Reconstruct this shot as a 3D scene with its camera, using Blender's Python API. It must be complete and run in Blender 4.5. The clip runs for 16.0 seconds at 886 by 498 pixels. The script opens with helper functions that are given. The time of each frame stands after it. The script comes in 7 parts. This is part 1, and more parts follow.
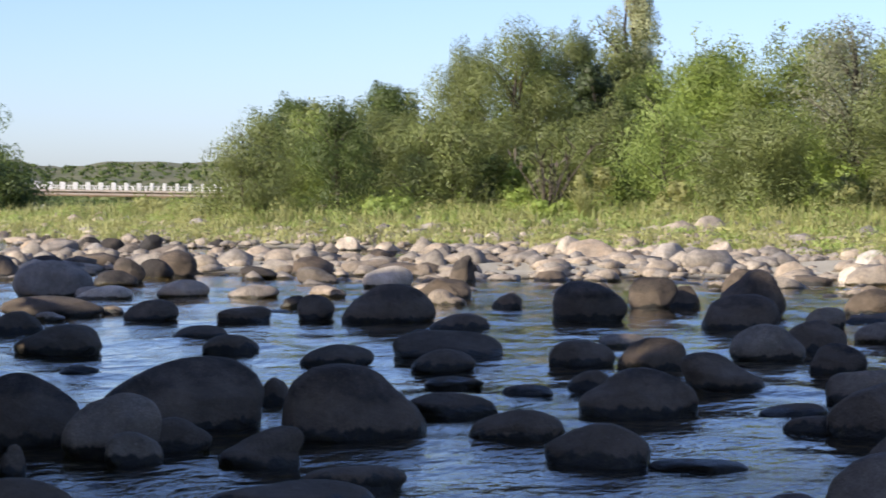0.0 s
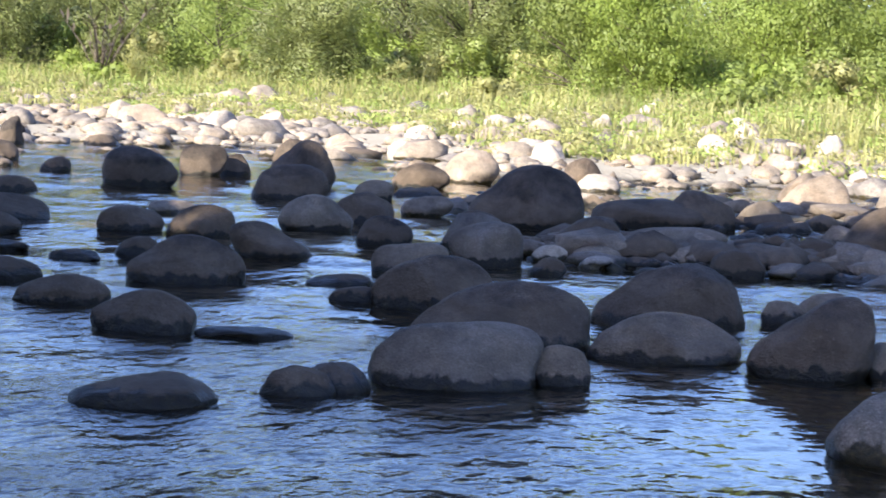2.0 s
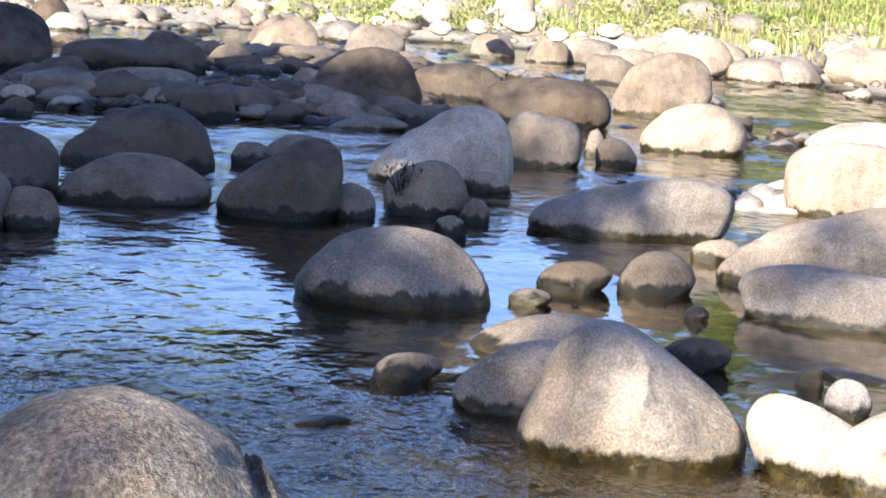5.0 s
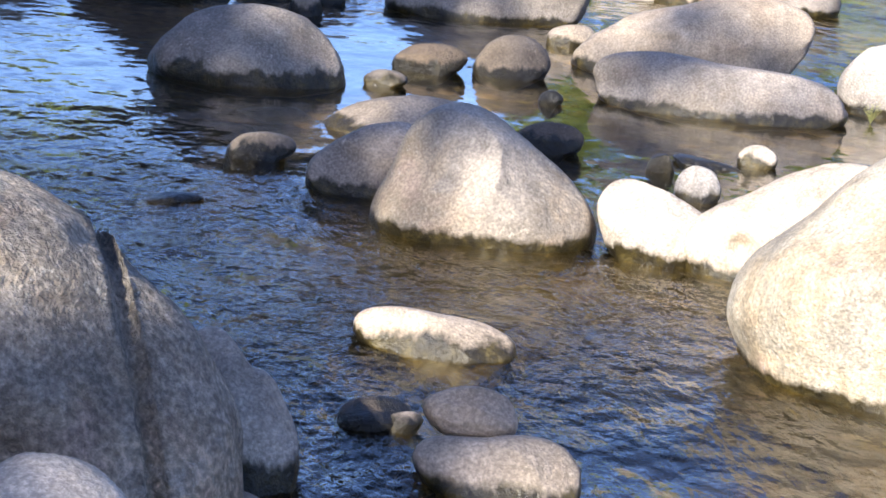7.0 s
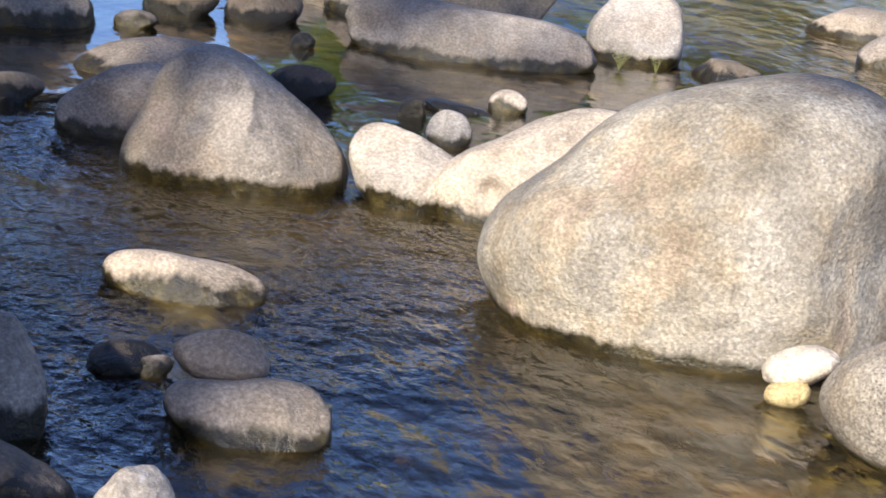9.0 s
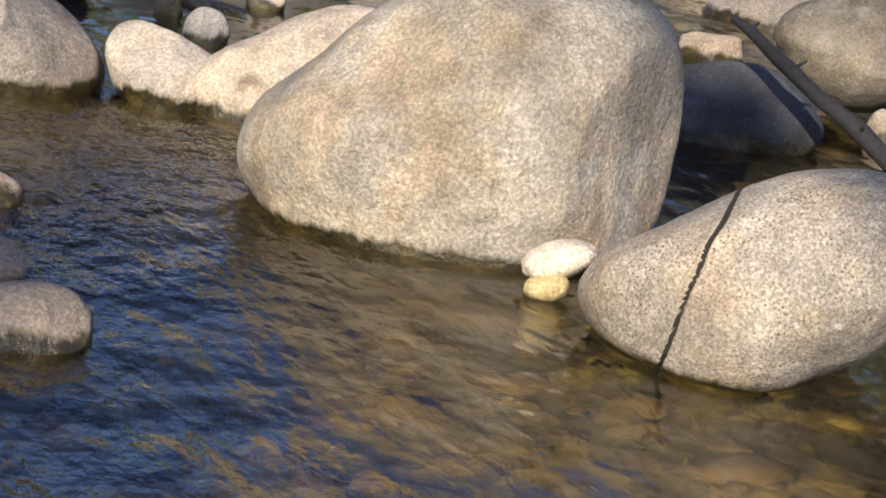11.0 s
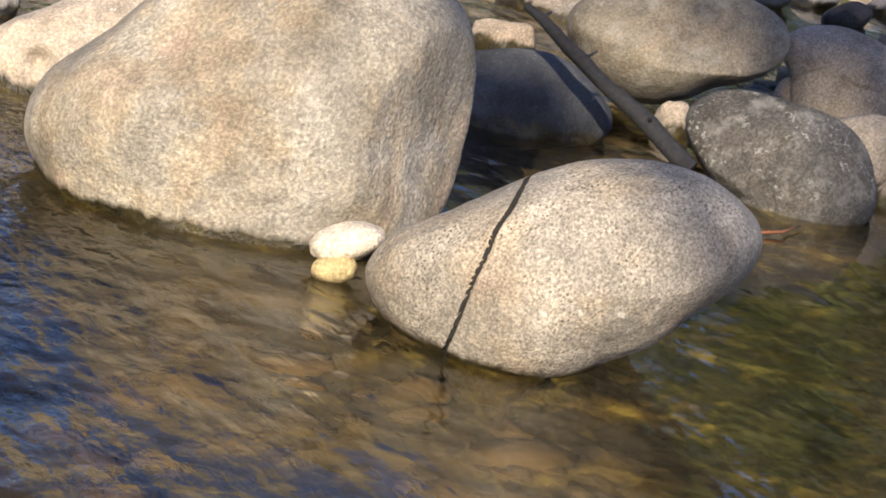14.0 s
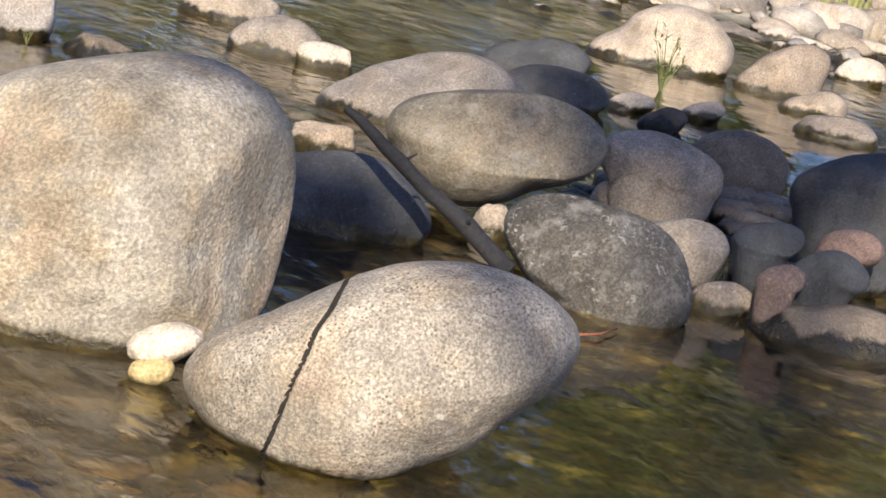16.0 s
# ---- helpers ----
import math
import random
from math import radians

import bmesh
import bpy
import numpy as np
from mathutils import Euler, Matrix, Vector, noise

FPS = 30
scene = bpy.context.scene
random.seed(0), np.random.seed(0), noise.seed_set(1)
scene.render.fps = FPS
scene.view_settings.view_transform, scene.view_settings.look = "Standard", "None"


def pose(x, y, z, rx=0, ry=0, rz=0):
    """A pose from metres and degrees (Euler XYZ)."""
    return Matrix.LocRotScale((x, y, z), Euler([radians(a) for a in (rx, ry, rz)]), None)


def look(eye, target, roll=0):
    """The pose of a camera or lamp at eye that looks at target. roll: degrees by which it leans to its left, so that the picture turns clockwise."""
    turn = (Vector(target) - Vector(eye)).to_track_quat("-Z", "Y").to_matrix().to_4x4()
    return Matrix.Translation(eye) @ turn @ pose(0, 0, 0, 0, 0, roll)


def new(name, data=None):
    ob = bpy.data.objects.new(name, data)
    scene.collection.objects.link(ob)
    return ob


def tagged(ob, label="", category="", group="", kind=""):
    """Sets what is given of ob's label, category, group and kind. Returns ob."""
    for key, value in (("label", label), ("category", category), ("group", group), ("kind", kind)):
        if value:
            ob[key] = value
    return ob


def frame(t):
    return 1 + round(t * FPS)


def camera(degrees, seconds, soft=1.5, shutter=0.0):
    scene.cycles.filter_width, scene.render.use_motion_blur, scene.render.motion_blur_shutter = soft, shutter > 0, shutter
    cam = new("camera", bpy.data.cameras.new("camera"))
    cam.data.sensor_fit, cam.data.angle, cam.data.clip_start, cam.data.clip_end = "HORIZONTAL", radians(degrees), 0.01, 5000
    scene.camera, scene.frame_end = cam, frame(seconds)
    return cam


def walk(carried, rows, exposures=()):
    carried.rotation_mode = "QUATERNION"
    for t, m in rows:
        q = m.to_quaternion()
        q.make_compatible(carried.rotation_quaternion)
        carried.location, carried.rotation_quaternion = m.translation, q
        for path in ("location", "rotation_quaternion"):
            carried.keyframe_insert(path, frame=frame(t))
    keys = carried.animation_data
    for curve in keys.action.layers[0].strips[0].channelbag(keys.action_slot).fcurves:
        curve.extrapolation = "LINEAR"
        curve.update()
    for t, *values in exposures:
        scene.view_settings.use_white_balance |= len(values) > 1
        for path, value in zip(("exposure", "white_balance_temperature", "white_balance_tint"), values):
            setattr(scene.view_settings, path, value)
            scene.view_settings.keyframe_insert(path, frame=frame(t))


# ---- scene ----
# ---- camera and walk ----
EYE = Vector((0.0, 0.0, 2.0))
cam = camera(21.81, 16.0, soft=1.6, shutter=0.25)


def aim(yaw, pitch, roll):
    a, b = radians(yaw), radians(pitch)
    return look(EYE, EYE + Vector((math.sin(a) * math.cos(b), math.cos(a) * math.cos(b), math.sin(b))), roll)


walk(cam, [
    (0.0, aim(0.00, -1.35, -0.00)),
    (0.5, aim(3.49, -1.77, 0.94)),
    (1.0, aim(7.00, -2.33, 1.55)),
    (1.5, aim(8.89, -3.35, 2.11)),
    (2.0, aim(11.24, -4.42, 2.30)),
    (2.5, aim(13.98, -4.78, 2.75)),
    (3.0, aim(18.65, -5.30, 3.16)),
    (3.5, aim(22.28, -5.39, 3.39)),
    (3.7, aim(22.62, -5.49, 3.40)),
    (5.8, aim(25.69, -9.55, 4.33)),
    (6.0, aim(25.89, -10.00, 4.54)),
    (6.5, aim(27.32, -11.53, 5.11)),
    (7.0, aim(28.76, -12.83, 5.49)),
    (7.5, aim(29.70, -13.00, 5.84)),
    (8.0, aim(31.29, -13.45, 6.49)),
    (8.5, aim(33.17, -13.56, 7.05)),
    (9.0, aim(35.23, -13.56, 7.16)),
    (9.5, aim(37.58, -14.05, 7.26)),
    (9.7, aim(38.39, -14.30, 7.27)),
    (11.8, aim(43.83, -15.96, 9.16)),
    (12.0, aim(44.57, -16.19, 9.53)),
    (12.5, aim(46.02, -16.44, 10.32)),
    (13.0, aim(46.71, -16.02, 10.69)),
    (13.5, aim(46.53, -15.19, 10.58)),
    (14.0, aim(47.14, -14.89, 10.91)),
    (14.5, aim(48.37, -13.49, 11.39)),
    (15.0, aim(50.03, -12.08, 11.64)),
    (15.5, aim(50.48, -11.75, 11.71)),
    (16.0, aim(51.15, -11.51, 11.99)),
], exposures=[(0.0, 0.72, 6750, 10), (0.5, 1.12, 6750, 10), (1.5, 1.60, 6650, 10), (3.0, 1.52, 6750, 10), (3.5, 1.45, 6750, 10), (6.0, 1.72, 6450, 10), (7.0, 1.60, 6300, 10), (8.0, 1.47, 6250, 10), (9.5, 0.78, 6400, 10), (11.8, 0.66, 6950, 10), (13.0, 0.68, 7000, 10), (14.5, 0.80, 6950, 10), (16.0, 0.82, 6750, 10)])

# ---- world and sun ----
SUN_AZ, SUN_EL = radians(56), radians(27)  # the light's heading over the ground, and its height
world = bpy.data.worlds.new("sky")
scene.world = world
world.use_nodes = True
wn = world.node_tree.nodes
sky = wn.new("ShaderNodeTexSky")
sky.sky_type, sky.sun_disc = "NISHITA", False
sky.sun_elevation, sky.sun_rotation = SUN_EL, SUN_AZ + math.pi
sky.air_density, sky.dust_density, sky.ozone_density = 0.8, 0.7, 3.5
tone = wn.new("ShaderNodeMix")
tone.data_type, tone.blend_type = "RGBA", "MULTIPLY"
tone.inputs[0].default_value, tone.inputs[7].default_value = 1.0, (0.95, 0.94, 1.14, 1)
world.node_tree.links.new(sky.outputs[0], tone.inputs[6])
world.node_tree.links.new(tone.outputs[2], wn["Background"].inputs[0])
wn["Background"].inputs[1].default_value = 0.120
sun_data = bpy.data.lights.new("sun", "SUN")
sun_data.energy, sun_data.angle, sun_data.color = 4.4, radians(0.6), (1.0, 0.93, 0.82)
sun = new("sun", sun_data)
sun.matrix_world = look((0, 0, 60), (math.sin(SUN_AZ) * math.cos(SUN_EL), math.cos(SUN_AZ) * math.cos(SUN_EL), 60 - math.sin(SUN_EL)))


# ---- materials ----
def material(name, rough=0.8):
    m = bpy.data.materials.new(name)
    m.use_nodes = True
    t = m.node_tree
    b = t.nodes["Principled BSDF"]
    b.inputs["Roughness"].default_value = rough
    return m, t, b


def node(t, kind, **values):
    n = t.nodes.new("ShaderNode" + kind)
    for k, v in values.items():
        if k == "op":
            n.operation = v
        else:
            n.inputs[k.replace("_", " ")].default_value = v
    return n


def noise_at(t, vector, scale, detail=4.0, rough=0.55):
    n = node(t, "TexNoise", Scale=scale, Detail=detail, Roughness=rough)
    t.links.new(vector, n.inputs["Vector"])
    return n.outputs["Fac"]


def ramp(t, fac, *stops):
    n = t.nodes.new("ShaderNodeValToRGB")
    e = n.color_ramp.elements
    while len(e) < len(stops):
        e.new(0.5)
    for k, (p, c) in enumerate(stops):
        e[k].position = p
        e[k].color = (*c, 1) if isinstance(c, tuple) else (c, c, c, 1)
    t.links.new(fac, n.inputs[0])
    return n.outputs[0]


def mix(t, fac, a, b, blend="MIX"):
    n = t.nodes.new("ShaderNodeMix")
    n.data_type, n.blend_type = "RGBA", blend
    for sock, v in ((n.inputs[0], fac), (n.inputs[6], a), (n.inputs[7], b)):
        if isinstance(v, (float, int)):
            sock.default_value = v
        elif isinstance(v, tuple):
            sock.default_value = (*v, 1)
        else:
            t.links.new(v, sock)
    return n.outputs[2]


def maths(t, op, a, b=0.0, clamp=False):
    n = t.nodes.new("ShaderNodeMath")
    n.operation, n.use_clamp = op, clamp
    for sock, v in zip(n.inputs, (a, b)):
        if isinstance(v, (float, int)):
            sock.default_value = v
        else:
            t.links.new(v, sock)
    return n.outputs[0]


def bump(t, b, height, strength, distance):
    n = node(t, "Bump", Strength=strength, Distance=distance)
    t.links.new(height, n.inputs["Height"])
    t.links.new(n.outputs[0], b.inputs["Normal"])


def stone(name, pale, dark, speckle=0.4, wet=0.085, grain=80.0, spots=0.0, warm=0.25, silt=0.0, flecks=0.0, relief=1.0):
    """River granite: cloudy tone, mineral grain, weathering stains, a dark slimy band with a ragged edge just over the water."""
    m, t, b = material(name)
    geo = t.nodes.new("ShaderNodeNewGeometry")
    pos = geo.outputs["Position"]
    rnd = maths(t, "FRACT", maths(t, "ADD", t.nodes.new("ShaderNodeObjectInfo").outputs["Random"], geo.outputs["Random Per Island"]))
    cloud = noise_at(t, pos, 2.1, 6, 0.62)
    col = ramp(t, cloud, (0.30, tuple(c * 0.8 for c in dark)), (0.50, tuple((u + v) / 2 for u, v in zip(dark, pale))), (0.68, tuple(c * 1.1 for c in pale)))
    blotch = noise_at(t, pos, 8.5, 5, 0.7)
    col = mix(t, ramp(t, blotch, (0.50, 0.0), (0.70, 0.55)), col, tuple(c * 0.62 for c in dark))
    fine = noise_at(t, pos, grain, 3, 0.7)
    col = mix(t, speckle, col, ramp(t, fine, (0.36, 0.25), (0.5, 0.85), (0.64, 1.75)), "MULTIPLY")
    if flecks:
        # dark mica grains, thick in some patches and nearly absent in others
        fleck = node(t, "TexVoronoi", Scale=grain * 0.95)
        t.links.new(pos, fleck.inputs["Vector"])
        some = ramp(t, fleck.outputs["Color"], (0.50, 0.0), (0.66, 1.0))
        spot = maths(t, "MULTIPLY", ramp(t, fleck.outputs["Distance"], (0.22, 1.0), (0.58, 0.0)), some)
        where = ramp(t, noise_at(t, pos, 4.2, 4, 0.6), (0.38, 0.12), (0.62, 1.0))
        col = mix(t, maths(t, "MULTIPLY", maths(t, "MULTIPLY", spot, where), flecks), col, tuple(c * 0.28 for c in dark))
    stain = ramp(t, noise_at(t, pos, 3.3, 5, 0.6), (0.36, (0.78, 0.80, 0.85)), (0.50, (1.0, 0.99, 0.97)), (0.60, (1.14, 1.0, 0.80)), (0.70, (1.22, 0.95, 0.84)))
    col = mix(t, warm, col, stain, "MULTIPLY")
    # rain streaks that run down the sides
    run = t.nodes.new("ShaderNodeMapping")
    run.inputs["Scale"].default_value = (1.0, 1.0, 0.16)
    t.links.new(pos, run.inputs[0])
    col = mix(t, 0.55, col, ramp(t, noise_at(t, run.outputs[0], 12, 5, 0.65), (0.34, 0.72), (0.52, 1.0), (0.68, 1.16)), "MULTIPLY")
    if spots:
        dots = maths(t, "MULTIPLY", ramp(t, noise_at(t, pos, 42, 5, 0.7), (0.56, 0.0), (0.62, spots)), ramp(t, noise_at(t, pos, 6, 3), (0.42, 0.0), (0.56, 1.0)))
        patch = maths(t, "MULTIPLY", ramp(t, noise_at(t, pos, 17, 4, 0.6), (0.67, 0.0), (0.70, spots)), ramp(t, noise_at(t, pos, 3, 3), (0.48, 0.0), (0.56, 1.0)))
        dots = maths(t, "MAXIMUM", dots, patch)
        col = mix(t, ramp(t, noise_at(t, pos, 9, 5, 0.7), (0.52, 0.0), (0.70, 0.6)), col, (0.33, 0.31, 0.27))
        col = mix(t, dots, col, (0.37, 0.36, 0.32))
    # pale crusts and fine dark pits, thinly spread
    crust = maths(t, "MULTIPLY", ramp(t, noise_at(t, pos, 34, 5, 0.75), (0.58, 0.0), (0.66, 0.5)), ramp(t, noise_at(t, pos, 3.5, 3), (0.45, 0.0), (0.60, 1.0)))
    col = mix(t, crust, col, tuple(min(0.75, c * 1.7 + 0.05) for c in pale))
    pits = maths(t, "MULTIPLY", ramp(t, noise_at(t, pos, 26, 5, 0.75), (0.32, 0.6), (0.39, 0.0)), ramp(t, noise_at(t, pos, 2.7, 3), (0.42, 0.0), (0.58, 1.0)))
    col = mix(t, pits, col, tuple(c * 0.4 for c in dark))
    tint = ramp(t, rnd, (0.0, (0.72, 0.72, 0.75)), (0.4, (0.98, 0.94, 0.90)), (0.7, (1.08, 0.98, 0.88)), (1.0, (1.18, 1.12, 1.04)))
    col = mix(t, 1.0, col, tint, "MULTIPLY")
    sep = t.nodes.new("ShaderNodeSeparateXYZ")
    t.links.new(pos, sep.inputs[0])
    drip = t.nodes.new("ShaderNodeMapping")
    drip.inputs["Scale"].default_value = (1.0, 1.0, 0.25)
    t.links.new(pos, drip.inputs[0])
    if silt:
        # dried mud up to the last flood's line
        line = maths(t, "ADD", maths(t, "MULTIPLY", noise_at(t, pos, 2.2, 5, 0.65), 0.60), 0.08)
        mud = maths(t, "MULTIPLY", maths(t, "MULTIPLY", maths(t, "SUBTRACT", line, sep.outputs[2]), 14.0, True), silt)
        col = mix(t, mud, col, mix(t, noise_at(t, pos, 8, 5, 0.7), (0.13, 0.088, 0.055), (0.30, 0.225, 0.15)))
    edge = maths(t, "ADD", maths(t, "MULTIPLY", noise_at(t, drip.outputs[0], 8, 4, 0.62), wet * 1.9), wet * -0.2)
    band = maths(t, "MULTIPLY", maths(t, "SUBTRACT", edge, sep.outputs[2]), 38.0 if wet else 0.0, True)
    slime = ramp(t, noise_at(t, pos, 13, 5, 0.7), (0.35, (0.010, 0.008, 0.004)), (0.55, (0.040, 0.030, 0.010)), (0.72, (0.110, 0.082, 0.024)))
    if silt:
        slime = mix(t, 1.0, slime, (0.35, 0.35, 0.38), "MULTIPLY")
    col = mix(t, band, col, slime)
    t.links.new(col, b.inputs["Base Color"])
    t.links.new(maths(t, "SUBTRACT", 0.84, maths(t, "MULTIPLY", band, 0.48)), b.inputs["Roughness"])
    rise = maths(t, "ADD", maths(t, "MULTIPLY", fine, 0.28), maths(t, "ADD", maths(t, "ADD", noise_at(t, pos, 16, 6, 0.7), maths(t, "MULTIPLY", noise_at(t, pos, 6, 4, 0.6), 1.4)), maths(t, "MULTIPLY", noise_at(t, pos, 45, 4, 0.7), 0.6)))
    bump(t, b, rise, min(1.0, 0.42 * relief), 0.028 * max(1.0, relief))
    return m


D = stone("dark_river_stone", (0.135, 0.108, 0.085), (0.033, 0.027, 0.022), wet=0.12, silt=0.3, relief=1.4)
# stone made near-black to carry the tree shade on far boulders
K = stone("blackish_river_stone", (0.062, 0.053, 0.046), (0.014, 0.012, 0.011), wet=0.12)
G = stone("grey_river_stone", (0.285, 0.247, 0.205), (0.105, 0.091, 0.076), wet=0.11, silt=0.25, relief=1.35)
S = stone("soft_grey_granite", (0.40, 0.36, 0.31), (0.20, 0.18, 0.155), wet=0.13, relief=1.4)
B = stone("brown_river_stone", (0.31, 0.262, 0.212), (0.16, 0.135, 0.109))
L = stone("tan_granite", (0.40, 0.345, 0.285), (0.245, 0.212, 0.172))
W = stone("pale_granite", (0.52, 0.47, 0.405), (0.36, 0.32, 0.27))
C = stone("cream_granite", (0.43, 0.37, 0.295), (0.28, 0.24, 0.19), wet=0.085, warm=0.5)
R = stone("reddish_stone", (0.26, 0.18, 0.15), (0.15, 0.11, 0.10))
HERO = stone("coarse_speckled_granite", (0.48, 0.44, 0.37), (0.25, 0.228, 0.192), 0.55, 0.05, 105.0, warm=0.45, flecks=0.95)
BIG = stone("tan_weathered_granite", (0.55, 0.50, 0.405), (0.27, 0.230, 0.168), 0.42, 0.06, 75.0, warm=0.6, flecks=0.4, relief=1.2)
BEACH = stone("bleached_tan_stone", (0.41, 0.365, 0.305), (0.20, 0.175, 0.146), warm=0.15)
ALGAE = stone("algae_coated_stone", (0.075, 0.046, 0.009), (0.013, 0.010, 0.004), wet=0.0)
COBBLE = stone("white_cobble_stone", (0.62, 0.575, 0.51), (0.44, 0.405, 0.345), wet=0.015)
YELLOW = stone("yellowish_cobble_stone", (0.55, 0.47, 0.27), (0.38, 0.31, 0.15), wet=0.03)
# dark lichened stone, its tone lowered further for shade over this boulder
SPOT = stone("lichen_spotted_stone", (0.125, 0.112, 0.092), (0.040, 0.037, 0.032), 0.6, 0.03, spots=0.9)
LENS = stone("olive_brown_stone", (0.24, 0.208, 0.155), (0.125, 0.112, 0.085), warm=0.4, spots=0.3)
# slate tone with the blue dimness of shaded boulders put into it
SLATE_SHADE = stone("slate_blue_stone", (0.085, 0.092, 0.102), (0.032, 0.036, 0.042), 0.25)
ROUGH = stone("rough_grey_granite", (0.44, 0.40, 0.345), (0.20, 0.182, 0.160), 0.58, 0.08, 50.0, warm=0.6, flecks=0.45, relief=2.4)


def water_material():
    m, t, b = material("river_water", 0.05)
    b.inputs["Base Color"].default_value = (0.76, 0.63, 0.32, 1)
    b.inputs["Transmission Weight"].default_value = 1.0
    b.inputs["IOR"].default_value = 1.33
    pos = t.nodes.new("ShaderNodeNewGeometry").outputs["Position"]
    mp = t.nodes.new("ShaderNodeMapping")
    mp.inputs["Scale"].default_value = (1.0, 1.0, 1.0)
    mp.inputs["Rotation"].default_value = (0, 0, radians(25))
    t.links.new(pos, mp.inputs[0])
    st = t.nodes.new("ShaderNodeMapping")
    st.inputs["Scale"].default_value = (1.6, 0.85, 1.0)
    t.links.new(mp.outputs[0], st.inputs[0])
    big = noise_at(t, st.outputs[0], 1.1, 2, 0.5)
    mid = noise_at(t, st.outputs[0], 3.4, 2, 0.5)
    small = noise_at(t, st.outputs[0], 10.0, 3, 0.55)
    # a calm pool between the boulders; rougher riffles away from it
    pool = t.nodes.new("ShaderNodeVectorMath")
    pool.operation = "DISTANCE"
    pool.inputs[1].default_value = (6.4, 11.3, 0.0)
    t.links.new(pos, pool.inputs[0])
    side = t.nodes.new("ShaderNodeVectorMath")
    side.operation = "DISTANCE"
    side.inputs[1].default_value = (13.0, 9.0, 0.0)
    t.links.new(pos, side.inputs[0])
    near = t.nodes.new("ShaderNodeVectorMath")
    near.operation = "DISTANCE"
    near.inputs[1].default_value = (8.0, 3.4, 0.0)
    t.links.new(pos, near.inputs[0])
    slack = t.nodes.new("ShaderNodeVectorMath")
    slack.operation = "DISTANCE"
    slack.inputs[1].default_value = (6.2, 3.6, 0.0)
    t.links.new(pos, slack.inputs[0])
    still = maths(t, "MINIMUM", maths(t, "MINIMUM", pool.outputs["Value"], side.outputs["Value"]), near.outputs["Value"])
    still = maths(t, "MINIMUM", still, maths(t, "ADD", slack.outputs["Value"], 1.1))
    calm = ramp(t, maths(t, "MULTIPLY", still, 0.05), (0.10, 0.13), (0.22, 1.0), (1.0, 1.1))
    calm = mix(t, 1.0, calm, ramp(t, noise_at(t, pos, 0.35, 2), (0.35, 0.55), (0.65, 1.0)), "MULTIPLY")
    # the chute past the near boulders runs choppier
    chute = t.nodes.new("ShaderNodeVectorMath")
    chute.operation = "DISTANCE"
    chute.inputs[1].default_value = (3.0, 7.4, 0.0)
    t.links.new(pos, chute.inputs[0])
    chop = ramp(t, maths(t, "MULTIPLY", chute.outputs["Value"], 0.1), (0.12, 1.7), (0.42, 1.0))
    calm = mix(t, 1.0, calm, chop, "MULTIPLY")
    # the open reach upstream runs smoother
    reach = t.nodes.new("ShaderNodeVectorMath")
    reach.operation = "DISTANCE"
    reach.inputs[1].default_value = (4.0, 4.0, 0.0)
    t.links.new(pos, reach.inputs[0])
    calm = mix(t, 1.0, calm, ramp(t, maths(t, "MULTIPLY", reach.outputs["Value"], 0.02), (0.18, 1.0), (0.42, 0.45)), "MULTIPLY")
    h = maths(t, "ADD", big, maths(t, "ADD", maths(t, "MULTIPLY", mid, 0.62), maths(t, "MULTIPLY", maths(t, "MULTIPLY", small, 0.26), calm)))
    bump(t, b, maths(t, "MULTIPLY", h, calm), 1.0, 0.095)
    return m


def ground_material():
    """River bed of brown silt and pebbles; dry sand and gravel above the water."""
    m, t, b = material("river_bed_and_bank", 0.9)
    pos = t.nodes.new("ShaderNodeNewGeometry").outputs["Position"]
    v = node(t, "TexVoronoi", Scale=7.0)
    t.links.new(pos, v.inputs["Vector"])
    bed = mix(t, noise_at(t, pos, 1.6, 5), (0.006, 0.005, 0.003), (0.026, 0.018, 0.006))
    moss = ramp(t, noise_at(t, pos, 2.3, 5, 0.65), (0.50, 0.0), (0.64, 0.85))
    bed = mix(t, moss, bed, (0.105, 0.070, 0.014))
    weed = ramp(t, noise_at(t, pos, 5.5, 5, 0.7), (0.56, 0.0), (0.68, 0.8))
    bed = mix(t, weed, bed, (0.19, 0.15, 0.035))
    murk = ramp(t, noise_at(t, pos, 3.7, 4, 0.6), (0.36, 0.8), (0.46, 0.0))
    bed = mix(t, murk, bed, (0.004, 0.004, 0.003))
    sep = t.nodes.new("ShaderNodeSeparateXYZ")
    t.links.new(pos, sep.inputs[0])
    # darkening by depth, which paints the shade over the chute's bed
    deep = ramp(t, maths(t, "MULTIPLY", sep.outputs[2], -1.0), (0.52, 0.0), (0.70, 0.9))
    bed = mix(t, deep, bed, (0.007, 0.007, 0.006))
    bed = mix(t, 0.5, bed, ramp(t, v.outputs["Color"], (0.2, 0.35), (0.8, 1.3)), "MULTIPLY")
    dry = mix(t, noise_at(t, pos, 0.9, 6), (0.30, 0.26, 0.19), (0.45, 0.41, 0.33))
    soil = mix(t, noise_at(t, pos, 0.5, 5), (0.10, 0.11, 0.03), (0.22, 0.20, 0.09))
    up = maths(t, "MULTIPLY", maths(t, "ADD", sep.outputs[2], -0.02), 12.0, True)
    far = maths(t, "MULTIPLY", maths(t, "ADD", sep.outputs[2], -0.75), 3.0, True)
    col = mix(t, far, mix(t, up, bed, dry), soil)
    t.links.new(col, b.inputs["Base Color"])
    bump(t, b, maths(t, "ADD", noise_at(t, pos, 12, 5), v.outputs["Distance"]), 0.6, 0.05)
    return m


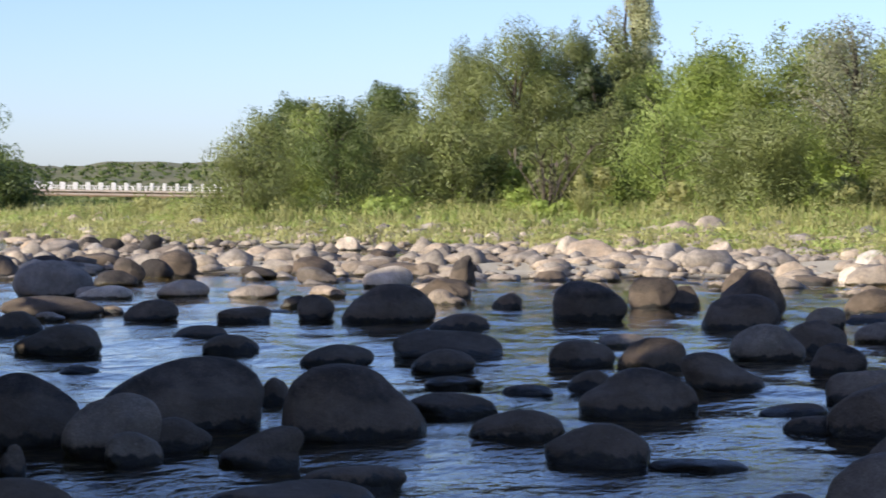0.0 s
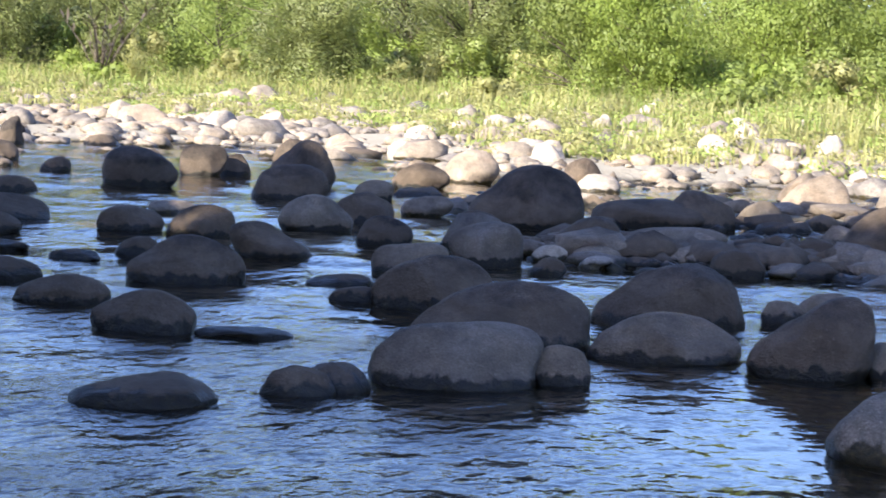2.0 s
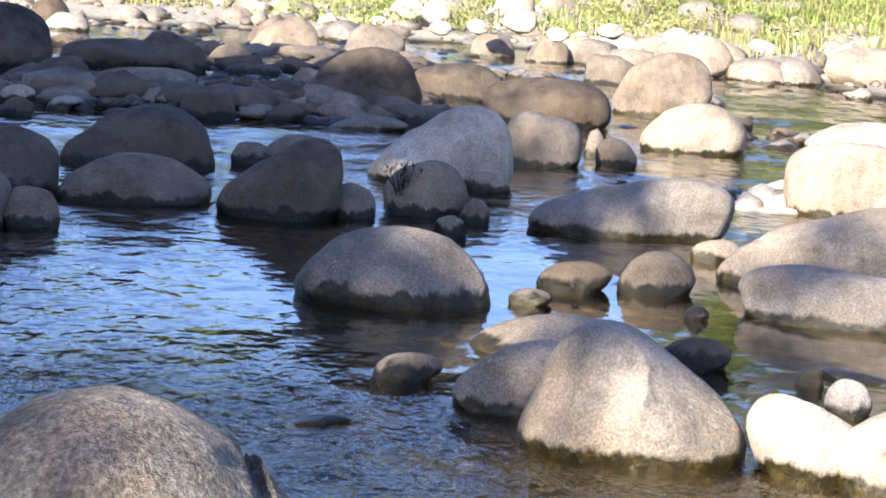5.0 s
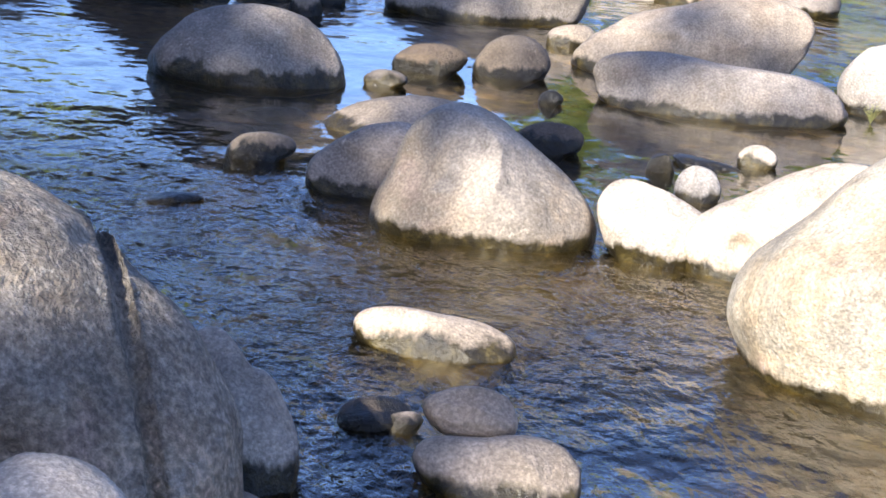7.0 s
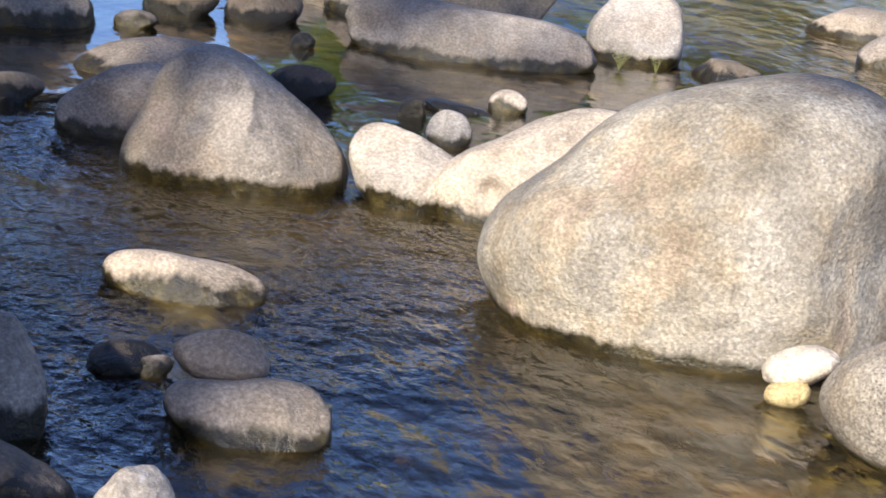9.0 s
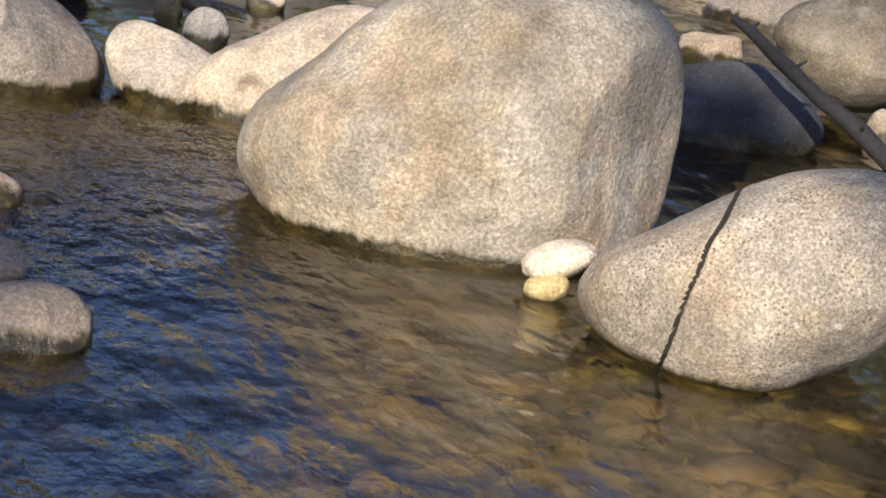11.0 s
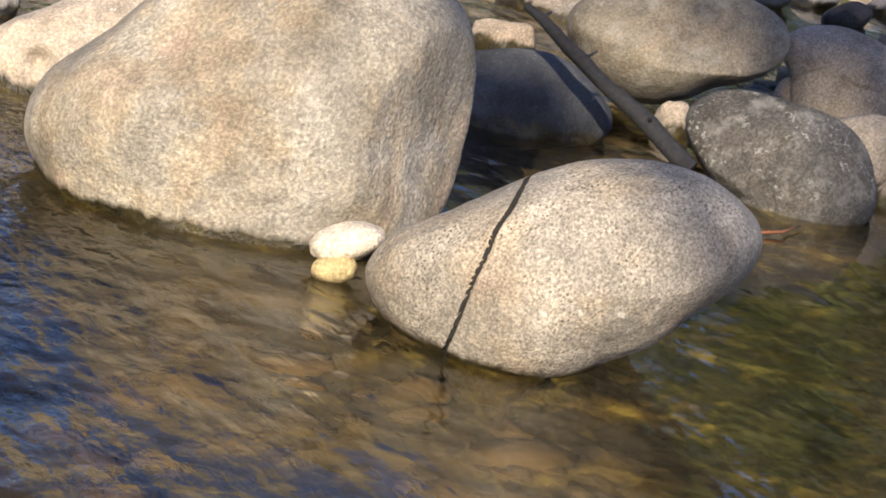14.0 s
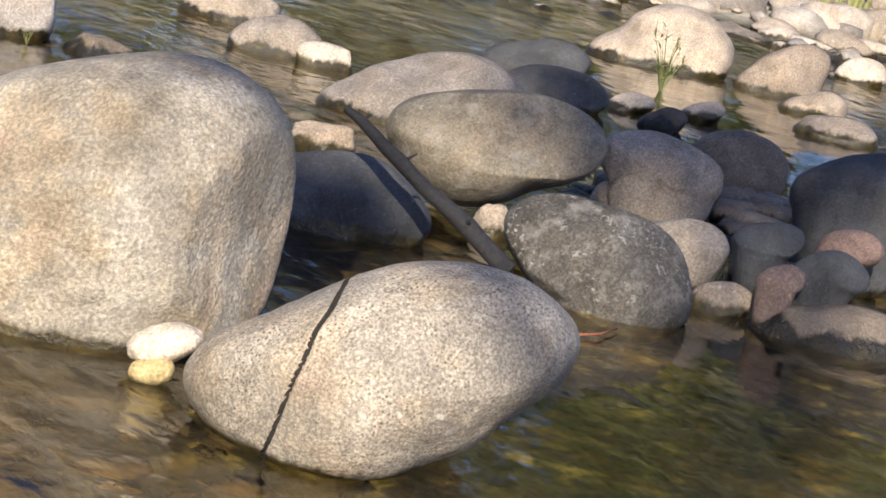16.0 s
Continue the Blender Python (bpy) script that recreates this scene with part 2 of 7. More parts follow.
def leaf_material(name, a, c, glow=0.40):
    m, t, b = material(name, 0.55)
    rnd = t.nodes.new("ShaderNodeNewGeometry").outputs["Random Per Island"]
    pos = t.nodes.new("ShaderNodeNewGeometry").outputs["Position"]
    col = mix(t, maths(t, "ADD", maths(t, "MULTIPLY", rnd, 0.6), 0.22), tuple(q * 1.15 for q in a), tuple(q * 1.15 for q in c))
    col = mix(t, 0.7, col, ramp(t, noise_at(t, pos, 0.35, 3), (0.3, 0.6), (0.7, 1.35)), "MULTIPLY")
    t.links.new(col, b.inputs["Base Color"])
    tr = t.nodes.new("ShaderNodeBsdfTranslucent")
    t.links.new(col, tr.inputs[0])
    ms = t.nodes.new("ShaderNodeMixShader")
    ms.inputs[0].default_value = glow
    t.links.new(b.outputs[0], ms.inputs[1])
    t.links.new(tr.outputs[0], ms.inputs[2])
    t.links.new(ms.outputs[0], t.nodes["Material Output"].inputs[0])
    return m


def grained(name, a, c, scale, rough=0.85):
    m, t, b = material(name, rough)
    pos = t.nodes.new("ShaderNodeNewGeometry").outputs["Position"]
    f = noise_at(t, pos, scale, 6, 0.65)
    t.links.new(mix(t, ramp(t, f, (0.3, 0.0), (0.7, 1.0)), a, c), b.inputs["Base Color"])
    bump(t, b, f, 0.5, 0.02)
    return m


WATER, GROUND = water_material(), ground_material()
# near-black colour that paints the shade inside a boulder's crack
CRACK_SHADE = grained("damp_dark_soil", (0.012, 0.010, 0.008), (0.03, 0.025, 0.02), 40)
BARK = grained("bark", (0.05, 0.04, 0.03), (0.14, 0.11, 0.08), 6)
DRIFT = grained("weathered_driftwood", (0.007, 0.007, 0.009), (0.028, 0.026, 0.027), 45)
RUST = grained("red_brown_twig", (0.16, 0.05, 0.025), (0.30, 0.11, 0.05), 60)
LEAF_OLIVE = leaf_material("olive_foliage", (0.105, 0.130, 0.036), (0.220, 0.245, 0.080), 0.34)
# deep green leaves; also paints the shade of one willow's hollow
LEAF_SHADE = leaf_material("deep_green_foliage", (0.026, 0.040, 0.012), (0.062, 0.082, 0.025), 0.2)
LEAF_DARK = leaf_material("dark_foliage", (0.06, 0.09, 0.022), (0.13, 0.17, 0.045))
LEAF_MID = leaf_material("green_foliage", (0.138, 0.182, 0.040), (0.255, 0.30, 0.078))
LEAF_BRIGHT = leaf_material("fresh_green_foliage", (0.150, 0.215, 0.036), (0.285, 0.345, 0.075))
LEAF_GREY = leaf_material("grey_green_foliage", (0.19, 0.20, 0.11), (0.31, 0.31, 0.19))
LEAF_PALE = leaf_material("pale_poplar_foliage", (0.27, 0.29, 0.14), (0.44, 0.44, 0.25))
GRASS = leaf_material("riverside_grass", (0.25, 0.265, 0.085), (0.42, 0.40, 0.165))
WEED = leaf_material("riverside_weeds", (0.19, 0.265, 0.055), (0.33, 0.39, 0.11))
CONCRETE = grained("painted_concrete", (0.62, 0.60, 0.56), (0.80, 0.78, 0.74), 3)
DECK = grained("stained_concrete", (0.20, 0.13, 0.075), (0.42, 0.31, 0.20), 1.5)
HILLS = grained("dry_hillside", (0.075, 0.085, 0.033), (0.20, 0.18, 0.085), 0.03)
BOARDS = grained("red_brown_boards", (0.14, 0.05, 0.03), (0.22, 0.09, 0.055), 3)


# ---- mesh helpers ----
def mesh(name, verts, faces, mat, smooth=True):
    me = bpy.data.meshes.new(name)
    me.from_pydata([tuple(v) for v in verts], [], [tuple(f) for f in faces])
    me.materials.append(mat)
    if smooth:
        me.polygons.foreach_set("use_smooth", [True] * len(me.polygons))
    me.update()
    return me


def part(name, bm, mat, parent=None, label=""):
    me = bpy.data.meshes.new(name)
    bm.to_mesh(me)
    bm.free()
    me.materials.append(mat)
    ob = new(name, me)
    ob.parent = parent
    if label:
        ob["label"] = label
    return ob


def box(bm, cx, cy, cz, sx, sy, sz, turn=0.0, bevel=0.0):
    m = Matrix.Translation((cx, cy, cz)) @ Matrix.Rotation(turn, 4, "Z") @ Matrix.Diagonal((sx, sy, sz, 1))
    r = bmesh.ops.create_cube(bm, size=1.0, matrix=m)
    if bevel:
        es = list({e for v in r["verts"] for e in v.link_edges})
        bmesh.ops.bevel(bm, geom=es, offset=bevel, segments=2, affect="EDGES")


def tube(points, radii, sides=8):
    """A tapered tube through points, as vertices and faces."""
    vs, fs = [], []
    n = len(points)
    for i, (p, r) in enumerate(zip(points, radii)):
        a, b = Vector(points[max(i - 1, 0)]), Vector(points[min(i + 1, n - 1)])
        q = (b - a).to_track_quat("Z", "Y")
        for k in range(sides):
            w = 2 * math.pi * k / sides
            vs.append(Vector(p) + q @ Vector((r * math.cos(w), r * math.sin(w), 0)))
    for i in range(n - 1):
        for k in range(sides):
            fs.append((i * sides + k, i * sides + (k + 1) % sides, (i + 1) * sides + (k + 1) % sides, (i + 1) * sides + k))
    fs.append(tuple(range(sides))[::-1])
    fs.append(tuple((n - 1) * sides + k for k in range(sides)))
    return vs, fs


SPHERES = {}


def sphere(level):
    if level not in SPHERES:
        bm = bmesh.new()
        bmesh.ops.create_icosphere(bm, subdivisions=level, radius=1.0)
        SPHERES[level] = (np.array([v.co[:] for v in bm.verts]), [tuple(v.index for v in f.verts) for f in bm.faces])
        bm.free()
    return SPHERES[level]


def cleave(p, off, cracks):
    """Clefts along slanting planes (place, lean, slant, half width, depth, drop); the stone beyond each has sunk a little."""
    for x0, lean, slant, wide, deep, drop in cracks:
        wob = np.array([noise.noise(Vector((0, q[1] * 9, q[2] * 9)) + off) * 0.012 for q in p])
        gap = p[:, 0] - (x0 + lean * p[:, 2] + slant * p[:, 1]) + wob
        lip = np.abs(np.abs(gap) - wide) < wide * 0.45
        p[:, 0] += np.where(lip, np.sign(gap) * wide - gap, 0)
        gap = np.where(lip, np.sign(gap) * wide, gap)
        inner = 1 - deep * np.clip((1 - np.abs(gap) / wide) * 2, 0, 1) - drop * np.clip(-gap / 0.03, 0, 1)
        sunk = p[:, 1:] * (inner - 1)[:, None]
        p[:, 1:] += sunk
        p[:, 0] += slant * sunk[:, 0] + lean * sunk[:, 1]
        CLEFT[0] = np.abs(gap) < wide * 1.02


def rock_shape(a, b, c, seed, level=4, n=2.2, skew=0.0, rough=0.07, facets=(), tilt=0.0, taper=0.0, peak=0.0, cracks=()):
    """A water-worn boulder with half axes a (across), b (deep), c (high). Facets are (nx, ny, nz, reach, hardness) in unit space."""
    u, faces = sphere(level)
    p = u / (np.abs(u) ** n).sum(1)[:, None] ** (1 / n)
    for nx, ny, nz, reach, hard in facets:
        d = np.array((nx, ny, nz)) / math.sqrt(nx * nx + ny * ny + nz * nz)
        over = p @ d - reach
        p = p - np.where(over > 0, over * hard, 0)[:, None] * d
    p[:, 0] += skew * 0.6 * (p[:, 2] * 0.5 + 0.5) ** 2 * (1 - p[:, 0] ** 2 * 0.6) - skew * 0.15
    if peak:
        p[:, :2] *= 1 - peak * np.clip(p[:, 2:] + 0.3, 0, 1.3)
    off = Vector((seed * 3.17 % 97, seed * 7.31 % 89, seed * 1.93 % 83))
    size = (a * b * c) ** (1 / 3)
    k = np.array([noise.noise(Vector(q) * 0.9 + off) * 1.5 + noise.noise(Vector(q) * 2.3 + off) * 0.85 + noise.noise(Vector(q) * 5.0 + off) * 0.30 for q in u])
    p = p * (1 + rough * k)[:, None]
    p = p * (a, b, c)
    p[:, 1:] *= (1 + taper * p[:, :1] / a)
    if tilt:
        w = radians(tilt)
        x, z = p[:, 0].copy(), p[:, 2].copy()
        p[:, 0], p[:, 2] = x * math.cos(w) - z * math.sin(w), x * math.sin(w) + z * math.cos(w)
    cleave(p, off, cracks)
    return p, faces


CLEFT = [None]
LABELS = {}
STONES = []


def boulder(x, y, w, d, h, mat, skew=0.0, n=2.2, z=0.0, label="", level=0):
    """A domed boulder in the river, turned square to the camera's line of sight, w across, d deep, h high over its
    footing; its foot goes on under the water.
    """
    STONES.append((x, y, max(w, d) / 2))
    seed = len(STONES)
    rng = random.Random(seed)
    facets = [(rng.uniform(-1, 1), rng.uniform(-1, 1), rng.uniform(-0.1, 1), rng.uniform(0.62, 0.88), rng.uniform(0.4, 0.85)) for _ in range(7)]
    lv = level or (5 if w > 0.5 and math.hypot(x, y) < 11 else 4 if w > 0.35 or math.hypot(x, y) < 14 else 3)
    p, f = rock_shape(w / 2, d / 2, h, seed, lv, max(n, rng.uniform(2.0, 2.7)), skew * 0.9 + rng.uniform(-0.35, 0.35), 0.085, facets, tilt=rng.uniform(-7, 7))
    top = p[:, 2] > -0.1 * h
    lo, hi = p[top].min(0), p[top].max(0)
    p[:, 0] = (p[:, 0] - (lo[0] + hi[0]) / 2) * w / (hi[0] - lo[0])
    p[:, 1] = (p[:, 1] - (lo[1] + hi[1]) / 2) * d / (hi[1] - lo[1])
    p[:, 2] *= h / hi[2]
    p[:, 2] = np.where(p[:, 2] < 0, p[:, 2] * max(1.0, 0.5 / h), p[:, 2])
    ob = new("boulder", mesh("boulder", p, f, mat))
    ob.matrix_world = Matrix.Translation((x, y, z)) @ Matrix.Rotation(-math.atan2(x, y), 4, "Z")
    return tagged(ob, label or LABELS[mat.name], "boulder", "boulders in the river")


LABELS.update({
    "dark_river_stone": "dark brown-grey water-worn boulder standing in the river",
    "grey_river_stone": "smooth grey boulder with a wet dark foot in the river",
    "brown_river_stone": "rounded brown boulder lying in shallow river water",
    "tan_granite": "weathered tan granite boulder at the river's edge",
    "pale_granite": "sun-bleached pale granite boulder in the shallows",
    "cream_granite": "cone-shaped cream granite boulder with a ragged wet foot",
    "bleached_tan_stone": "bleached tan boulder lying in the shallows",
    "reddish_stone": "small dull reddish stone among grey river boulders",
})


def hero(x, y, z, a, b, c, tilt, mat, label, seed, level=5, yaw=0.0, **shape):
    p, f = rock_shape(a, b, c, seed, level, tilt=tilt, **shape)
    me = mesh("boulder", p, f, mat)
    ob = new("boulder", me)
    ob.matrix_world = Matrix.Translation((x, y, z)) @ Matrix.Rotation(radians(yaw) - math.atan2(x, y), 4, "Z")
    STONES.append((x, y, max(a, b)))
    return tagged(ob, label, "boulder", "boulders in the river")


def sculpt(x, y, z, a, b, c, lean, waves, mat, label, n=2.3, level=5, rough=0.042, foot=-0.5, neck=0.55, facets=None, cracks=(), dents=()):
    """A boulder with half axes a, b, c, an outline whose few waves are fitted to the camera's view, worn facets, a tilt
    square to the line of sight.
    """
    STONES.append((x, y, max(a, b)))
    seed = len(STONES)
    rng = random.Random(seed)
    off = Vector((seed * 3.17 % 97, seed * 7.31 % 89, seed * 1.93 % 83))
    u, faces = sphere(level)
    q = u / (np.abs(u) ** n).sum(1)[:, None] ** (1 / n)
    if facets is None:
        facets = [(rng.uniform(-0.8, 0.8), -1, rng.uniform(-0.2, 0.9), rng.uniform(0.72, 0.90), rng.uniform(0.5, 0.9)) for _ in range(6)]
    for nx, ny, nz, reach, hard in facets:
        d = np.array((nx, ny, nz)) / math.sqrt(nx * nx + ny * ny + nz * nz)
        over = q @ d - reach
        q = q - np.where(over > 0, over * hard, 0)[:, None] * d
    t = np.arctan2(q[:, 2], q[:, 0])
    r = waves[0] + sum(wc * np.cos((k + 1) * t) + ws * np.sin((k + 1) * t) for k, (wc, ws) in enumerate(waves[1:]))
    r = r * (np.abs(np.cos(t)) ** n + np.abs(np.sin(t)) ** n) ** (1 / n)
    p = q * np.stack([a * r, np.full(len(r), b), c * r], 1)
    fine = np.array([noise.noise(Vector(v) * 1.7 + off) + noise.noise(Vector(v) * 4.1 + off) * 0.5 + noise.noise(Vector(v) * 9.0 + off) * 0.25 for v in u])
    p *= (1 + rough * fine)[:, None]
    for dx, dz, wide, deep in dents:
        p[:, 1] += np.where(p[:, 1] < 0, deep * np.exp(-((p[:, 0] - dx) ** 2 + (p[:, 2] - dz) ** 2) / wide ** 2), 0)
    cleave(p, off, cracks)
    if foot is not None:
        low, cut = p[:, 2].min(), -neck * c
        k = max(1.0, (foot - z - cut) / (low - cut))
        p[:, 2] = np.where(p[:, 2] < cut, cut + (p[:, 2] - cut) * k, p[:, 2])
    me = mesh("boulder", p, faces, mat)
    # crack faces take a near-black material, so the crack's shade is painted in
    if cracks and level == 7:
        me.materials.append(CRACK_SHADE)
        me.polygons.foreach_set("material_index", [int(all(CLEFT[0][i] for i in q)) for q in faces])
    ob = new("boulder", me)
    ob.matrix_world = Matrix.Translation((x, y, z)) @ Matrix.Rotation(-math.atan2(x, y), 4, "Z") @ Matrix.Rotation(radians(-lean), 4, "X")
    return tagged(ob, label, "boulder", "boulders in the river")


# ---- ground and water ----
SHORE = [(-260, 420), (-60, 175), (-14, 88), (-1, 80), (6, 72), (9, 60), (10, 50), (12, 44), (18, 40), (21, 35), (20.5, 28), (20, 20), (20.5, 14), (24, 7), (35, -14), (60, -90)]


def inland(x, y):
    """How far a place lies beyond the far shore; negative on the river's side."""
    best, side = 1e9, 1
    for (x0, y0), (x1, y1) in zip(SHORE, SHORE[1:]):
        dx, dy = x1 - x0, y1 - y0
        s = min(1, max(0, ((x - x0) * dx + (y - y0) * dy) / (dx * dx + dy * dy)))
        qx, qy = x0 + s * dx, y0 + s * dy
        d = math.hypot(x - qx, y - qy)
        if d < best:
            best, side = d, 1 if dx * (y - qy) - dy * (x - qx) > 0 else -1
    return best * side


def near_bank(x, y):
    """How far a place lies up the watcher's own bank."""
    return max(-5.0 - 0.22 * max(0.0, y) - x, -y - 5.0)


# the negative entries deepen the chute so that its bed is coloured dark
SHOALS = [(2.6, 7.6, 1.9, -0.42), (3.7, 6.5, 1.3, -0.30), (1.8, 10.6, 2.6, -0.30), (8.8, 23.8, 3.0, 0.47), (6.3, 25.5, 2.0, 0.42), (10.3, 6.3, 2.3, 0.50), (10.9, 16.3, 1.7, 0.50), (6.6, 14.9, 0.8, 0.40), (11.5, 32.0, 7.5, 0.50), (14.5, 21.5, 3.0, 0.45), (-2.6, 15.5, 1.8, 0.42), (9.5, 43, 5, 0.40), (-13, 66, 9, 0.54), (-4, 62, 10, 0.54), (4, 58, 7, 0.54)]


def height(x, y):
    s = inland(x, y)
    z = -0.46 + 0.12 * noise.noise(Vector((x * 0.5, y * 0.5, 3)))
    if s > -6:
        k = min(1.0, (s + 6) / 6.5)
        z += 0.45 * k * k
    if s > 0:
        z += 0.95 * (1 - math.exp(-s / 9)) + 0.02 * min(max(0, s - 8), 70)
        z += 0.10 * noise.noise(Vector((x * 0.3, y * 0.3, 9)))
        z -= 1.3 * min(1.0, max(0.0, (math.hypot(x, y) - 140) / 60))
    for cx, cy, r, up in SHOALS:
        q = ((x - cx) ** 2 + (y - cy) ** 2) / (r * r)
        if q < 4:
            z += up * math.exp(-q * 1.6)
    nb = near_bank(x, y)
    if nb > -2:
        k = min(1.0, (nb + 2) / 5)
        z += k * k * 1.6
    return z


def grid(xs, ys, name, mat, fn):
    vs = [(x, y, fn(x, y)) for y in ys for x in xs]
    nx = len(xs)
    fs = [(j * nx + i, j * nx + i + 1, (j + 1) * nx + i + 1, (j + 1) * nx + i) for j in range(len(ys) - 1) for i in range(nx - 1)]
    return new(name, mesh(name, vs, fs, mat))


def spaced(*runs):
    out = []
    for a, b, n in runs:
        out += [a + (b - a) * k / n for k in range(n)]
    return out + [runs[-1][1]]


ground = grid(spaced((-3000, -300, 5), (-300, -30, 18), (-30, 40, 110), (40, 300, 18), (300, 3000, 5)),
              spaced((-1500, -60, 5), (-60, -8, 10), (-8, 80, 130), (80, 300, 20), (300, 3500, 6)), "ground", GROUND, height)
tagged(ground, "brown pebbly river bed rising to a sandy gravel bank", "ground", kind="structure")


def ripples():
    """The river's surface: a fan of facets, finer near the watcher, with low waves that die out in the still pools."""
    angles = spaced((-180, -20, 16), (-20, -13, 7), (-13, 64, 320), (64, 180, 14))[:-1]
    radii = [0.5, 1.5]
    r = 3.0
    while r < 85:
        radii.append(r)
        r *= 1.0105
    radii += [95, 130, 200, 320, 450]
    vs = []
    for r in radii:
        for a in angles:
            x, y = r * math.sin(radians(a)), r * math.cos(radians(a))
            z = 0.0
            if 8 < r < 90:
                k = min(1.0, (r - 8) / 6) * min(1.0, max(0.1, (math.hypot(x - 6.4, y - 11.3) - 2.5) / 4)) * min(1.0, max(0.1, (math.hypot(x - 13, y - 9) - 2.5) / 4))
                if r > 13:
                    k *= 1 + 0.8 * min(1.0, (r - 13) / 8)
                z = k * (0.026 * noise.noise(Vector((x * 0.75, y * 0.75, 0.5))) + 0.016 * noise.noise(Vector((x * 1.7, y * 1.7, 4.5))))
            if 3 < r < 12:
                q = math.hypot(x - 2.9, y - 7.4) / 2.3
                z += math.exp(-q * q) * (0.020 * noise.noise(Vector((x * 2.6, y * 1.7, 8.5))) + 0.010 * noise.noise(Vector((x * 5.0, y * 3.6, 2.5))))
            vs.append((x, y, z))
    n = len(angles)
    fs = [(j * n + i, (j + 1) * n + i, (j + 1) * n + (i + 1) % n, j * n + (i + 1) % n) for j in range(len(radii) - 1) for i in range(n)]
    fs = [f[::-1] for f in fs]
    fs.append(tuple(range(n))[::-1])
    return new("water", mesh("water", vs, fs, WATER))


water = ripples()
water.visible_shadow = False
tagged(water, "clear rippled river water reflecting blue sky", "river", kind="structure")


# ---- boulders in the river ----
boulder(-1.61, 22.07, 0.35, 0.26, 0.26, D, 0, 2.2)
boulder(1.53, 23.71, 0.51, 0.38, 0.19, D, 0, 2.2)
boulder(-6.25, 33.46, 0.89, 0.66, 0.31, D, 0, 2.2)
boulder(-6.55, 44.31, 1.13, 0.84, 0.26, W, 0, 2.2)
boulder(-13.37, 80.20, 1.40, 1.04, 0.48, B, 0, 2.2)
boulder(-11.83, 77.72, 0.76, 0.56, 0.41, B, 0, 2.2)
boulder(-10.76, 55.64, 1.01, 0.75, 0.56, D, 0, 2.2)
boulder(0.04, 44.28, 1.03, 0.77, 0.40, D, 0, 2.2)
boulder(1.14, 40.83, 0.55, 0.41, 0.26, D, 0, 2.2)
boulder(6.07, 45.54, 1.14, 0.85, 0.54, D, 0.2, 2.2)
boulder(4.28, 40.85, 0.60, 0.45, 0.39, D, 0, 2.2)
boulder(2.39, 30.32, 0.67, 0.50, 0.17, B, 0, 2.2)
boulder(4.73, 29.29, 0.85, 0.63, 0.41, D, 0, 2.2)
boulder(0.92, 13.46, 0.88, 0.65, 0.17, D, 0, 2.2)
boulder(1.88, 13.86, 0.48, 0.36, 0.17, D, 0, 2.2)
boulder(2.13, 14.12, 0.49, 0.37, 0.16, D, 0, 2.2)
boulder(13.39, 36.43, 0.99, 0.74, 0.56, G, 0.2, 2.2)
boulder(6.61, 18.41, 0.38, 0.28, 0.18, G, 0, 2.2)
boulder(9.65, 26.01, 0.67, 0.50, 0.19, D, 0, 2.2)
boulder(7.62, 22.68, 0.59, 0.44, 0.28, D, 0, 2.2)
boulder(17.82, 35.14, 0.77, 0.57, 0.47, B, 0, 2.2)
boulder(17.34, 36.24, 0.79, 0.59, 0.41, B, 0, 2.2)
boulder(16.38, 30.03, 0.91, 0.68, 0.45, G, 0, 2.2)
boulder(13.03, 35.05, 1.15, 0.85, 0.60, B, 0.3, 2.2)
boulder(14.77, 35.48, 1.04, 0.77, 0.51, B, 0.2, 2.2)
boulder(10.64, 30.81, 0.64, 0.48, 0.37, G, 0, 2.2)
boulder(9.54, 30.26, 1.08, 0.80, 0.51, D, 0.3, 2.2)
boulder(26.14, 43.46, 2.43, 1.80, 0.82, W, -0.1, 2.2)
boulder(20.62, 37.88, 1.15, 0.86, 0.49, L, 0, 2.2)
boulder(10.58, 19.66, 0.24, 0.18, 0.27, B, 0, 2.2)
boulder(6.98, 14.74, 0.24, 0.18, 0.18, G, 0, 2.2)
boulder(6.50, 14.08, 0.23, 0.17, 0.14, G, 0, 2.2)
boulder(6.17, 15.02, 0.32, 0.24, 0.24, G, 0, 2.2)
boulder(7.16, 18.66, 0.69, 0.51, 0.23, G, 0, 2.2)
boulder(6.13, 9.08, 0.14, 0.10, 0.09, D, 0, 2.2)
boulder(2.39, 4.50, 0.22, 0.16, 0.17, W, 0, 2.2)
boulder(6.49, 9.21, 0.35, 0.26, 0.04, D, 0, 2.2)
boulder(9.01, 10.12, 0.41, 0.31, 0.11, G, 0, 2.2)
boulder(8.91, 9.92, 0.40, 0.30, 0.13, G, 0, 2.2)
boulder(11.54, 11.65, 0.75, 0.56, 0.21, L, 0, 2.2)
boulder(10.91, 10.50, 0.69, 0.51, 0.25, L, 0, 2.2)
boulder(10.93, 10.10, 0.39, 0.29, 0.16, W, 0, 2.2)
boulder(9.58, 6.60, 0.38, 0.28, 0.19, L, 0, 2.2)
boulder(8.64, 7.89, 0.36, 0.27, 0.15, L, 0, 2.2)
boulder(8.15, 6.32, 0.18, 0.14, 0.16, L, 0, 2.2)
boulder(8.97, 5.47, 0.19, 0.14, 0.10, G, 0, 2.2)
boulder(24.35, 13.19, 0.60, 0.45, 0.44, L, 0, 2.2)
boulder(14.78, 8.50, 0.64, 0.47, 0.16, B, 0, 2.2)
boulder(19.69, 43.56, 0.96, 0.71, 0.66, W, 0, 2.2, 0.30)
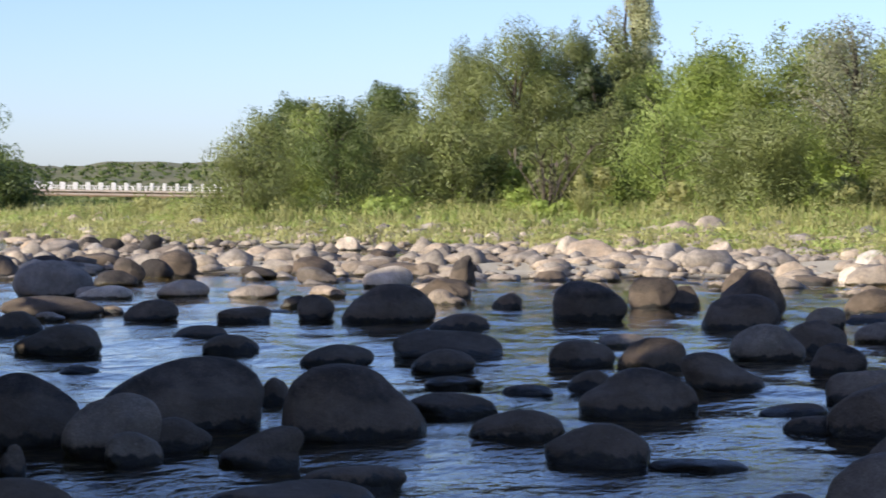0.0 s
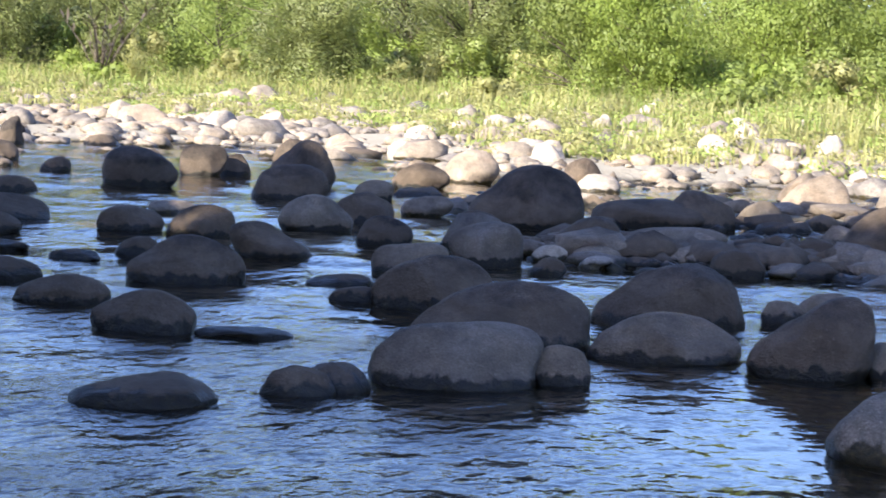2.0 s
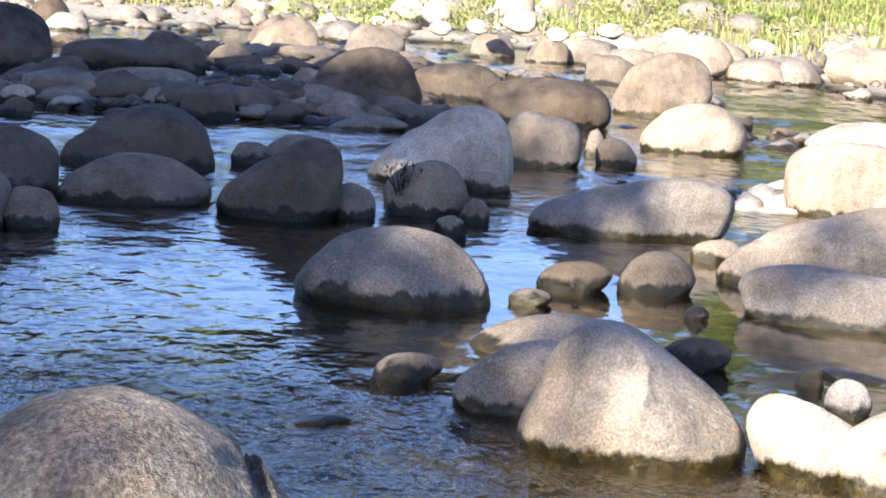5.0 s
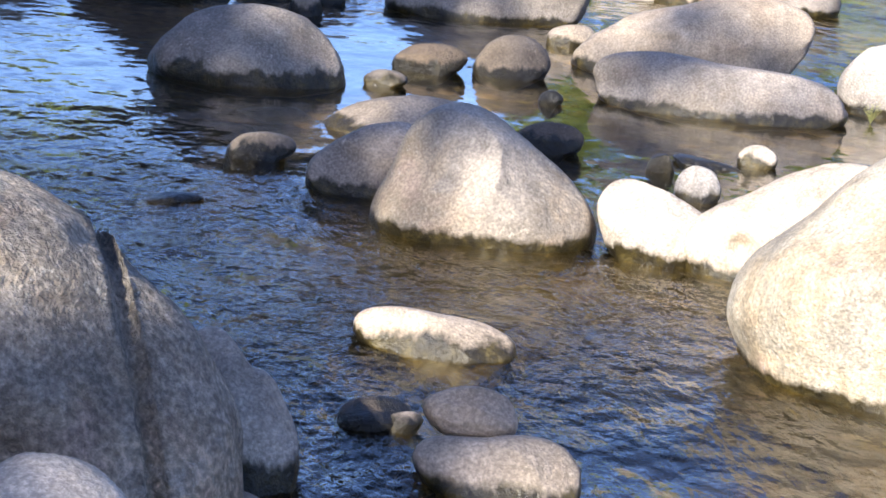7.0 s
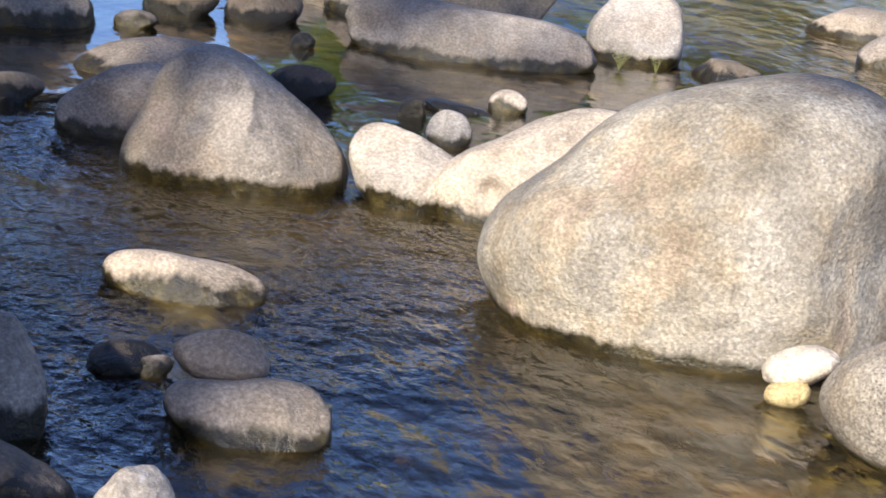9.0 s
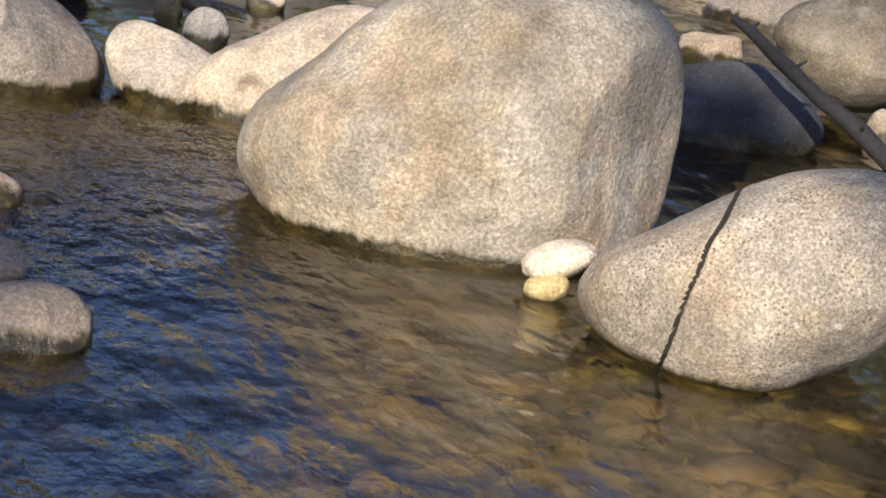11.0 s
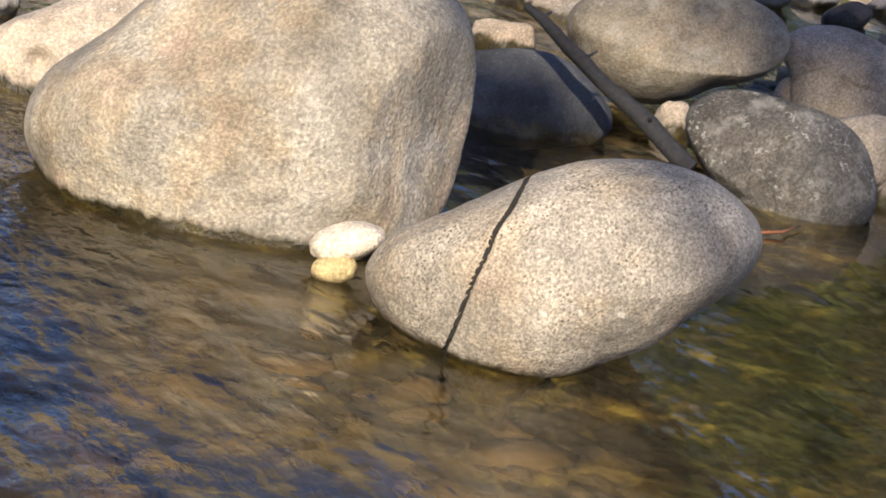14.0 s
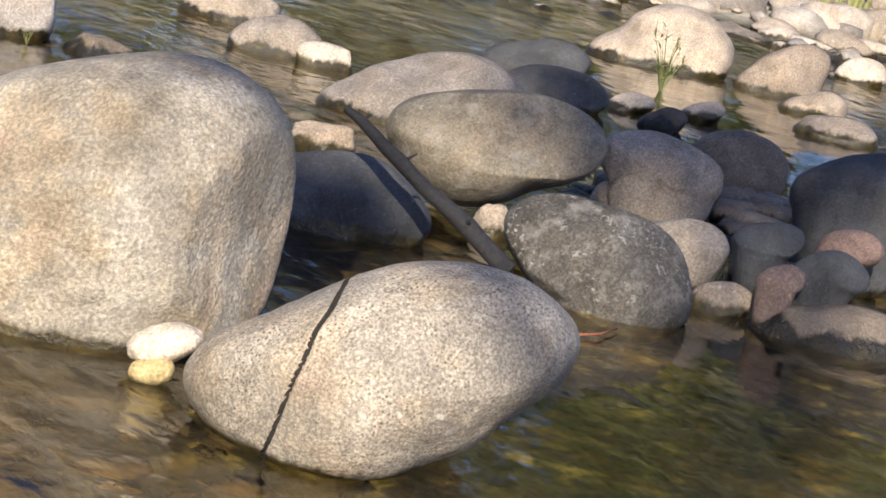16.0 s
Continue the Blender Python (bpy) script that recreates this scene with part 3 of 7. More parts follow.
boulder(22.47, 50.12, 0.56, 0.42, 0.49, W, 0, 2.2, 0.70)
boulder(20.98, 42.96, 0.99, 0.74, 0.73, W, 0.2, 2.2, 0.32)
boulder(18.30, 42.98, 0.69, 0.51, 0.36, W, 0, 2.2, 0.21)
boulder(17.66, 46.71, 0.61, 0.46, 0.57, W, 0, 2.2, 0.40)
boulder(19.60, 67.26, 0.98, 0.73, 0.67, W, 0, 2.2, 0.77)
boulder(16.04, 59.59, 0.67, 0.50, 0.52, W, 0, 2.2, 0.51)
boulder(11.79, 48.09, 0.85, 0.64, 0.55, W, 0, 2.2, 0.08)
boulder(15.30, 47.35, 0.85, 0.63, 0.56, W, 0.2, 2.2, 0.33)
boulder(17.58, 51.85, 0.80, 0.60, 0.55, W, 0, 2.2, 0.54)
boulder(25.16, 47.77, 1.57, 1.17, 0.41, W, 0, 2.6, 0.68)
boulder(20.07, 48.73, 0.64, 0.48, 0.53, W, 0, 2.2, 0.56)
boulder(14.35, 47.12, 0.84, 0.62, 0.35, W, 0, 2.2, 0.26)
boulder(6.17, 63.14, 1.40, 1.04, 0.72, W, 0, 2.2, -0.03)
boulder(8.02, 66.59, 1.04, 0.78, 0.60, W, 0, 2.2, 0.05)
boulder(9.41, 61.56, 1.68, 1.25, 0.37, W, 0, 2.2, 0.05)
boulder(4.63, 60.72, 1.27, 0.95, 0.54, L, 0.2, 2.2, -0.03)
boulder(4.55, 70.65, 1.73, 1.29, 0.68, L, 0, 2.2, -0.03)
boulder(-0.36, 69.62, 1.18, 0.88, 0.58, L, 0, 2.2, -0.03)
boulder(2.03, 63.58, 1.16, 0.87, 0.53, B, 0, 2.2, -0.04)
boulder(1.19, 59.83, 1.09, 0.81, 0.49, B, 0, 2.2, -0.04)
boulder(0.44, 52.27, 0.63, 0.47, 0.63, D, 0.3, 2.2)
boulder(-3.42, 82.74, 0.99, 0.74, 0.43, W, 0, 2.2, 0.07)
boulder(11.63, 61.85, 1.39, 1.03, 0.40, W, 0, 2.2, 0.24)


boulder(20.86, 71.93, 0.80, 0.64, 0.32, COBBLE, -0.2, 2.3, 0.85, "sun-whitened stone among grass on the far bank")
boulder(15.34, 64.07, 0.56, 0.45, 0.24, COBBLE, -0.2, 2.3, 0.53, "sun-whitened stone among grass on the far bank")
boulder(16.79, 62.67, 0.55, 0.44, 0.21, COBBLE, -0.1, 2.3, 0.56, "sun-whitened stone among grass on the far bank")
boulder(11.52, 46.98, 0.72, 0.58, 0.38, COBBLE, 0.2, 2.3, 0.20, "sun-whitened stone among grass on the far bank")
boulder(19.42, 58.02, 0.78, 0.63, 0.39, COBBLE, -0.2, 2.3, 0.71, "sun-whitened stone among grass on the far bank")
boulder(14.67, 47.56, 0.64, 0.51, 0.29, COBBLE, -0.1, 2.3, 0.33, "sun-whitened stone among grass on the far bank")
boulder(15.67, 48.51, 0.65, 0.52, 0.26, COBBLE, -0.2, 2.3, 0.39, "sun-whitened stone among grass on the far bank")
boulder(17.25, 50.83, 0.80, 0.64, 0.32, COBBLE, 0.3, 2.3, 0.49, "sun-whitened stone among grass on the far bank")
boulder(18.38, 49.15, 0.56, 0.45, 0.29, COBBLE, 0.2, 2.3, 0.47, "sun-whitened stone among grass on the far bank")
boulder(20.01, 48.73, 0.67, 0.54, 0.34, COBBLE, -0.2, 2.3, 0.48, "sun-whitened stone among grass on the far bank")
boulder(18.51, 43.49, 0.60, 0.48, 0.25, COBBLE, 0.1, 2.3, 0.20, "sun-whitened stone among grass on the far bank")
boulder(19.65, 44.53, 0.62, 0.50, 0.31, COBBLE, 0.2, 2.3, 0.39, "sun-whitened stone among grass on the far bank")
boulder(22.62, 50.01, 0.70, 0.56, 0.37, COBBLE, -0.2, 2.3, 0.66, "sun-whitened stone among grass on the far bank")
boulder(20.76, 45.24, 0.58, 0.46, 0.28, COBBLE, 0.1, 2.3, 0.40, "sun-whitened stone among grass on the far bank")
boulder(27.92, 58.58, 0.42, 0.33, 0.19, COBBLE, -0.2, 2.3, 0.99, "sun-whitened stone among grass on the far bank")
boulder(22.79, 46.38, 0.49, 0.39, 0.22, COBBLE, -0.2, 2.3, 0.49, "sun-whitened stone among grass on the far bank")
boulder(20.11, 41.89, 0.40, 0.32, 0.21, COBBLE, 0.2, 2.3, 0.27, "sun-whitened stone among grass on the far bank")
boulder(18.63, 41.47, 0.31, 0.24, 0.14, COBBLE, -0.1, 2.3, 0.17, "sun-whitened stone among grass on the far bank")
boulder(20.49, 37.30, 0.77, 0.62, 0.41, COBBLE, 0.0, 2.3, 0.04, "sun-whitened stone among grass on the far bank")
boulder(8.29, 54.44, 0.91, 0.73, 0.45, L, 0.2, 2.3, -0.01, "sun-whitened stone among grass on the far bank")
boulder(10.77, 56.96, 1.11, 0.89, 0.45, COBBLE, -0.1, 2.3, 0.19, "sun-whitened stone among grass on the far bank")
boulder(9.58, 53.41, 0.81, 0.65, 0.38, COBBLE, -0.0, 2.3, -0.04, "sun-whitened stone among grass on the far bank")
boulder(21.76, 35.99, 1.07, 0.86, 0.45, L, -0.1, 2.3, 0.12, "sun-whitened stone among grass on the far bank")
boulder(17.66, 42.11, 0.59, 0.47, 0.30, COBBLE, -0.3, 2.3, 0.09, "sun-whitened stone among grass on the far bank")
boulder(20.25, 44.92, 0.84, 0.67, 0.31, COBBLE, 0.1, 2.3, 0.39, "sun-whitened stone among grass on the far bank")
boulder(21.65, 44.48, 0.74, 0.59, 0.30, COBBLE, 0.0, 2.3, 0.38, "sun-whitened stone among grass on the far bank")
boulder(20.27, 37.30, 0.82, 0.65, 0.37, COBBLE, -0.1, 2.3, 0.00, "sun-whitened stone among grass on the far bank")


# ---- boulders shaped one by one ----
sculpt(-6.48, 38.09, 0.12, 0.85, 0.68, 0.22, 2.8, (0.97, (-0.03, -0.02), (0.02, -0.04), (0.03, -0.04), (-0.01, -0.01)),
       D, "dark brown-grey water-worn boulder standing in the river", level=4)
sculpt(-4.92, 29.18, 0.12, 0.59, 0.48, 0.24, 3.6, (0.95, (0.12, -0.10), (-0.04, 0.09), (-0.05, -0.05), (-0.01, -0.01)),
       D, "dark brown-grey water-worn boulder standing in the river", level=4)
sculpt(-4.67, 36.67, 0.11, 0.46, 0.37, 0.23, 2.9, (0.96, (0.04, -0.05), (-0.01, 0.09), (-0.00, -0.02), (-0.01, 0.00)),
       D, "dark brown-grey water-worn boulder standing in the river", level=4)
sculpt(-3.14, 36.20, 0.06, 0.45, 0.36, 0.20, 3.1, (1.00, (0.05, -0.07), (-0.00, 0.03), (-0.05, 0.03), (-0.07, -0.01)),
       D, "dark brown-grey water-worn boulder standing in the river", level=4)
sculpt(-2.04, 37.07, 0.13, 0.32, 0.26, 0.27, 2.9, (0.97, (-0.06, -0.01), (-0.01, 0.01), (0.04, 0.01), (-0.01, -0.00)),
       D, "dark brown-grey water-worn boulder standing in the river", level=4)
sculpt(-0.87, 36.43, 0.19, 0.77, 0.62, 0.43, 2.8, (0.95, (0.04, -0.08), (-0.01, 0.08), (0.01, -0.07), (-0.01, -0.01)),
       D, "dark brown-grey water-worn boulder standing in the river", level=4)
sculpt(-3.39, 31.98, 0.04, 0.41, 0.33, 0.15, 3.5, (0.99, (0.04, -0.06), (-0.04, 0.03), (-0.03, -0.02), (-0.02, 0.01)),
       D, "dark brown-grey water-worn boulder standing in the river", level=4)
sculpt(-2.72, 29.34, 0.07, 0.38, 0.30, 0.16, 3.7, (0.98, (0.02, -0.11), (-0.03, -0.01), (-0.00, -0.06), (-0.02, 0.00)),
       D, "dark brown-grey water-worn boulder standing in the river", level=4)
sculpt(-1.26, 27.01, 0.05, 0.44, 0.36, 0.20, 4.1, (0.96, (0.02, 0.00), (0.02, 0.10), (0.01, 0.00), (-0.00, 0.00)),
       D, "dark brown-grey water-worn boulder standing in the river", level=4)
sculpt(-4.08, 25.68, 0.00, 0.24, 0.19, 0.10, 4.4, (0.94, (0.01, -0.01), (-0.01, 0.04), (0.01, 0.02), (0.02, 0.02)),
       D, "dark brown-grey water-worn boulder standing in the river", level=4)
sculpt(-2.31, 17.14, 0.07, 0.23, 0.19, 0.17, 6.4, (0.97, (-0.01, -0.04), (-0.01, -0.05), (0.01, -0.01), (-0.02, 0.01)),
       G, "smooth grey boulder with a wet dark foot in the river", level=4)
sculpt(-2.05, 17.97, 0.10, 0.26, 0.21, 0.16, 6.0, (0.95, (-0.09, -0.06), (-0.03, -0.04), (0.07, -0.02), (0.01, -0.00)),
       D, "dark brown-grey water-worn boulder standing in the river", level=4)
# tan instead of brown: colour stands in for sun that misses this dome
sculpt(-7.74, 45.53, 0.26, 0.80, 0.64, 0.45, 2.2, (0.99, (0.01, -0.01), (-0.00, 0.00), (0.02, -0.01), (-0.02, 0.00)),
       L, "weathered reddish-brown boulder coloured lighter for the last sun", level=4)
sculpt(-7.10, 52.11, 0.24, 0.38, 0.30, 0.35, 1.9, (0.94, (-0.10, -0.04), (-0.00, -0.05), (0.08, -0.00), (-0.01, -0.01)),
       D, "dark brown-grey water-worn boulder standing in the river", level=4)
sculpt(-6.49, 55.79, 0.25, 0.56, 0.45, 0.41, 1.8, (0.99, (-0.01, -0.07), (-0.03, 0.04), (0.03, -0.02), (-0.03, 0.01)),
       D, "dark brown-grey water-worn boulder standing in the river", level=4)
sculpt(-5.09, 45.14, 0.11, 0.55, 0.44, 0.22, 2.4, (0.98, (-0.00, -0.04), (-0.06, 0.05), (-0.01, -0.03), (0.01, -0.00)),
       L, "weathered tan granite boulder at the river's edge", level=4)
sculpt(-3.70, 44.63, 0.05, 0.51, 0.41, 0.21, 2.5, (0.93, (-0.01, 0.03), (0.00, 0.13), (0.01, 0.04), (0.02, 0.02)),
       L, "weathered tan granite boulder at the river's edge", level=4)
sculpt(-8.88, 73.29, 0.11, 0.73, 0.59, 0.32, 1.5, (0.91, (0.06, -0.02), (0.01, 0.19), (-0.07, 0.05), (-0.01, 0.02)),
       G, "smooth grey boulder with a wet dark foot in the river", level=4)
sculpt(-1.21, 50.07, 0.13, 0.57, 0.45, 0.33, 2.1, (0.97, (0.03, -0.01), (-0.01, 0.07), (-0.02, 0.02), (-0.00, -0.01)),
       W, "sun-bleached pale granite boulder in the shallows", level=4)
sculpt(-0.63, 15.78, 0.00, 0.40, 0.32, 0.14, 7.2, (0.98, (-0.00, 0.01), (-0.04, 0.07), (-0.02, 0.04), (-0.04, -0.00)),
       D, "dark brown-grey water-worn boulder standing in the river", level=4)
sculpt(-1.02, 14.79, -0.01, 0.60, 0.48, 0.17, 7.7, (0.99, (0.07, -0.02), (0.01, 0.07), (-0.02, -0.03), (-0.05, -0.04)),
       D, "dark brown-grey water-worn boulder standing in the river", level=4)
sculpt(-2.65, 14.44, 0.04, 0.35, 0.28, 0.18, 7.6, (0.98, (-0.09, -0.00), (-0.00, 0.01), (0.05, -0.01), (-0.00, -0.00)),
       D, "dark brown-grey water-worn boulder standing in the river", level=4)
sculpt(-3.07, 16.36, 0.08, 0.10, 0.08, 0.15, 6.6, (0.95, (0.05, -0.09), (-0.02, 0.01), (-0.04, -0.05), (-0.01, -0.00)),
       D, "dark brown-grey water-worn boulder standing in the river", level=4)
sculpt(2.38, 37.11, 0.19, 0.61, 0.49, 0.42, 2.8, (0.99, (-0.08, -0.02), (-0.00, -0.01), (0.07, -0.01), (-0.01, -0.00)),
       D, "dark brown-grey water-worn boulder standing in the river", level=4)
sculpt(3.67, 40.39, 0.21, 0.43, 0.34, 0.35, 2.5, (1.02, (-0.02, 0.02), (-0.03, 0.08), (0.02, 0.05), (-0.05, 0.01)),
       D, "dark brown-grey water-worn boulder standing in the river", level=4)
sculpt(5.11, 37.91, 0.30, 0.58, 0.46, 0.49, 2.5, (0.94, (0.01, -0.11), (-0.04, 0.06), (-0.02, -0.06), (0.02, -0.03)),
       D, "dark brown-grey water-worn boulder standing in the river", level=4)
sculpt(4.46, 34.48, 0.14, 0.59, 0.47, 0.38, 3.1, (0.98, (-0.00, 0.02), (0.01, 0.09), (0.03, -0.02), (-0.03, -0.01)),
       D, "dark brown-grey water-worn boulder standing in the river", level=4)
sculpt(2.41, 26.38, 0.12, 0.42, 0.34, 0.26, 4.1, (0.99, (0.03, -0.08), (-0.04, 0.04), (-0.01, -0.03), (-0.03, 0.01)),
       D, "dark brown-grey water-worn boulder standing in the river", level=4)
sculpt(1.63, 26.98, 0.08, 0.41, 0.33, 0.23, 4.1, (0.98, (-0.01, -0.04), (-0.02, -0.01), (0.02, 0.00), (-0.01, 0.01)),
       D, "dark brown-grey water-worn boulder standing in the river", level=4)
sculpt(2.87, 23.63, 0.13, 0.45, 0.36, 0.27, 4.5, (0.90, (-0.08, -0.12), (-0.03, -0.21), (0.04, -0.03), (-0.04, -0.01)),
       D, "dark brown-grey water-worn boulder standing in the river", level=4)
sculpt(3.96, 27.93, 0.14, 0.48, 0.38, 0.30, 3.8, (0.95, (-0.05, -0.07), (-0.03, -0.03), (0.02, -0.04), (0.01, -0.01)),
       G, "smooth grey boulder with a wet dark foot in the river", level=4)
sculpt(4.44, 25.75, 0.10, 0.34, 0.27, 0.25, 4.2, (0.96, (-0.04, -0.04), (-0.01, 0.05), (0.04, -0.02), (0.00, 0.02)),
       D, "dark brown-grey water-worn boulder standing in the river", level=4)
sculpt(3.18, 20.83, 0.01, 0.33, 0.26, 0.11, 5.4, (0.96, (0.02, -0.06), (-0.01, 0.06), (-0.04, 0.02), (-0.02, -0.01)),
       D, "dark brown-grey water-worn boulder standing in the river", level=4)
sculpt(3.12, 19.46, 0.01, 0.26, 0.21, 0.12, 5.8, (0.98, (0.02, -0.04), (-0.03, 0.02), (-0.03, 0.00), (-0.02, -0.00)),
       D, "dark brown-grey water-worn boulder standing in the river", level=4)
sculpt(0.85, 23.18, 0.01, 0.27, 0.22, 0.08, 4.9, (1.01, (0.02, -0.07), (-0.03, -0.00), (-0.01, -0.01), (-0.04, -0.02)),
       D, "dark brown-grey water-worn boulder standing in the river", level=4)
sculpt(0.13, 24.03, 0.02, 0.33, 0.27, 0.09, 4.7, (0.95, (-0.09, -0.04), (-0.01, 0.04), (0.05, 0.02), (0.00, 0.01)),
       D, "dark brown-grey water-worn boulder standing in the river", level=4)
sculpt(0.05, 28.51, 0.06, 0.71, 0.57, 0.27, 3.9, (1.01, (0.02, -0.01), (-0.01, -0.02), (0.01, 0.01), (-0.04, -0.00)),
       D, "dark brown-grey water-worn boulder standing in the river", level=4)
sculpt(0.01, 26.37, 0.05, 0.39, 0.31, 0.19, 4.2, (0.94, (-0.01, -0.03), (-0.01, 0.06), (0.00, -0.01), (0.01, -0.00)),
       D, "dark brown-grey water-worn boulder standing in the river", level=4)
sculpt(0.24, 34.43, 0.04, 0.49, 0.39, 0.20, 3.3, (0.94, (0.09, -0.09), (-0.02, 0.03), (-0.04, -0.04), (0.00, 0.00)),
       D, "dark brown-grey water-worn boulder standing in the river", level=4)
sculpt(1.89, 16.99, -0.03, 0.40, 0.32, 0.08, 6.8, (0.99, (-0.00, -0.01), (-0.04, -0.02), (0.02, 0.02), (-0.02, 0.00)),
       D, "dark brown-grey water-worn boulder standing in the river", level=4)
sculpt(5.77, 34.57, 0.08, 0.31, 0.25, 0.23, 3.1, (0.99, (-0.03, 0.03), (-0.01, 0.06), (0.00, 0.01), (-0.02, -0.01)),
       G, "smooth grey boulder with a wet dark foot in the river", level=4)
sculpt(4.09, 22.22, 0.09, 0.40, 0.32, 0.22, 4.8, (1.00, (-0.04, 0.01), (-0.03, 0.08), (-0.02, 0.04), (-0.06, -0.01)),
       G, "smooth grey boulder with a wet dark foot in the river", level=4)
sculpt(5.15, 23.66, 0.18, 0.42, 0.33, 0.27, 4.3, (0.98, (0.08, -0.02), (-0.02, -0.01), (-0.05, 0.01), (-0.02, -0.01)),
       G, "smooth grey boulder with a wet dark foot in the river", level=4)
sculpt(6.10, 28.73, 0.08, 0.30, 0.24, 0.17, 3.7, (0.92, (0.02, 0.05), (0.00, 0.05), (-0.00, 0.01), (0.02, 0.05)),
       D, "dark brown-grey water-worn boulder standing in the river", level=4)
sculpt(7.17, 38.23, 0.16, 0.50, 0.40, 0.30, 2.7, (0.95, (-0.02, -0.06), (-0.00, 0.09), (0.04, -0.02), (0.01, -0.01)),
       D, "dark brown-grey water-worn boulder standing in the river", level=4)
sculpt(8.56, 40.82, 0.25, 0.51, 0.41, 0.37, 2.4, (0.94, (0.06, 0.00), (0.02, 0.07), (0.02, -0.03), (0.00, -0.02)),
       L, "weathered tan granite boulder at the river's edge", level=4)
sculpt(10.33, 39.64, 0.23, 0.37, 0.29, 0.35, 2.5, (0.97, (-0.01, -0.06), (0.00, 0.07), (0.03, -0.03), (-0.01, -0.02)),
       D, "dark brown-grey water-worn boulder standing in the river", level=4)
sculpt(6.66, 25.37, 0.15, 0.43, 0.34, 0.27, 4.0, (0.91, (0.09, -0.04), (-0.00, 0.16), (-0.04, -0.03), (-0.02, 0.00)),
       D, "dark brown-grey water-worn boulder standing in the river", level=4)
sculpt(8.86, 30.33, 0.11, 0.83, 0.67, 0.27, 3.4, (0.99, (0.04, -0.03), (-0.02, -0.02), (-0.00, -0.01), (-0.02, 0.00)),
       D, "dark brown-grey water-worn boulder standing in the river", level=4)
sculpt(5.98, 24.15, 0.05, 0.21, 0.17, 0.13, 4.5, (0.95, (0.02, -0.04), (-0.00, 0.04), (-0.00, -0.01), (-0.01, -0.01)),
       W, "sun-bleached pale granite boulder in the shallows", level=4)
sculpt(6.32, 23.49, 0.03, 0.19, 0.15, 0.09, 4.6, (0.92, (-0.03, 0.04), (-0.05, 0.20), (0.02, 0.02), (-0.01, 0.02)),
       W, "sun-bleached pale granite boulder in the shallows", level=4)
sculpt(7.84, 25.88, 0.07, 0.66, 0.53, 0.22, 4.1, (0.99, (-0.00, 0.01), (-0.03, 0.17), (0.04, 0.00), (-0.05, -0.00)),
       G, "smooth grey boulder with a wet dark foot in the river", level=4)
sculpt(5.50, 22.30, 0.05, 0.20, 0.16, 0.13, 4.8, (0.95, (0.02, -0.02), (-0.04, 0.12), (-0.00, -0.03), (0.02, -0.01)),
       D, "dark brown-grey water-worn boulder standing in the river", level=4)
sculpt(5.91, 30.99, 0.10, 0.37, 0.29, 0.20, 3.5, (0.94, (-0.04, 0.04), (0.02, 0.15), (0.01, 0.04), (-0.02, -0.01)),
       B, "rounded brown boulder lying in shallow river water", level=4)
sculpt(9.95, 24.12, 0.27, 0.64, 0.51, 0.46, 3.8, (0.99, (0.04, -0.04), (0.01, 0.05), (-0.01, -0.06), (-0.03, -0.01)),
       D, "big dark brown boulder with a sloping back", level=4)
sculpt(12.13, 26.39, 0.14, 0.59, 0.47, 0.31, 3.7, (1.02, (0.01, 0.03), (0.01, 0.05), (0.02, 0.00), (-0.03, -0.02)),
       D, "dark brown-grey water-worn boulder standing in the river", level=4)
sculpt(11.75, 23.06, 0.18, 0.73, 0.58, 0.36, 4.0, (1.01, (-0.01, 0.00), (0.02, -0.00), (0.01, -0.01), (-0.04, -0.02)),
       D, "dark brown-grey water-worn boulder standing in the river", level=4)
sculpt(9.51, 18.67, 0.16, 0.37, 0.30, 0.32, 5.0, (1.02, (-0.07, 0.03), (0.01, 0.02), (0.05, 0.00), (-0.07, 0.01)),
       G, "smooth grey boulder with a wet dark foot in the river", level=4)
sculpt(10.27, 18.67, 0.08, 0.20, 0.16, 0.20, 5.1, (0.96, (-0.07, -0.03), (0.02, -0.03), (0.05, -0.01), (-0.01, -0.02)),
       G, "smooth grey boulder with a wet dark foot in the river", level=4)
sculpt(12.05, 20.29, 0.17, 0.55, 0.44, 0.34, 4.4, (0.98, (0.00, -0.06), (-0.01, 0.07), (0.01, -0.05), (-0.02, -0.00)),
       L, "pale granite boulder beside a sunlit cobble bank", level=4)
sculpt(14.21, 24.77, 0.32, 0.61, 0.49, 0.47, 3.4, (0.99, (0.01, -0.05), (0.00, 0.12), (0.02, -0.04), (-0.03, -0.02)),
       B, "rounded brown boulder lying in shallow river water", level=4)
sculpt(19.39, 32.93, 0.29, 0.67, 0.54, 0.43, 2.6, (0.96, (0.02, -0.01), (-0.01, 0.03), (0.01, 0.03), (0.01, -0.01)),
       L, "weathered tan granite boulder at the river's edge", level=4)
sculpt(9.07, 21.77, 0.03, 0.43, 0.35, 0.14, 4.8, (0.91, (-0.04, -0.04), (-0.02, 0.14), (0.05, -0.03), (-0.00, 0.02)),
       B, "rounded brown boulder lying in shallow river water", level=4)
sculpt(8.06, 16.77, 0.04, 0.19, 0.15, 0.10, 6.0, (1.00, (-0.03, -0.02), (-0.05, 0.01), (0.02, -0.03), (-0.02, 0.00)),
       L, "weathered tan granite boulder at the river's edge", level=4)
sculpt(10.62, 15.45, 0.23, 0.51, 0.40, 0.36, 5.4, (0.98, (-0.06, 0.07), (0.02, 0.09), (0.04, 0.03), (-0.03, -0.02)),
       L, "weathered tan granite boulder at the river's edge", level=4)
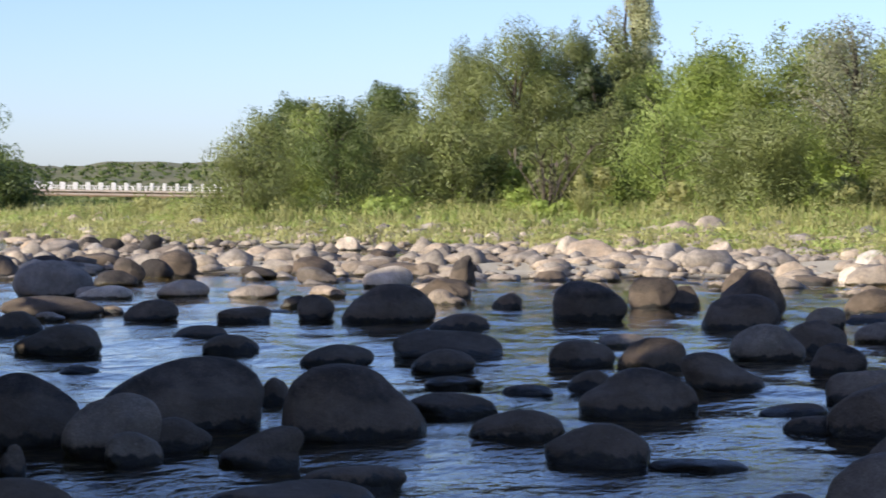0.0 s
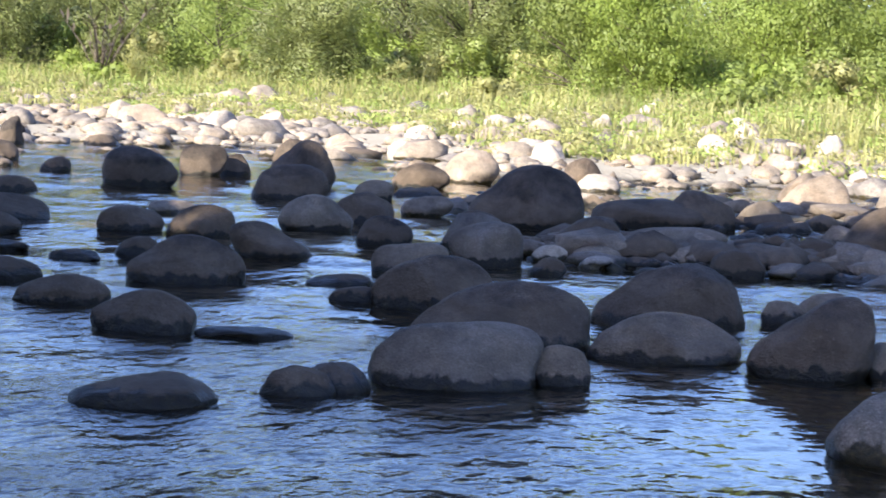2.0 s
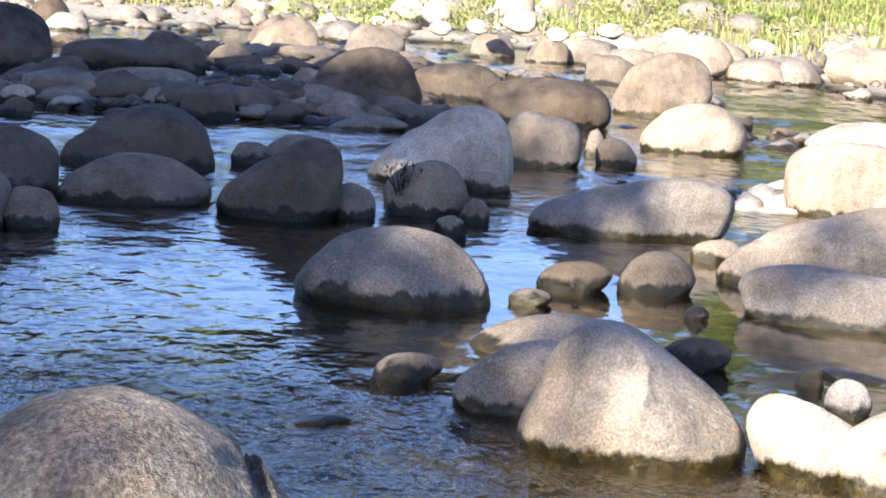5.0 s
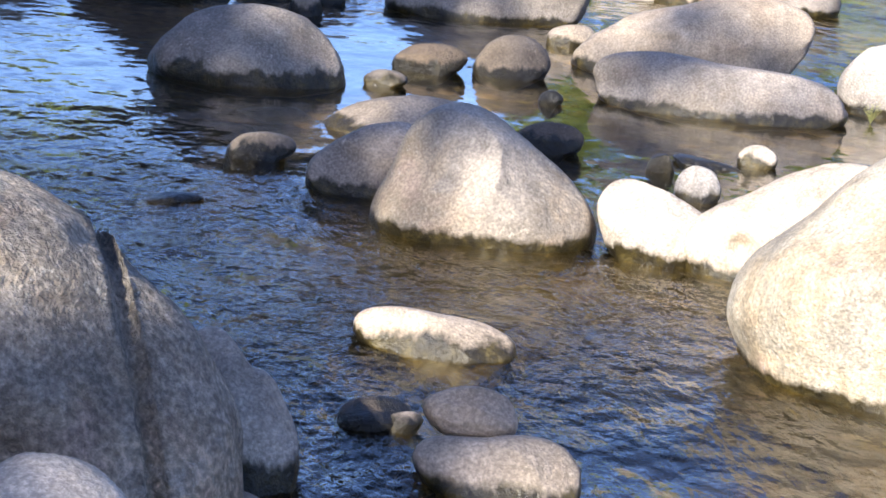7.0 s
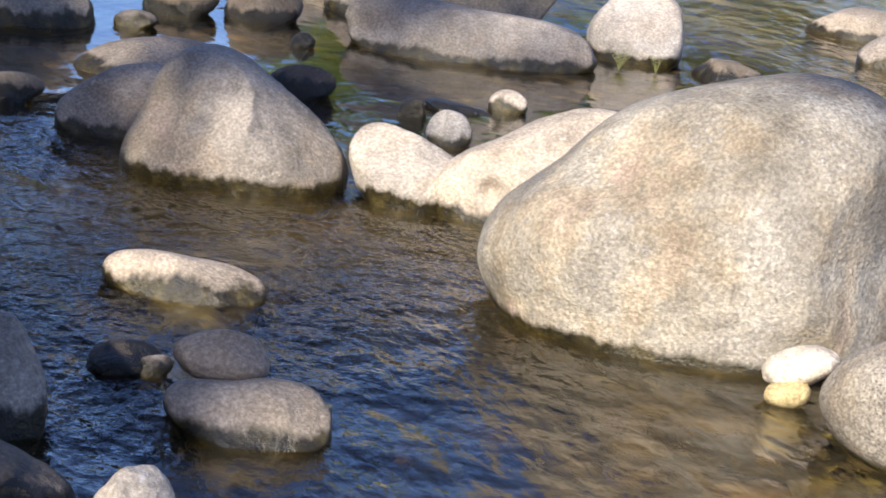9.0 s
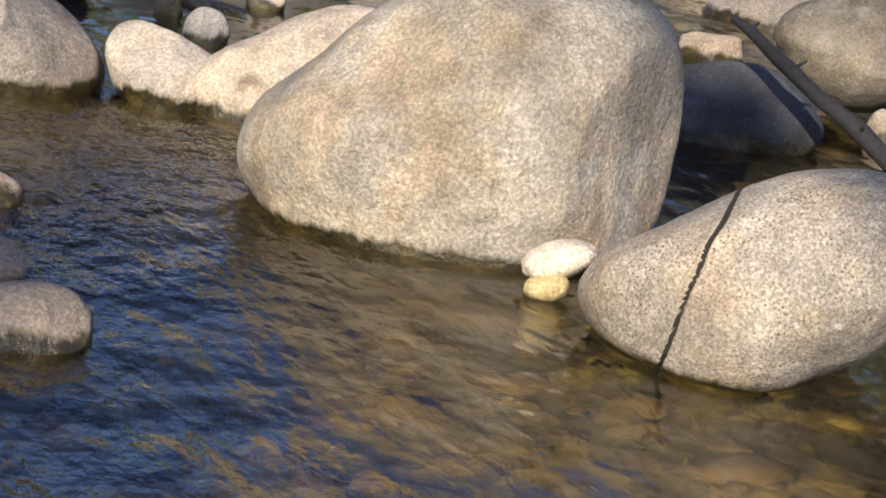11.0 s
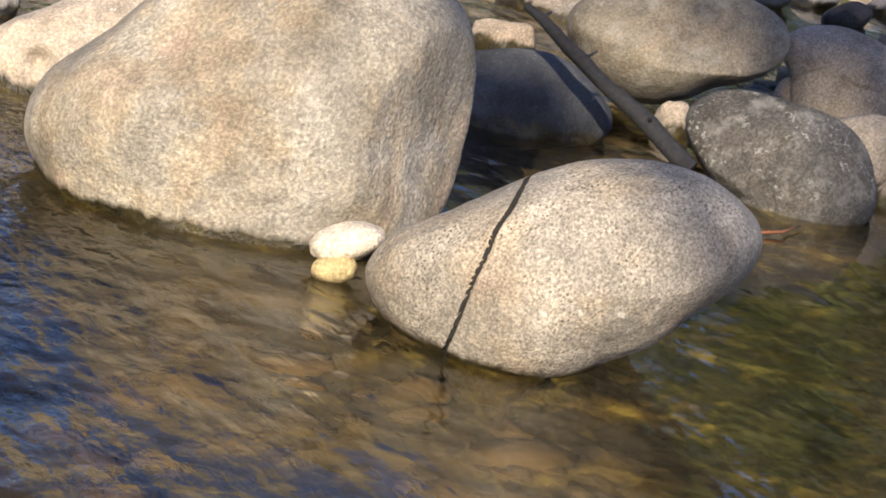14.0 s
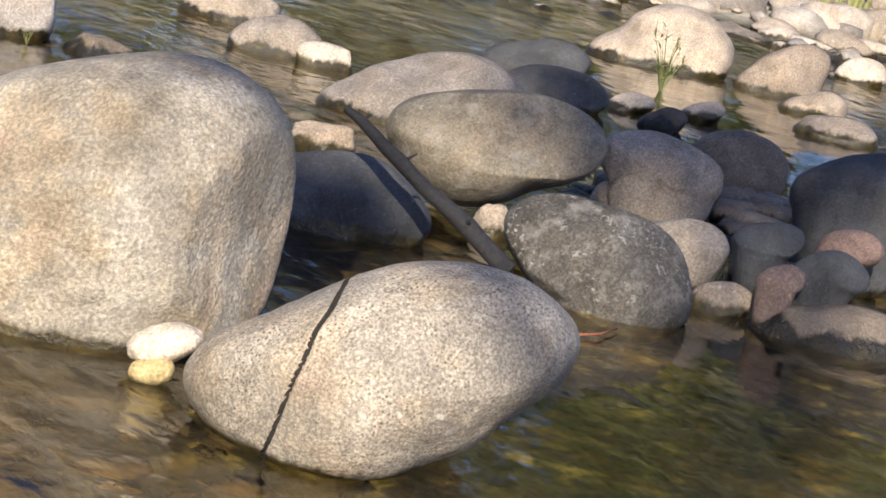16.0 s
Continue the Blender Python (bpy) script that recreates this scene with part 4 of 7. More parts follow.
sculpt(14.41, 20.52, 0.09, 0.77, 0.62, 0.26, 4.3, (0.96, (0.01, -0.03), (0.01, 0.03), (0.03, -0.03), (0.01, 0.01)),
       W, "sun-bleached pale granite boulder in the shallows", level=4)
sculpt(11.08, 15.31, 0.05, 0.70, 0.56, 0.34, 5.9, (0.98, (0.02, -0.01), (0.00, 0.07), (-0.00, -0.02), (-0.02, -0.01)),
       L, "weathered tan granite boulder at the river's edge", level=4)
sculpt(7.93, 12.98, 0.05, 0.17, 0.13, 0.10, 7.3, (0.95, (0.01, -0.01), (0.01, 0.09), (-0.00, -0.01), (-0.04, -0.01)),
       L, "small pale stone with a yellow wet foot", level=4)
sculpt(6.32, 11.89, 0.06, 0.23, 0.18, 0.11, 8.2, (0.97, (-0.01, -0.03), (-0.03, 0.11), (0.01, 0.01), (-0.01, 0.01)),
       D, "dark brown-grey water-worn boulder standing in the river", level=4)
sculpt(6.79, 11.75, 0.07, 0.24, 0.19, 0.18, 8.1, (0.97, (-0.00, -0.03), (-0.03, 0.09), (0.02, -0.02), (-0.00, -0.00)),
       G, "smooth grey boulder with a wet dark foot in the river", level=4)
sculpt(5.78, 11.38, 0.02, 0.13, 0.11, 0.07, 8.8, (0.96, (-0.08, 0.03), (-0.04, 0.09), (0.04, 0.04), (-0.00, -0.00)),
       B, "rounded brown boulder lying in shallow river water", level=4)
sculpt(6.55, 10.86, 0.02, 0.07, 0.06, 0.06, 8.9, (0.94, (-0.02, -0.02), (0.02, 0.08), (0.04, -0.00), (0.02, -0.01)),
       D, "dark brown-grey water-worn boulder standing in the river", level=4)
sculpt(5.79, 9.57, 0.04, 0.17, 0.13, 0.11, 9.9, (0.95, (0.01, 0.04), (0.00, 0.06), (0.01, 0.04), (0.01, -0.00)),
       D, "dark brown-grey water-worn boulder standing in the river", level=4)
sculpt(4.20, 9.47, 0.03, 0.16, 0.12, 0.09, 10.8, (0.96, (-0.01, 0.01), (-0.01, 0.13), (0.02, 0.03), (-0.01, 0.02)),
       G, "smooth grey boulder with a wet dark foot in the river", level=4)
sculpt(5.95, 8.49, 0.05, 0.11, 0.09, 0.11, 10.7, (0.97, (-0.03, -0.05), (0.00, 0.01), (0.01, -0.02), (-0.01, 0.00)),
       W, "sun-bleached pale granite boulder in the shallows", level=4)
sculpt(6.77, 9.19, 0.02, 0.10, 0.08, 0.09, 9.8, (0.97, (0.02, -0.00), (0.02, 0.04), (0.02, 0.01), (-0.00, 0.01)),
       W, "sun-bleached pale granite boulder in the shallows", level=4)
sculpt(3.46, 8.65, -0.01, 0.14, 0.11, 0.04, 12.2, (0.87, (-0.03, 0.02), (-0.04, 0.20), (0.01, 0.01), (-0.02, 0.02)),
       D, "dark brown-grey water-worn boulder standing in the river", level=4)
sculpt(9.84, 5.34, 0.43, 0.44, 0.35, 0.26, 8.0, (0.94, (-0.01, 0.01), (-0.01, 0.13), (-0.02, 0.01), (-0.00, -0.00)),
       SLATE_SHADE, "large boulder coloured blue-grey for shade on cobbles", foot=-0.15, level=4)
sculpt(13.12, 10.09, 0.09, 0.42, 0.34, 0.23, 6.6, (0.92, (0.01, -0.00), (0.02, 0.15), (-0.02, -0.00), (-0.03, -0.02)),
       SLATE_SHADE, "stone coloured blue-grey for shade among river cobbles", level=4)
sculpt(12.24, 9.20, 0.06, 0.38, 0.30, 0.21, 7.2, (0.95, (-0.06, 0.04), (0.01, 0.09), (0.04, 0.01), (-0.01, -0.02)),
       SLATE_SHADE, "stone coloured blue-grey for shade among river cobbles", level=4)
sculpt(15.98, 11.03, 0.12, 0.65, 0.52, 0.41, 5.5, (0.92, (0.07, -0.06), (-0.03, 0.15), (0.01, -0.07), (-0.02, -0.00)),
       W, "pale peaked granite boulder with a plant at its foot", level=4)
sculpt(16.31, 10.02, 0.14, 0.39, 0.31, 0.31, 5.6, (0.92, (0.09, -0.08), (-0.02, 0.22), (-0.00, -0.03), (-0.07, -0.02)),
       B, "rounded brown boulder lying in shallow river water", level=4)
sculpt(15.67, 9.30, 0.05, 0.29, 0.24, 0.16, 6.1, (0.87, (0.14, -0.10), (0.04, 0.18), (-0.01, -0.04), (-0.05, -0.03)),
       L, "weathered tan granite boulder at the river's edge", level=4)
sculpt(13.66, 8.95, 0.04, 0.17, 0.14, 0.11, 6.8, (0.87, (0.03, -0.07), (0.01, 0.19), (-0.02, -0.00), (-0.05, -0.00)),
       L, "weathered tan granite boulder at the river's edge", level=4)
sculpt(13.07, 9.15, 0.03, 0.19, 0.15, 0.11, 7.0, (0.87, (-0.07, 0.01), (-0.01, 0.20), (0.03, 0.00), (-0.03, 0.01)),
       W, "sun-bleached pale granite boulder in the shallows", level=4)
sculpt(12.69, 8.61, 0.05, 0.17, 0.13, 0.12, 7.2, (0.88, (0.05, -0.10), (-0.01, 0.19), (-0.01, -0.01), (-0.02, 0.00)),
       D, "dark brown-grey water-worn boulder standing in the river", level=4)
sculpt(9.28, 5.13, 0.26, 0.16, 0.13, 0.11, 9.3, (0.95, (0.01, -0.01), (-0.00, 0.14), (0.03, 0.00), (-0.01, -0.01)),
       R, "small dull reddish stone among grey river boulders", foot=-0.15, level=4)
sculpt(8.64, 4.83, 0.25, 0.18, 0.14, 0.12, 10.0, (0.94, (-0.03, -0.05), (-0.02, 0.10), (0.03, -0.02), (0.01, -0.00)),
       SLATE_SHADE, "stone coloured blue-grey for shade among river cobbles", foot=-0.15, level=4)
sculpt(8.37, 4.90, 0.22, 0.11, 0.09, 0.08, 10.4, (0.90, (0.00, -0.04), (0.01, 0.13), (-0.00, -0.02), (-0.02, -0.01)),
       R, "small dull reddish stone among grey river boulders", foot=-0.15, level=4)
sculpt(18.84, 10.74, 0.09, 0.25, 0.20, 0.17, 5.0, (0.93, (0.05, -0.04), (0.02, 0.07), (0.01, -0.04), (-0.02, -0.01)),
       W, "sun-bleached pale granite boulder in the shallows", level=4)
sculpt(2.95, 5.70, 0.01, 0.11, 0.09, 0.07, 17.2, (0.99, (-0.01, 0.01), (-0.03, 0.10), (-0.00, 0.04), (-0.02, 0.00)),
       D, "dark wet stone awash in the current")
sculpt(3.01, 5.62, 0.02, 0.06, 0.04, 0.04, 17.3, (0.94, (-0.01, -0.01), (-0.03, 0.10), (-0.02, 0.03), (-0.02, 0.00)),
       L, "small pale stone wedged between wet stones")
sculpt(2.19, 4.87, 0.00, 0.22, 0.18, 0.14, 20.5, (0.93, (-0.03, -0.02), (-0.01, -0.09), (0.05, 0.01), (0.01, -0.01)),
       G, "low grey boulder near the bank with a wet foot")
sculpt(-17.07, 102.36, 0.22, 0.68, 0.55, 0.40, 1.0, (0.99, (0.06, -0.03), (-0.02, 0.05), (-0.06, -0.05), (-0.06, 0.00)),
       S, "soft grey block of granite at the grass edge", level=4, rough=0.06)
sculpt(-16.38, 95.12, 0.11, 0.50, 0.40, 0.23, 1.1, (0.94, (0.03, -0.10), (-0.06, 0.07), (0.01, -0.05), (0.00, 0.03)),
       K, "rounded stone coloured near-black for shade among sunlit boulders", level=4, rough=0.06)
sculpt(-12.33, 73.88, 0.22, 0.72, 0.57, 0.35, 1.4, (0.99, (0.06, -0.08), (-0.04, 0.00), (-0.04, -0.05), (-0.05, -0.01)),
       L, "low tan stone at the edge of blue water", level=4, rough=0.06)
sculpt(-14.11, 78.62, 0.15, 0.40, 0.32, 0.31, 1.3, (0.92, (-0.04, -0.08), (-0.02, -0.03), (0.02, -0.06), (0.03, -0.02)),
       C, "cream rounded stone on the gravel bar", level=4, rough=0.06)
sculpt(-13.09, 69.91, 0.12, 0.38, 0.30, 0.30, 1.5, (0.99, (0.02, -0.08), (-0.01, 0.06), (-0.02, -0.04), (-0.03, -0.02)),
       L, "sunlit tan boulder on the gravel bar", level=4, rough=0.06)
sculpt(-13.15, 85.24, 0.13, 0.49, 0.39, 0.32, 1.2, (0.95, (0.06, -0.02), (0.00, 0.02), (-0.01, -0.04), (0.00, -0.01)),
       K, "water-worn boulder coloured dark for shade among paler stones", level=4, rough=0.06)
sculpt(-11.32, 74.30, 0.15, 0.35, 0.28, 0.32, 1.4, (0.94, (0.08, -0.06), (0.03, 0.10), (-0.02, -0.03), (-0.01, -0.01)),
       W, "white sunlit block of stone on the gravel bar", level=4, rough=0.06)
sculpt(-11.69, 81.04, 0.15, 0.49, 0.39, 0.34, 1.3, (0.97, (-0.01, -0.01), (-0.02, 0.05), (0.01, -0.01), (-0.02, 0.02)),
       K, "rounded stone coloured near-black for shade among sunlit boulders", level=4, rough=0.06)
sculpt(-12.77, 95.10, 0.20, 0.52, 0.42, 0.33, 1.1, (0.98, (0.02, -0.02), (0.02, 0.07), (0.02, -0.01), (-0.04, -0.01)),
       G, "grey angular boulder on the stony bar", level=4, rough=0.06)
sculpt(-10.40, 81.76, 0.23, 0.43, 0.34, 0.38, 1.2, (0.96, (0.07, -0.07), (-0.01, 0.12), (-0.02, -0.03), (-0.04, 0.01)),
       K, "water-worn boulder coloured dark for shade among paler stones", level=4, rough=0.06)
sculpt(-10.66, 77.91, 0.09, 0.43, 0.34, 0.29, 1.4, (0.93, (0.06, -0.07), (0.01, 0.13), (-0.01, -0.03), (-0.01, -0.01)),
       B, "brown boulder between dark and pale stones", level=4, rough=0.06)
sculpt(-17.17, 127.73, 0.15, 0.47, 0.37, 0.31, 0.8, (0.94, (0.07, -0.09), (0.00, 0.14), (-0.04, -0.04), (-0.03, -0.02)),
       W, "white sunlit block of stone on the gravel bar", level=4, rough=0.06)
sculpt(-9.98, 91.94, 0.12, 0.51, 0.40, 0.26, 1.2, (0.97, (0.04, -0.10), (-0.05, -0.00), (-0.02, -0.06), (0.00, 0.00)),
       K, "rounded stone coloured near-black for shade among sunlit boulders", level=4, rough=0.06)
sculpt(-8.47, 86.06, 0.10, 0.39, 0.31, 0.23, 1.3, (0.95, (0.00, -0.01), (-0.02, 0.10), (-0.01, -0.05), (0.01, -0.03)),
       K, "water-worn boulder coloured dark for shade among paler stones", level=4, rough=0.06)
sculpt(-6.86, 69.26, 0.16, 0.32, 0.26, 0.28, 1.5, (0.97, (0.08, -0.09), (-0.01, 0.04), (-0.03, -0.05), (-0.02, -0.02)),
       L, "low tan stone at the edge of blue water", level=4, rough=0.06)
sculpt(-10.39, 59.84, 0.15, 0.54, 0.43, 0.29, 1.7, (0.99, (0.01, -0.06), (-0.04, 0.05), (-0.00, -0.02), (-0.03, 0.02)),
       K, "rounded stone coloured near-black for shade among sunlit boulders", level=4, rough=0.06)
sculpt(-10.71, 56.01, 0.20, 0.35, 0.28, 0.33, 1.8, (0.99, (-0.05, -0.08), (0.02, 0.03), (0.04, -0.08), (-0.02, -0.01)),
       K, "water-worn boulder coloured dark for shade among paler stones", level=4, rough=0.06)
sculpt(-6.84, 54.62, 0.17, 0.47, 0.37, 0.32, 1.9, (0.97, (-0.06, -0.06), (-0.02, 0.01), (0.03, -0.05), (-0.01, -0.01)),
       K, "rounded stone coloured near-black for shade among sunlit boulders", level=4, rough=0.06)
sculpt(-7.25, 50.94, 0.10, 0.50, 0.40, 0.23, 2.1, (0.98, (-0.04, -0.02), (0.00, 0.03), (0.06, -0.07), (-0.02, -0.01)),
       K, "water-worn boulder coloured dark for shade among paler stones", level=4, rough=0.06)
sculpt(-6.66, 44.93, 0.06, 0.58, 0.47, 0.15, 2.4, (0.91, (-0.16, -0.11), (-0.03, -0.13), (0.09, -0.06), (-0.01, 0.01)),
       L, "sunlit tan boulder on the gravel bar", level=4, rough=0.06)
sculpt(-5.56, 38.73, 0.03, 0.21, 0.17, 0.10, 2.9, (0.96, (-0.07, -0.01), (-0.02, -0.03), (0.02, -0.03), (-0.02, -0.02)),
       G, "flat grey slab of stone lying on the gravel bar", level=4, rough=0.06)
sculpt(-6.26, 36.68, 0.04, 0.25, 0.20, 0.10, 3.0, (0.91, (-0.08, -0.02), (-0.00, -0.09), (0.04, -0.01), (0.01, -0.01)),
       L, "low tan stone at the edge of blue water", level=4, rough=0.06)
sculpt(-4.38, 55.00, 0.10, 0.47, 0.38, 0.19, 2.0, (0.96, (-0.12, -0.01), (-0.01, -0.09), (0.08, -0.02), (-0.05, -0.02)),
       K, "rounded stone coloured near-black for shade among sunlit boulders", level=4, rough=0.06)
sculpt(-5.42, 69.50, 0.17, 0.66, 0.52, 0.31, 1.5, (0.91, (-0.07, -0.13), (-0.02, -0.09), (0.03, -0.07), (-0.00, 0.02)),
       L, "sunlit tan boulder on the gravel bar", level=4, rough=0.06)
sculpt(-7.66, 88.82, 0.08, 0.33, 0.26, 0.20, 1.2, (0.95, (-0.07, -0.02), (-0.02, 0.07), (0.04, -0.04), (0.02, -0.01)),
       K, "water-worn boulder coloured dark for shade among paler stones", level=4, rough=0.06)
sculpt(-3.27, 59.97, 0.10, 0.70, 0.56, 0.24, 1.8, (0.93, (-0.07, -0.06), (-0.00, -0.07), (0.06, -0.01), (-0.00, -0.02)),
       G, "grey angular boulder on the stony bar", level=4, rough=0.06)
sculpt(-2.83, 51.93, 0.14, 0.54, 0.43, 0.27, 2.1, (0.87, (-0.07, -0.11), (-0.02, -0.18), (0.01, -0.03), (-0.04, -0.01)),
       G, "flat grey slab of stone lying on the gravel bar", level=4, rough=0.06)
sculpt(-1.95, 58.24, 0.14, 0.68, 0.54, 0.24, 1.8, (0.98, (-0.07, -0.01), (-0.01, 0.16), (-0.01, 0.08), (-0.07, 0.01)),
       G, "grey angular boulder on the stony bar", level=4, rough=0.06)
sculpt(-2.26, 45.02, 0.07, 0.39, 0.31, 0.16, 2.5, (0.97, (-0.06, -0.08), (-0.04, -0.04), (0.05, -0.03), (-0.01, 0.01)),
       L, "low tan stone at the edge of blue water", level=4, rough=0.06)
sculpt(-2.80, 70.60, 0.04, 0.48, 0.38, 0.17, 1.6, (0.94, (-0.06, 0.02), (0.01, 0.06), (0.05, -0.01), (0.01, -0.03)),
       L, "sunlit tan boulder on the gravel bar", level=4, rough=0.06)
sculpt(-3.64, 89.04, 0.10, 0.60, 0.48, 0.28, 1.2, (0.99, (0.01, -0.09), (-0.05, -0.04), (-0.00, -0.06), (-0.01, -0.01)),
       W, "white sunlit block of stone on the gravel bar", level=4, rough=0.06)
sculpt(-2.60, 91.92, 0.13, 0.47, 0.38, 0.27, 1.2, (0.93, (-0.07, -0.13), (-0.07, -0.06), (0.03, -0.09), (0.02, -0.01)),
       S, "soft grey block of granite at the grass edge", level=4, rough=0.06)
sculpt(-0.28, 70.04, 0.17, 0.56, 0.45, 0.40, 1.5, (0.90, (0.02, -0.12), (-0.03, 0.04), (-0.03, -0.09), (0.01, -0.01)),
       S, "soft grey block of granite at the grass edge", level=4, rough=0.06)
sculpt(0.52, 54.85, 0.19, 0.30, 0.24, 0.28, 1.9, (0.97, (-0.02, -0.01), (0.02, -0.03), (0.03, 0.02), (-0.02, 0.01)),
       K, "rounded stone coloured near-black for shade among sunlit boulders", level=4, rough=0.06)
sculpt(-0.33, 55.71, 0.08, 0.41, 0.33, 0.27, 2.0, (0.84, (-0.27, -0.19), (-0.04, -0.18), (0.09, -0.08), (-0.03, 0.00)),
       G, "flat grey slab of stone lying on the gravel bar", level=4, rough=0.06)
sculpt(0.10, 47.59, 0.01, 0.67, 0.54, 0.18, 2.4, (0.95, (-0.06, 0.03), (0.03, -0.08), (0.02, 0.02), (-0.02, 0.00)),
       L, "low tan stone at the edge of blue water", level=4, rough=0.06)
sculpt(0.09, 41.83, 0.07, 0.39, 0.31, 0.23, 2.6, (0.88, (-0.15, -0.11), (0.01, -0.13), (0.07, -0.03), (-0.01, 0.01)),
       B, "brown boulder between dark and pale stones", level=4, rough=0.06)
sculpt(-2.69, 40.88, 0.05, 0.24, 0.19, 0.17, 2.7, (0.91, (0.02, -0.04), (-0.03, 0.15), (-0.01, -0.02), (-0.06, 0.02)),
       K, "water-worn boulder coloured dark for shade among paler stones", level=4, rough=0.06)
sculpt(-3.83, 77.82, 0.11, 0.31, 0.24, 0.21, 1.4, (0.93, (-0.01, -0.08), (-0.02, 0.06), (-0.01, -0.03), (0.00, -0.02)),
       L, "sunlit tan boulder on the gravel bar", level=4, rough=0.06)
sculpt(-5.13, 91.75, 0.10, 0.26, 0.21, 0.19, 1.2, (0.91, (0.01, 0.07), (-0.03, -0.00), (0.00, -0.03), (0.06, -0.04)),
       W, "white sunlit block of stone on the gravel bar", level=4, rough=0.06)
sculpt(18.53, 41.42, 0.53, 0.31, 0.24, 0.21, 1.5, (0.97, (-0.01, 0.00), (-0.02, -0.03), (0.03, 0.02), (0.02, -0.01)),
       COBBLE, "white sun-bleached boulder among weeds on the bank", level=4, n=3.2, rough=0.13, foot=None)
sculpt(40.63, 85.47, 0.59, 0.33, 0.25, 0.22, 0.8, (0.98, (-0.02, 0.00), (-0.00, -0.02), (-0.02, 0.00), (0.00, 0.02)),
       COBBLE, "bleached white block of stone at the weeds' edge", level=4, n=3.2, rough=0.13, foot=None)
sculpt(20.49, 42.88, 0.51, 0.21, 0.16, 0.14, 1.5, (0.96, (-0.02, 0.01), (-0.02, -0.06), (0.02, 0.02), (0.01, -0.01)),
       COBBLE, "white sun-bleached boulder among weeds on the bank", level=4, n=3.2, rough=0.13, foot=None)
sculpt(18.90, 38.42, 0.56, 0.33, 0.25, 0.22, 1.7, (0.98, (-0.01, 0.00), (0.00, -0.04), (-0.02, 0.00), (0.00, 0.02)),
       COBBLE, "bleached white block of stone at the weeds' edge", level=4, n=3.2, rough=0.13, foot=None)
sculpt(29.73, 53.85, 0.56, 0.28, 0.22, 0.18, 1.2, (0.97, (-0.01, 0.01), (-0.02, -0.01), (0.02, 0.01), (0.01, -0.01)),
       COBBLE, "white sun-bleached boulder among weeds on the bank", level=4, n=3.2, rough=0.13, foot=None)
sculpt(31.67, 55.44, 0.60, 0.35, 0.26, 0.23, 1.2, (0.98, (-0.00, -0.01), (0.01, -0.02), (-0.04, 0.00), (0.01, 0.02)),
       COBBLE, "bleached white block of stone at the weeds' edge", level=4, n=3.2, rough=0.13, foot=None)
sculpt(19.72, 34.06, 0.58, 0.24, 0.18, 0.16, 2.0, (0.98, (-0.00, 0.00), (-0.02, 0.01), (0.02, 0.01), (0.01, -0.01)),
       COBBLE, "white sun-bleached boulder among weeds on the bank", level=4, n=3.2, rough=0.13, foot=None)
sculpt(19.31, 35.64, 0.57, 0.24, 0.18, 0.14, 2.0, (0.97, (-0.01, 0.00), (0.01, 0.01), (-0.03, 0.00), (0.00, 0.02)),
       COBBLE, "bleached white block of stone at the weeds' edge", level=4, n=3.2, rough=0.13, foot=None)
sculpt(17.14, 33.46, 0.56, 0.19, 0.14, 0.12, 2.1, (0.97, (-0.01, -0.00), (-0.02, 0.01), (0.03, 0.02), (0.02, -0.01)),
       COBBLE, "white sun-bleached boulder among weeds on the bank", level=4, n=3.2, rough=0.13, foot=None)
sculpt(15.28, 33.95, 0.56, 0.19, 0.14, 0.12, 2.2, (0.97, (-0.02, 0.00), (0.00, 0.00), (-0.02, 0.01), (0.00, 0.02)),
       COBBLE, "bleached white block of stone at the weeds' edge", level=4, n=3.2, rough=0.13, foot=None)
sculpt(16.75, 35.65, 0.54, 0.20, 0.16, 0.13, 1.9, (0.97, (-0.01, 0.01), (-0.02, -0.01), (0.02, 0.02), (0.02, -0.01)),
       COBBLE, "white sun-bleached boulder among weeds on the bank", level=4, n=3.2, rough=0.13, foot=None)
sculpt(18.31, 42.29, 0.57, 0.33, 0.24, 0.22, 1.6, (0.97, (-0.01, -0.00), (0.01, -0.02), (-0.03, 0.00), (0.01, 0.01)),
       COBBLE, "bleached white block of stone at the weeds' edge", level=4, n=3.2, rough=0.13, foot=None)


# ---- boulders of note ----
sculpt(5.09, 4.25, 0.23, 0.573, 0.41, 0.385, 15.0, (0.890, (0.008, 0.017), (-0.020, 0.237), (-0.028, 0.026), (-0.005, 0.004), (-0.022, -0.014), (-0.009, 0.012)),
       HERO, "egg-shaped speckled granite boulder split by a dark crack", level=7, rough=0.022, neck=0.9, facets=((0.35, -0.9, 0.35, 0.93, 0.5), (-0.5, -0.8, -0.2, 0.92, 0.4)), cracks=((-0.189, 0.235, 0.060, 0.0080, 0.07, 0.022),))
sculpt(5.15, 5.79, 0.32, 0.756, 0.64, 0.573, 12.2, (0.973, (0.098, -0.053), (0.000, 0.104), (-0.056, -0.024), (-0.031, 0.019), (-0.005, -0.019), (0.003, 0.002)),
       BIG, "huge sunlit tan granite boulder standing in clear shallows", level=6, rough=0.020, facets=((0.87, -0.5, 0.0, 0.90, 0.9), (-0.35, -0.9, 0.45, 0.90, 0.7), (0.0, -0.95, -0.3, 0.94, 0.6)))
sculpt(7.74, 5.41, 0.13, 0.421, 0.34, 0.283, 11.2, (0.967, (0.058, 0.065), (-0.007, -0.149), (-0.023, 0.028), (-0.035, -0.001), (0.012, -0.006)),
       SPOT, "dark boulder spotted with pale lichen at the water's edge", level=6, rough=0.02)
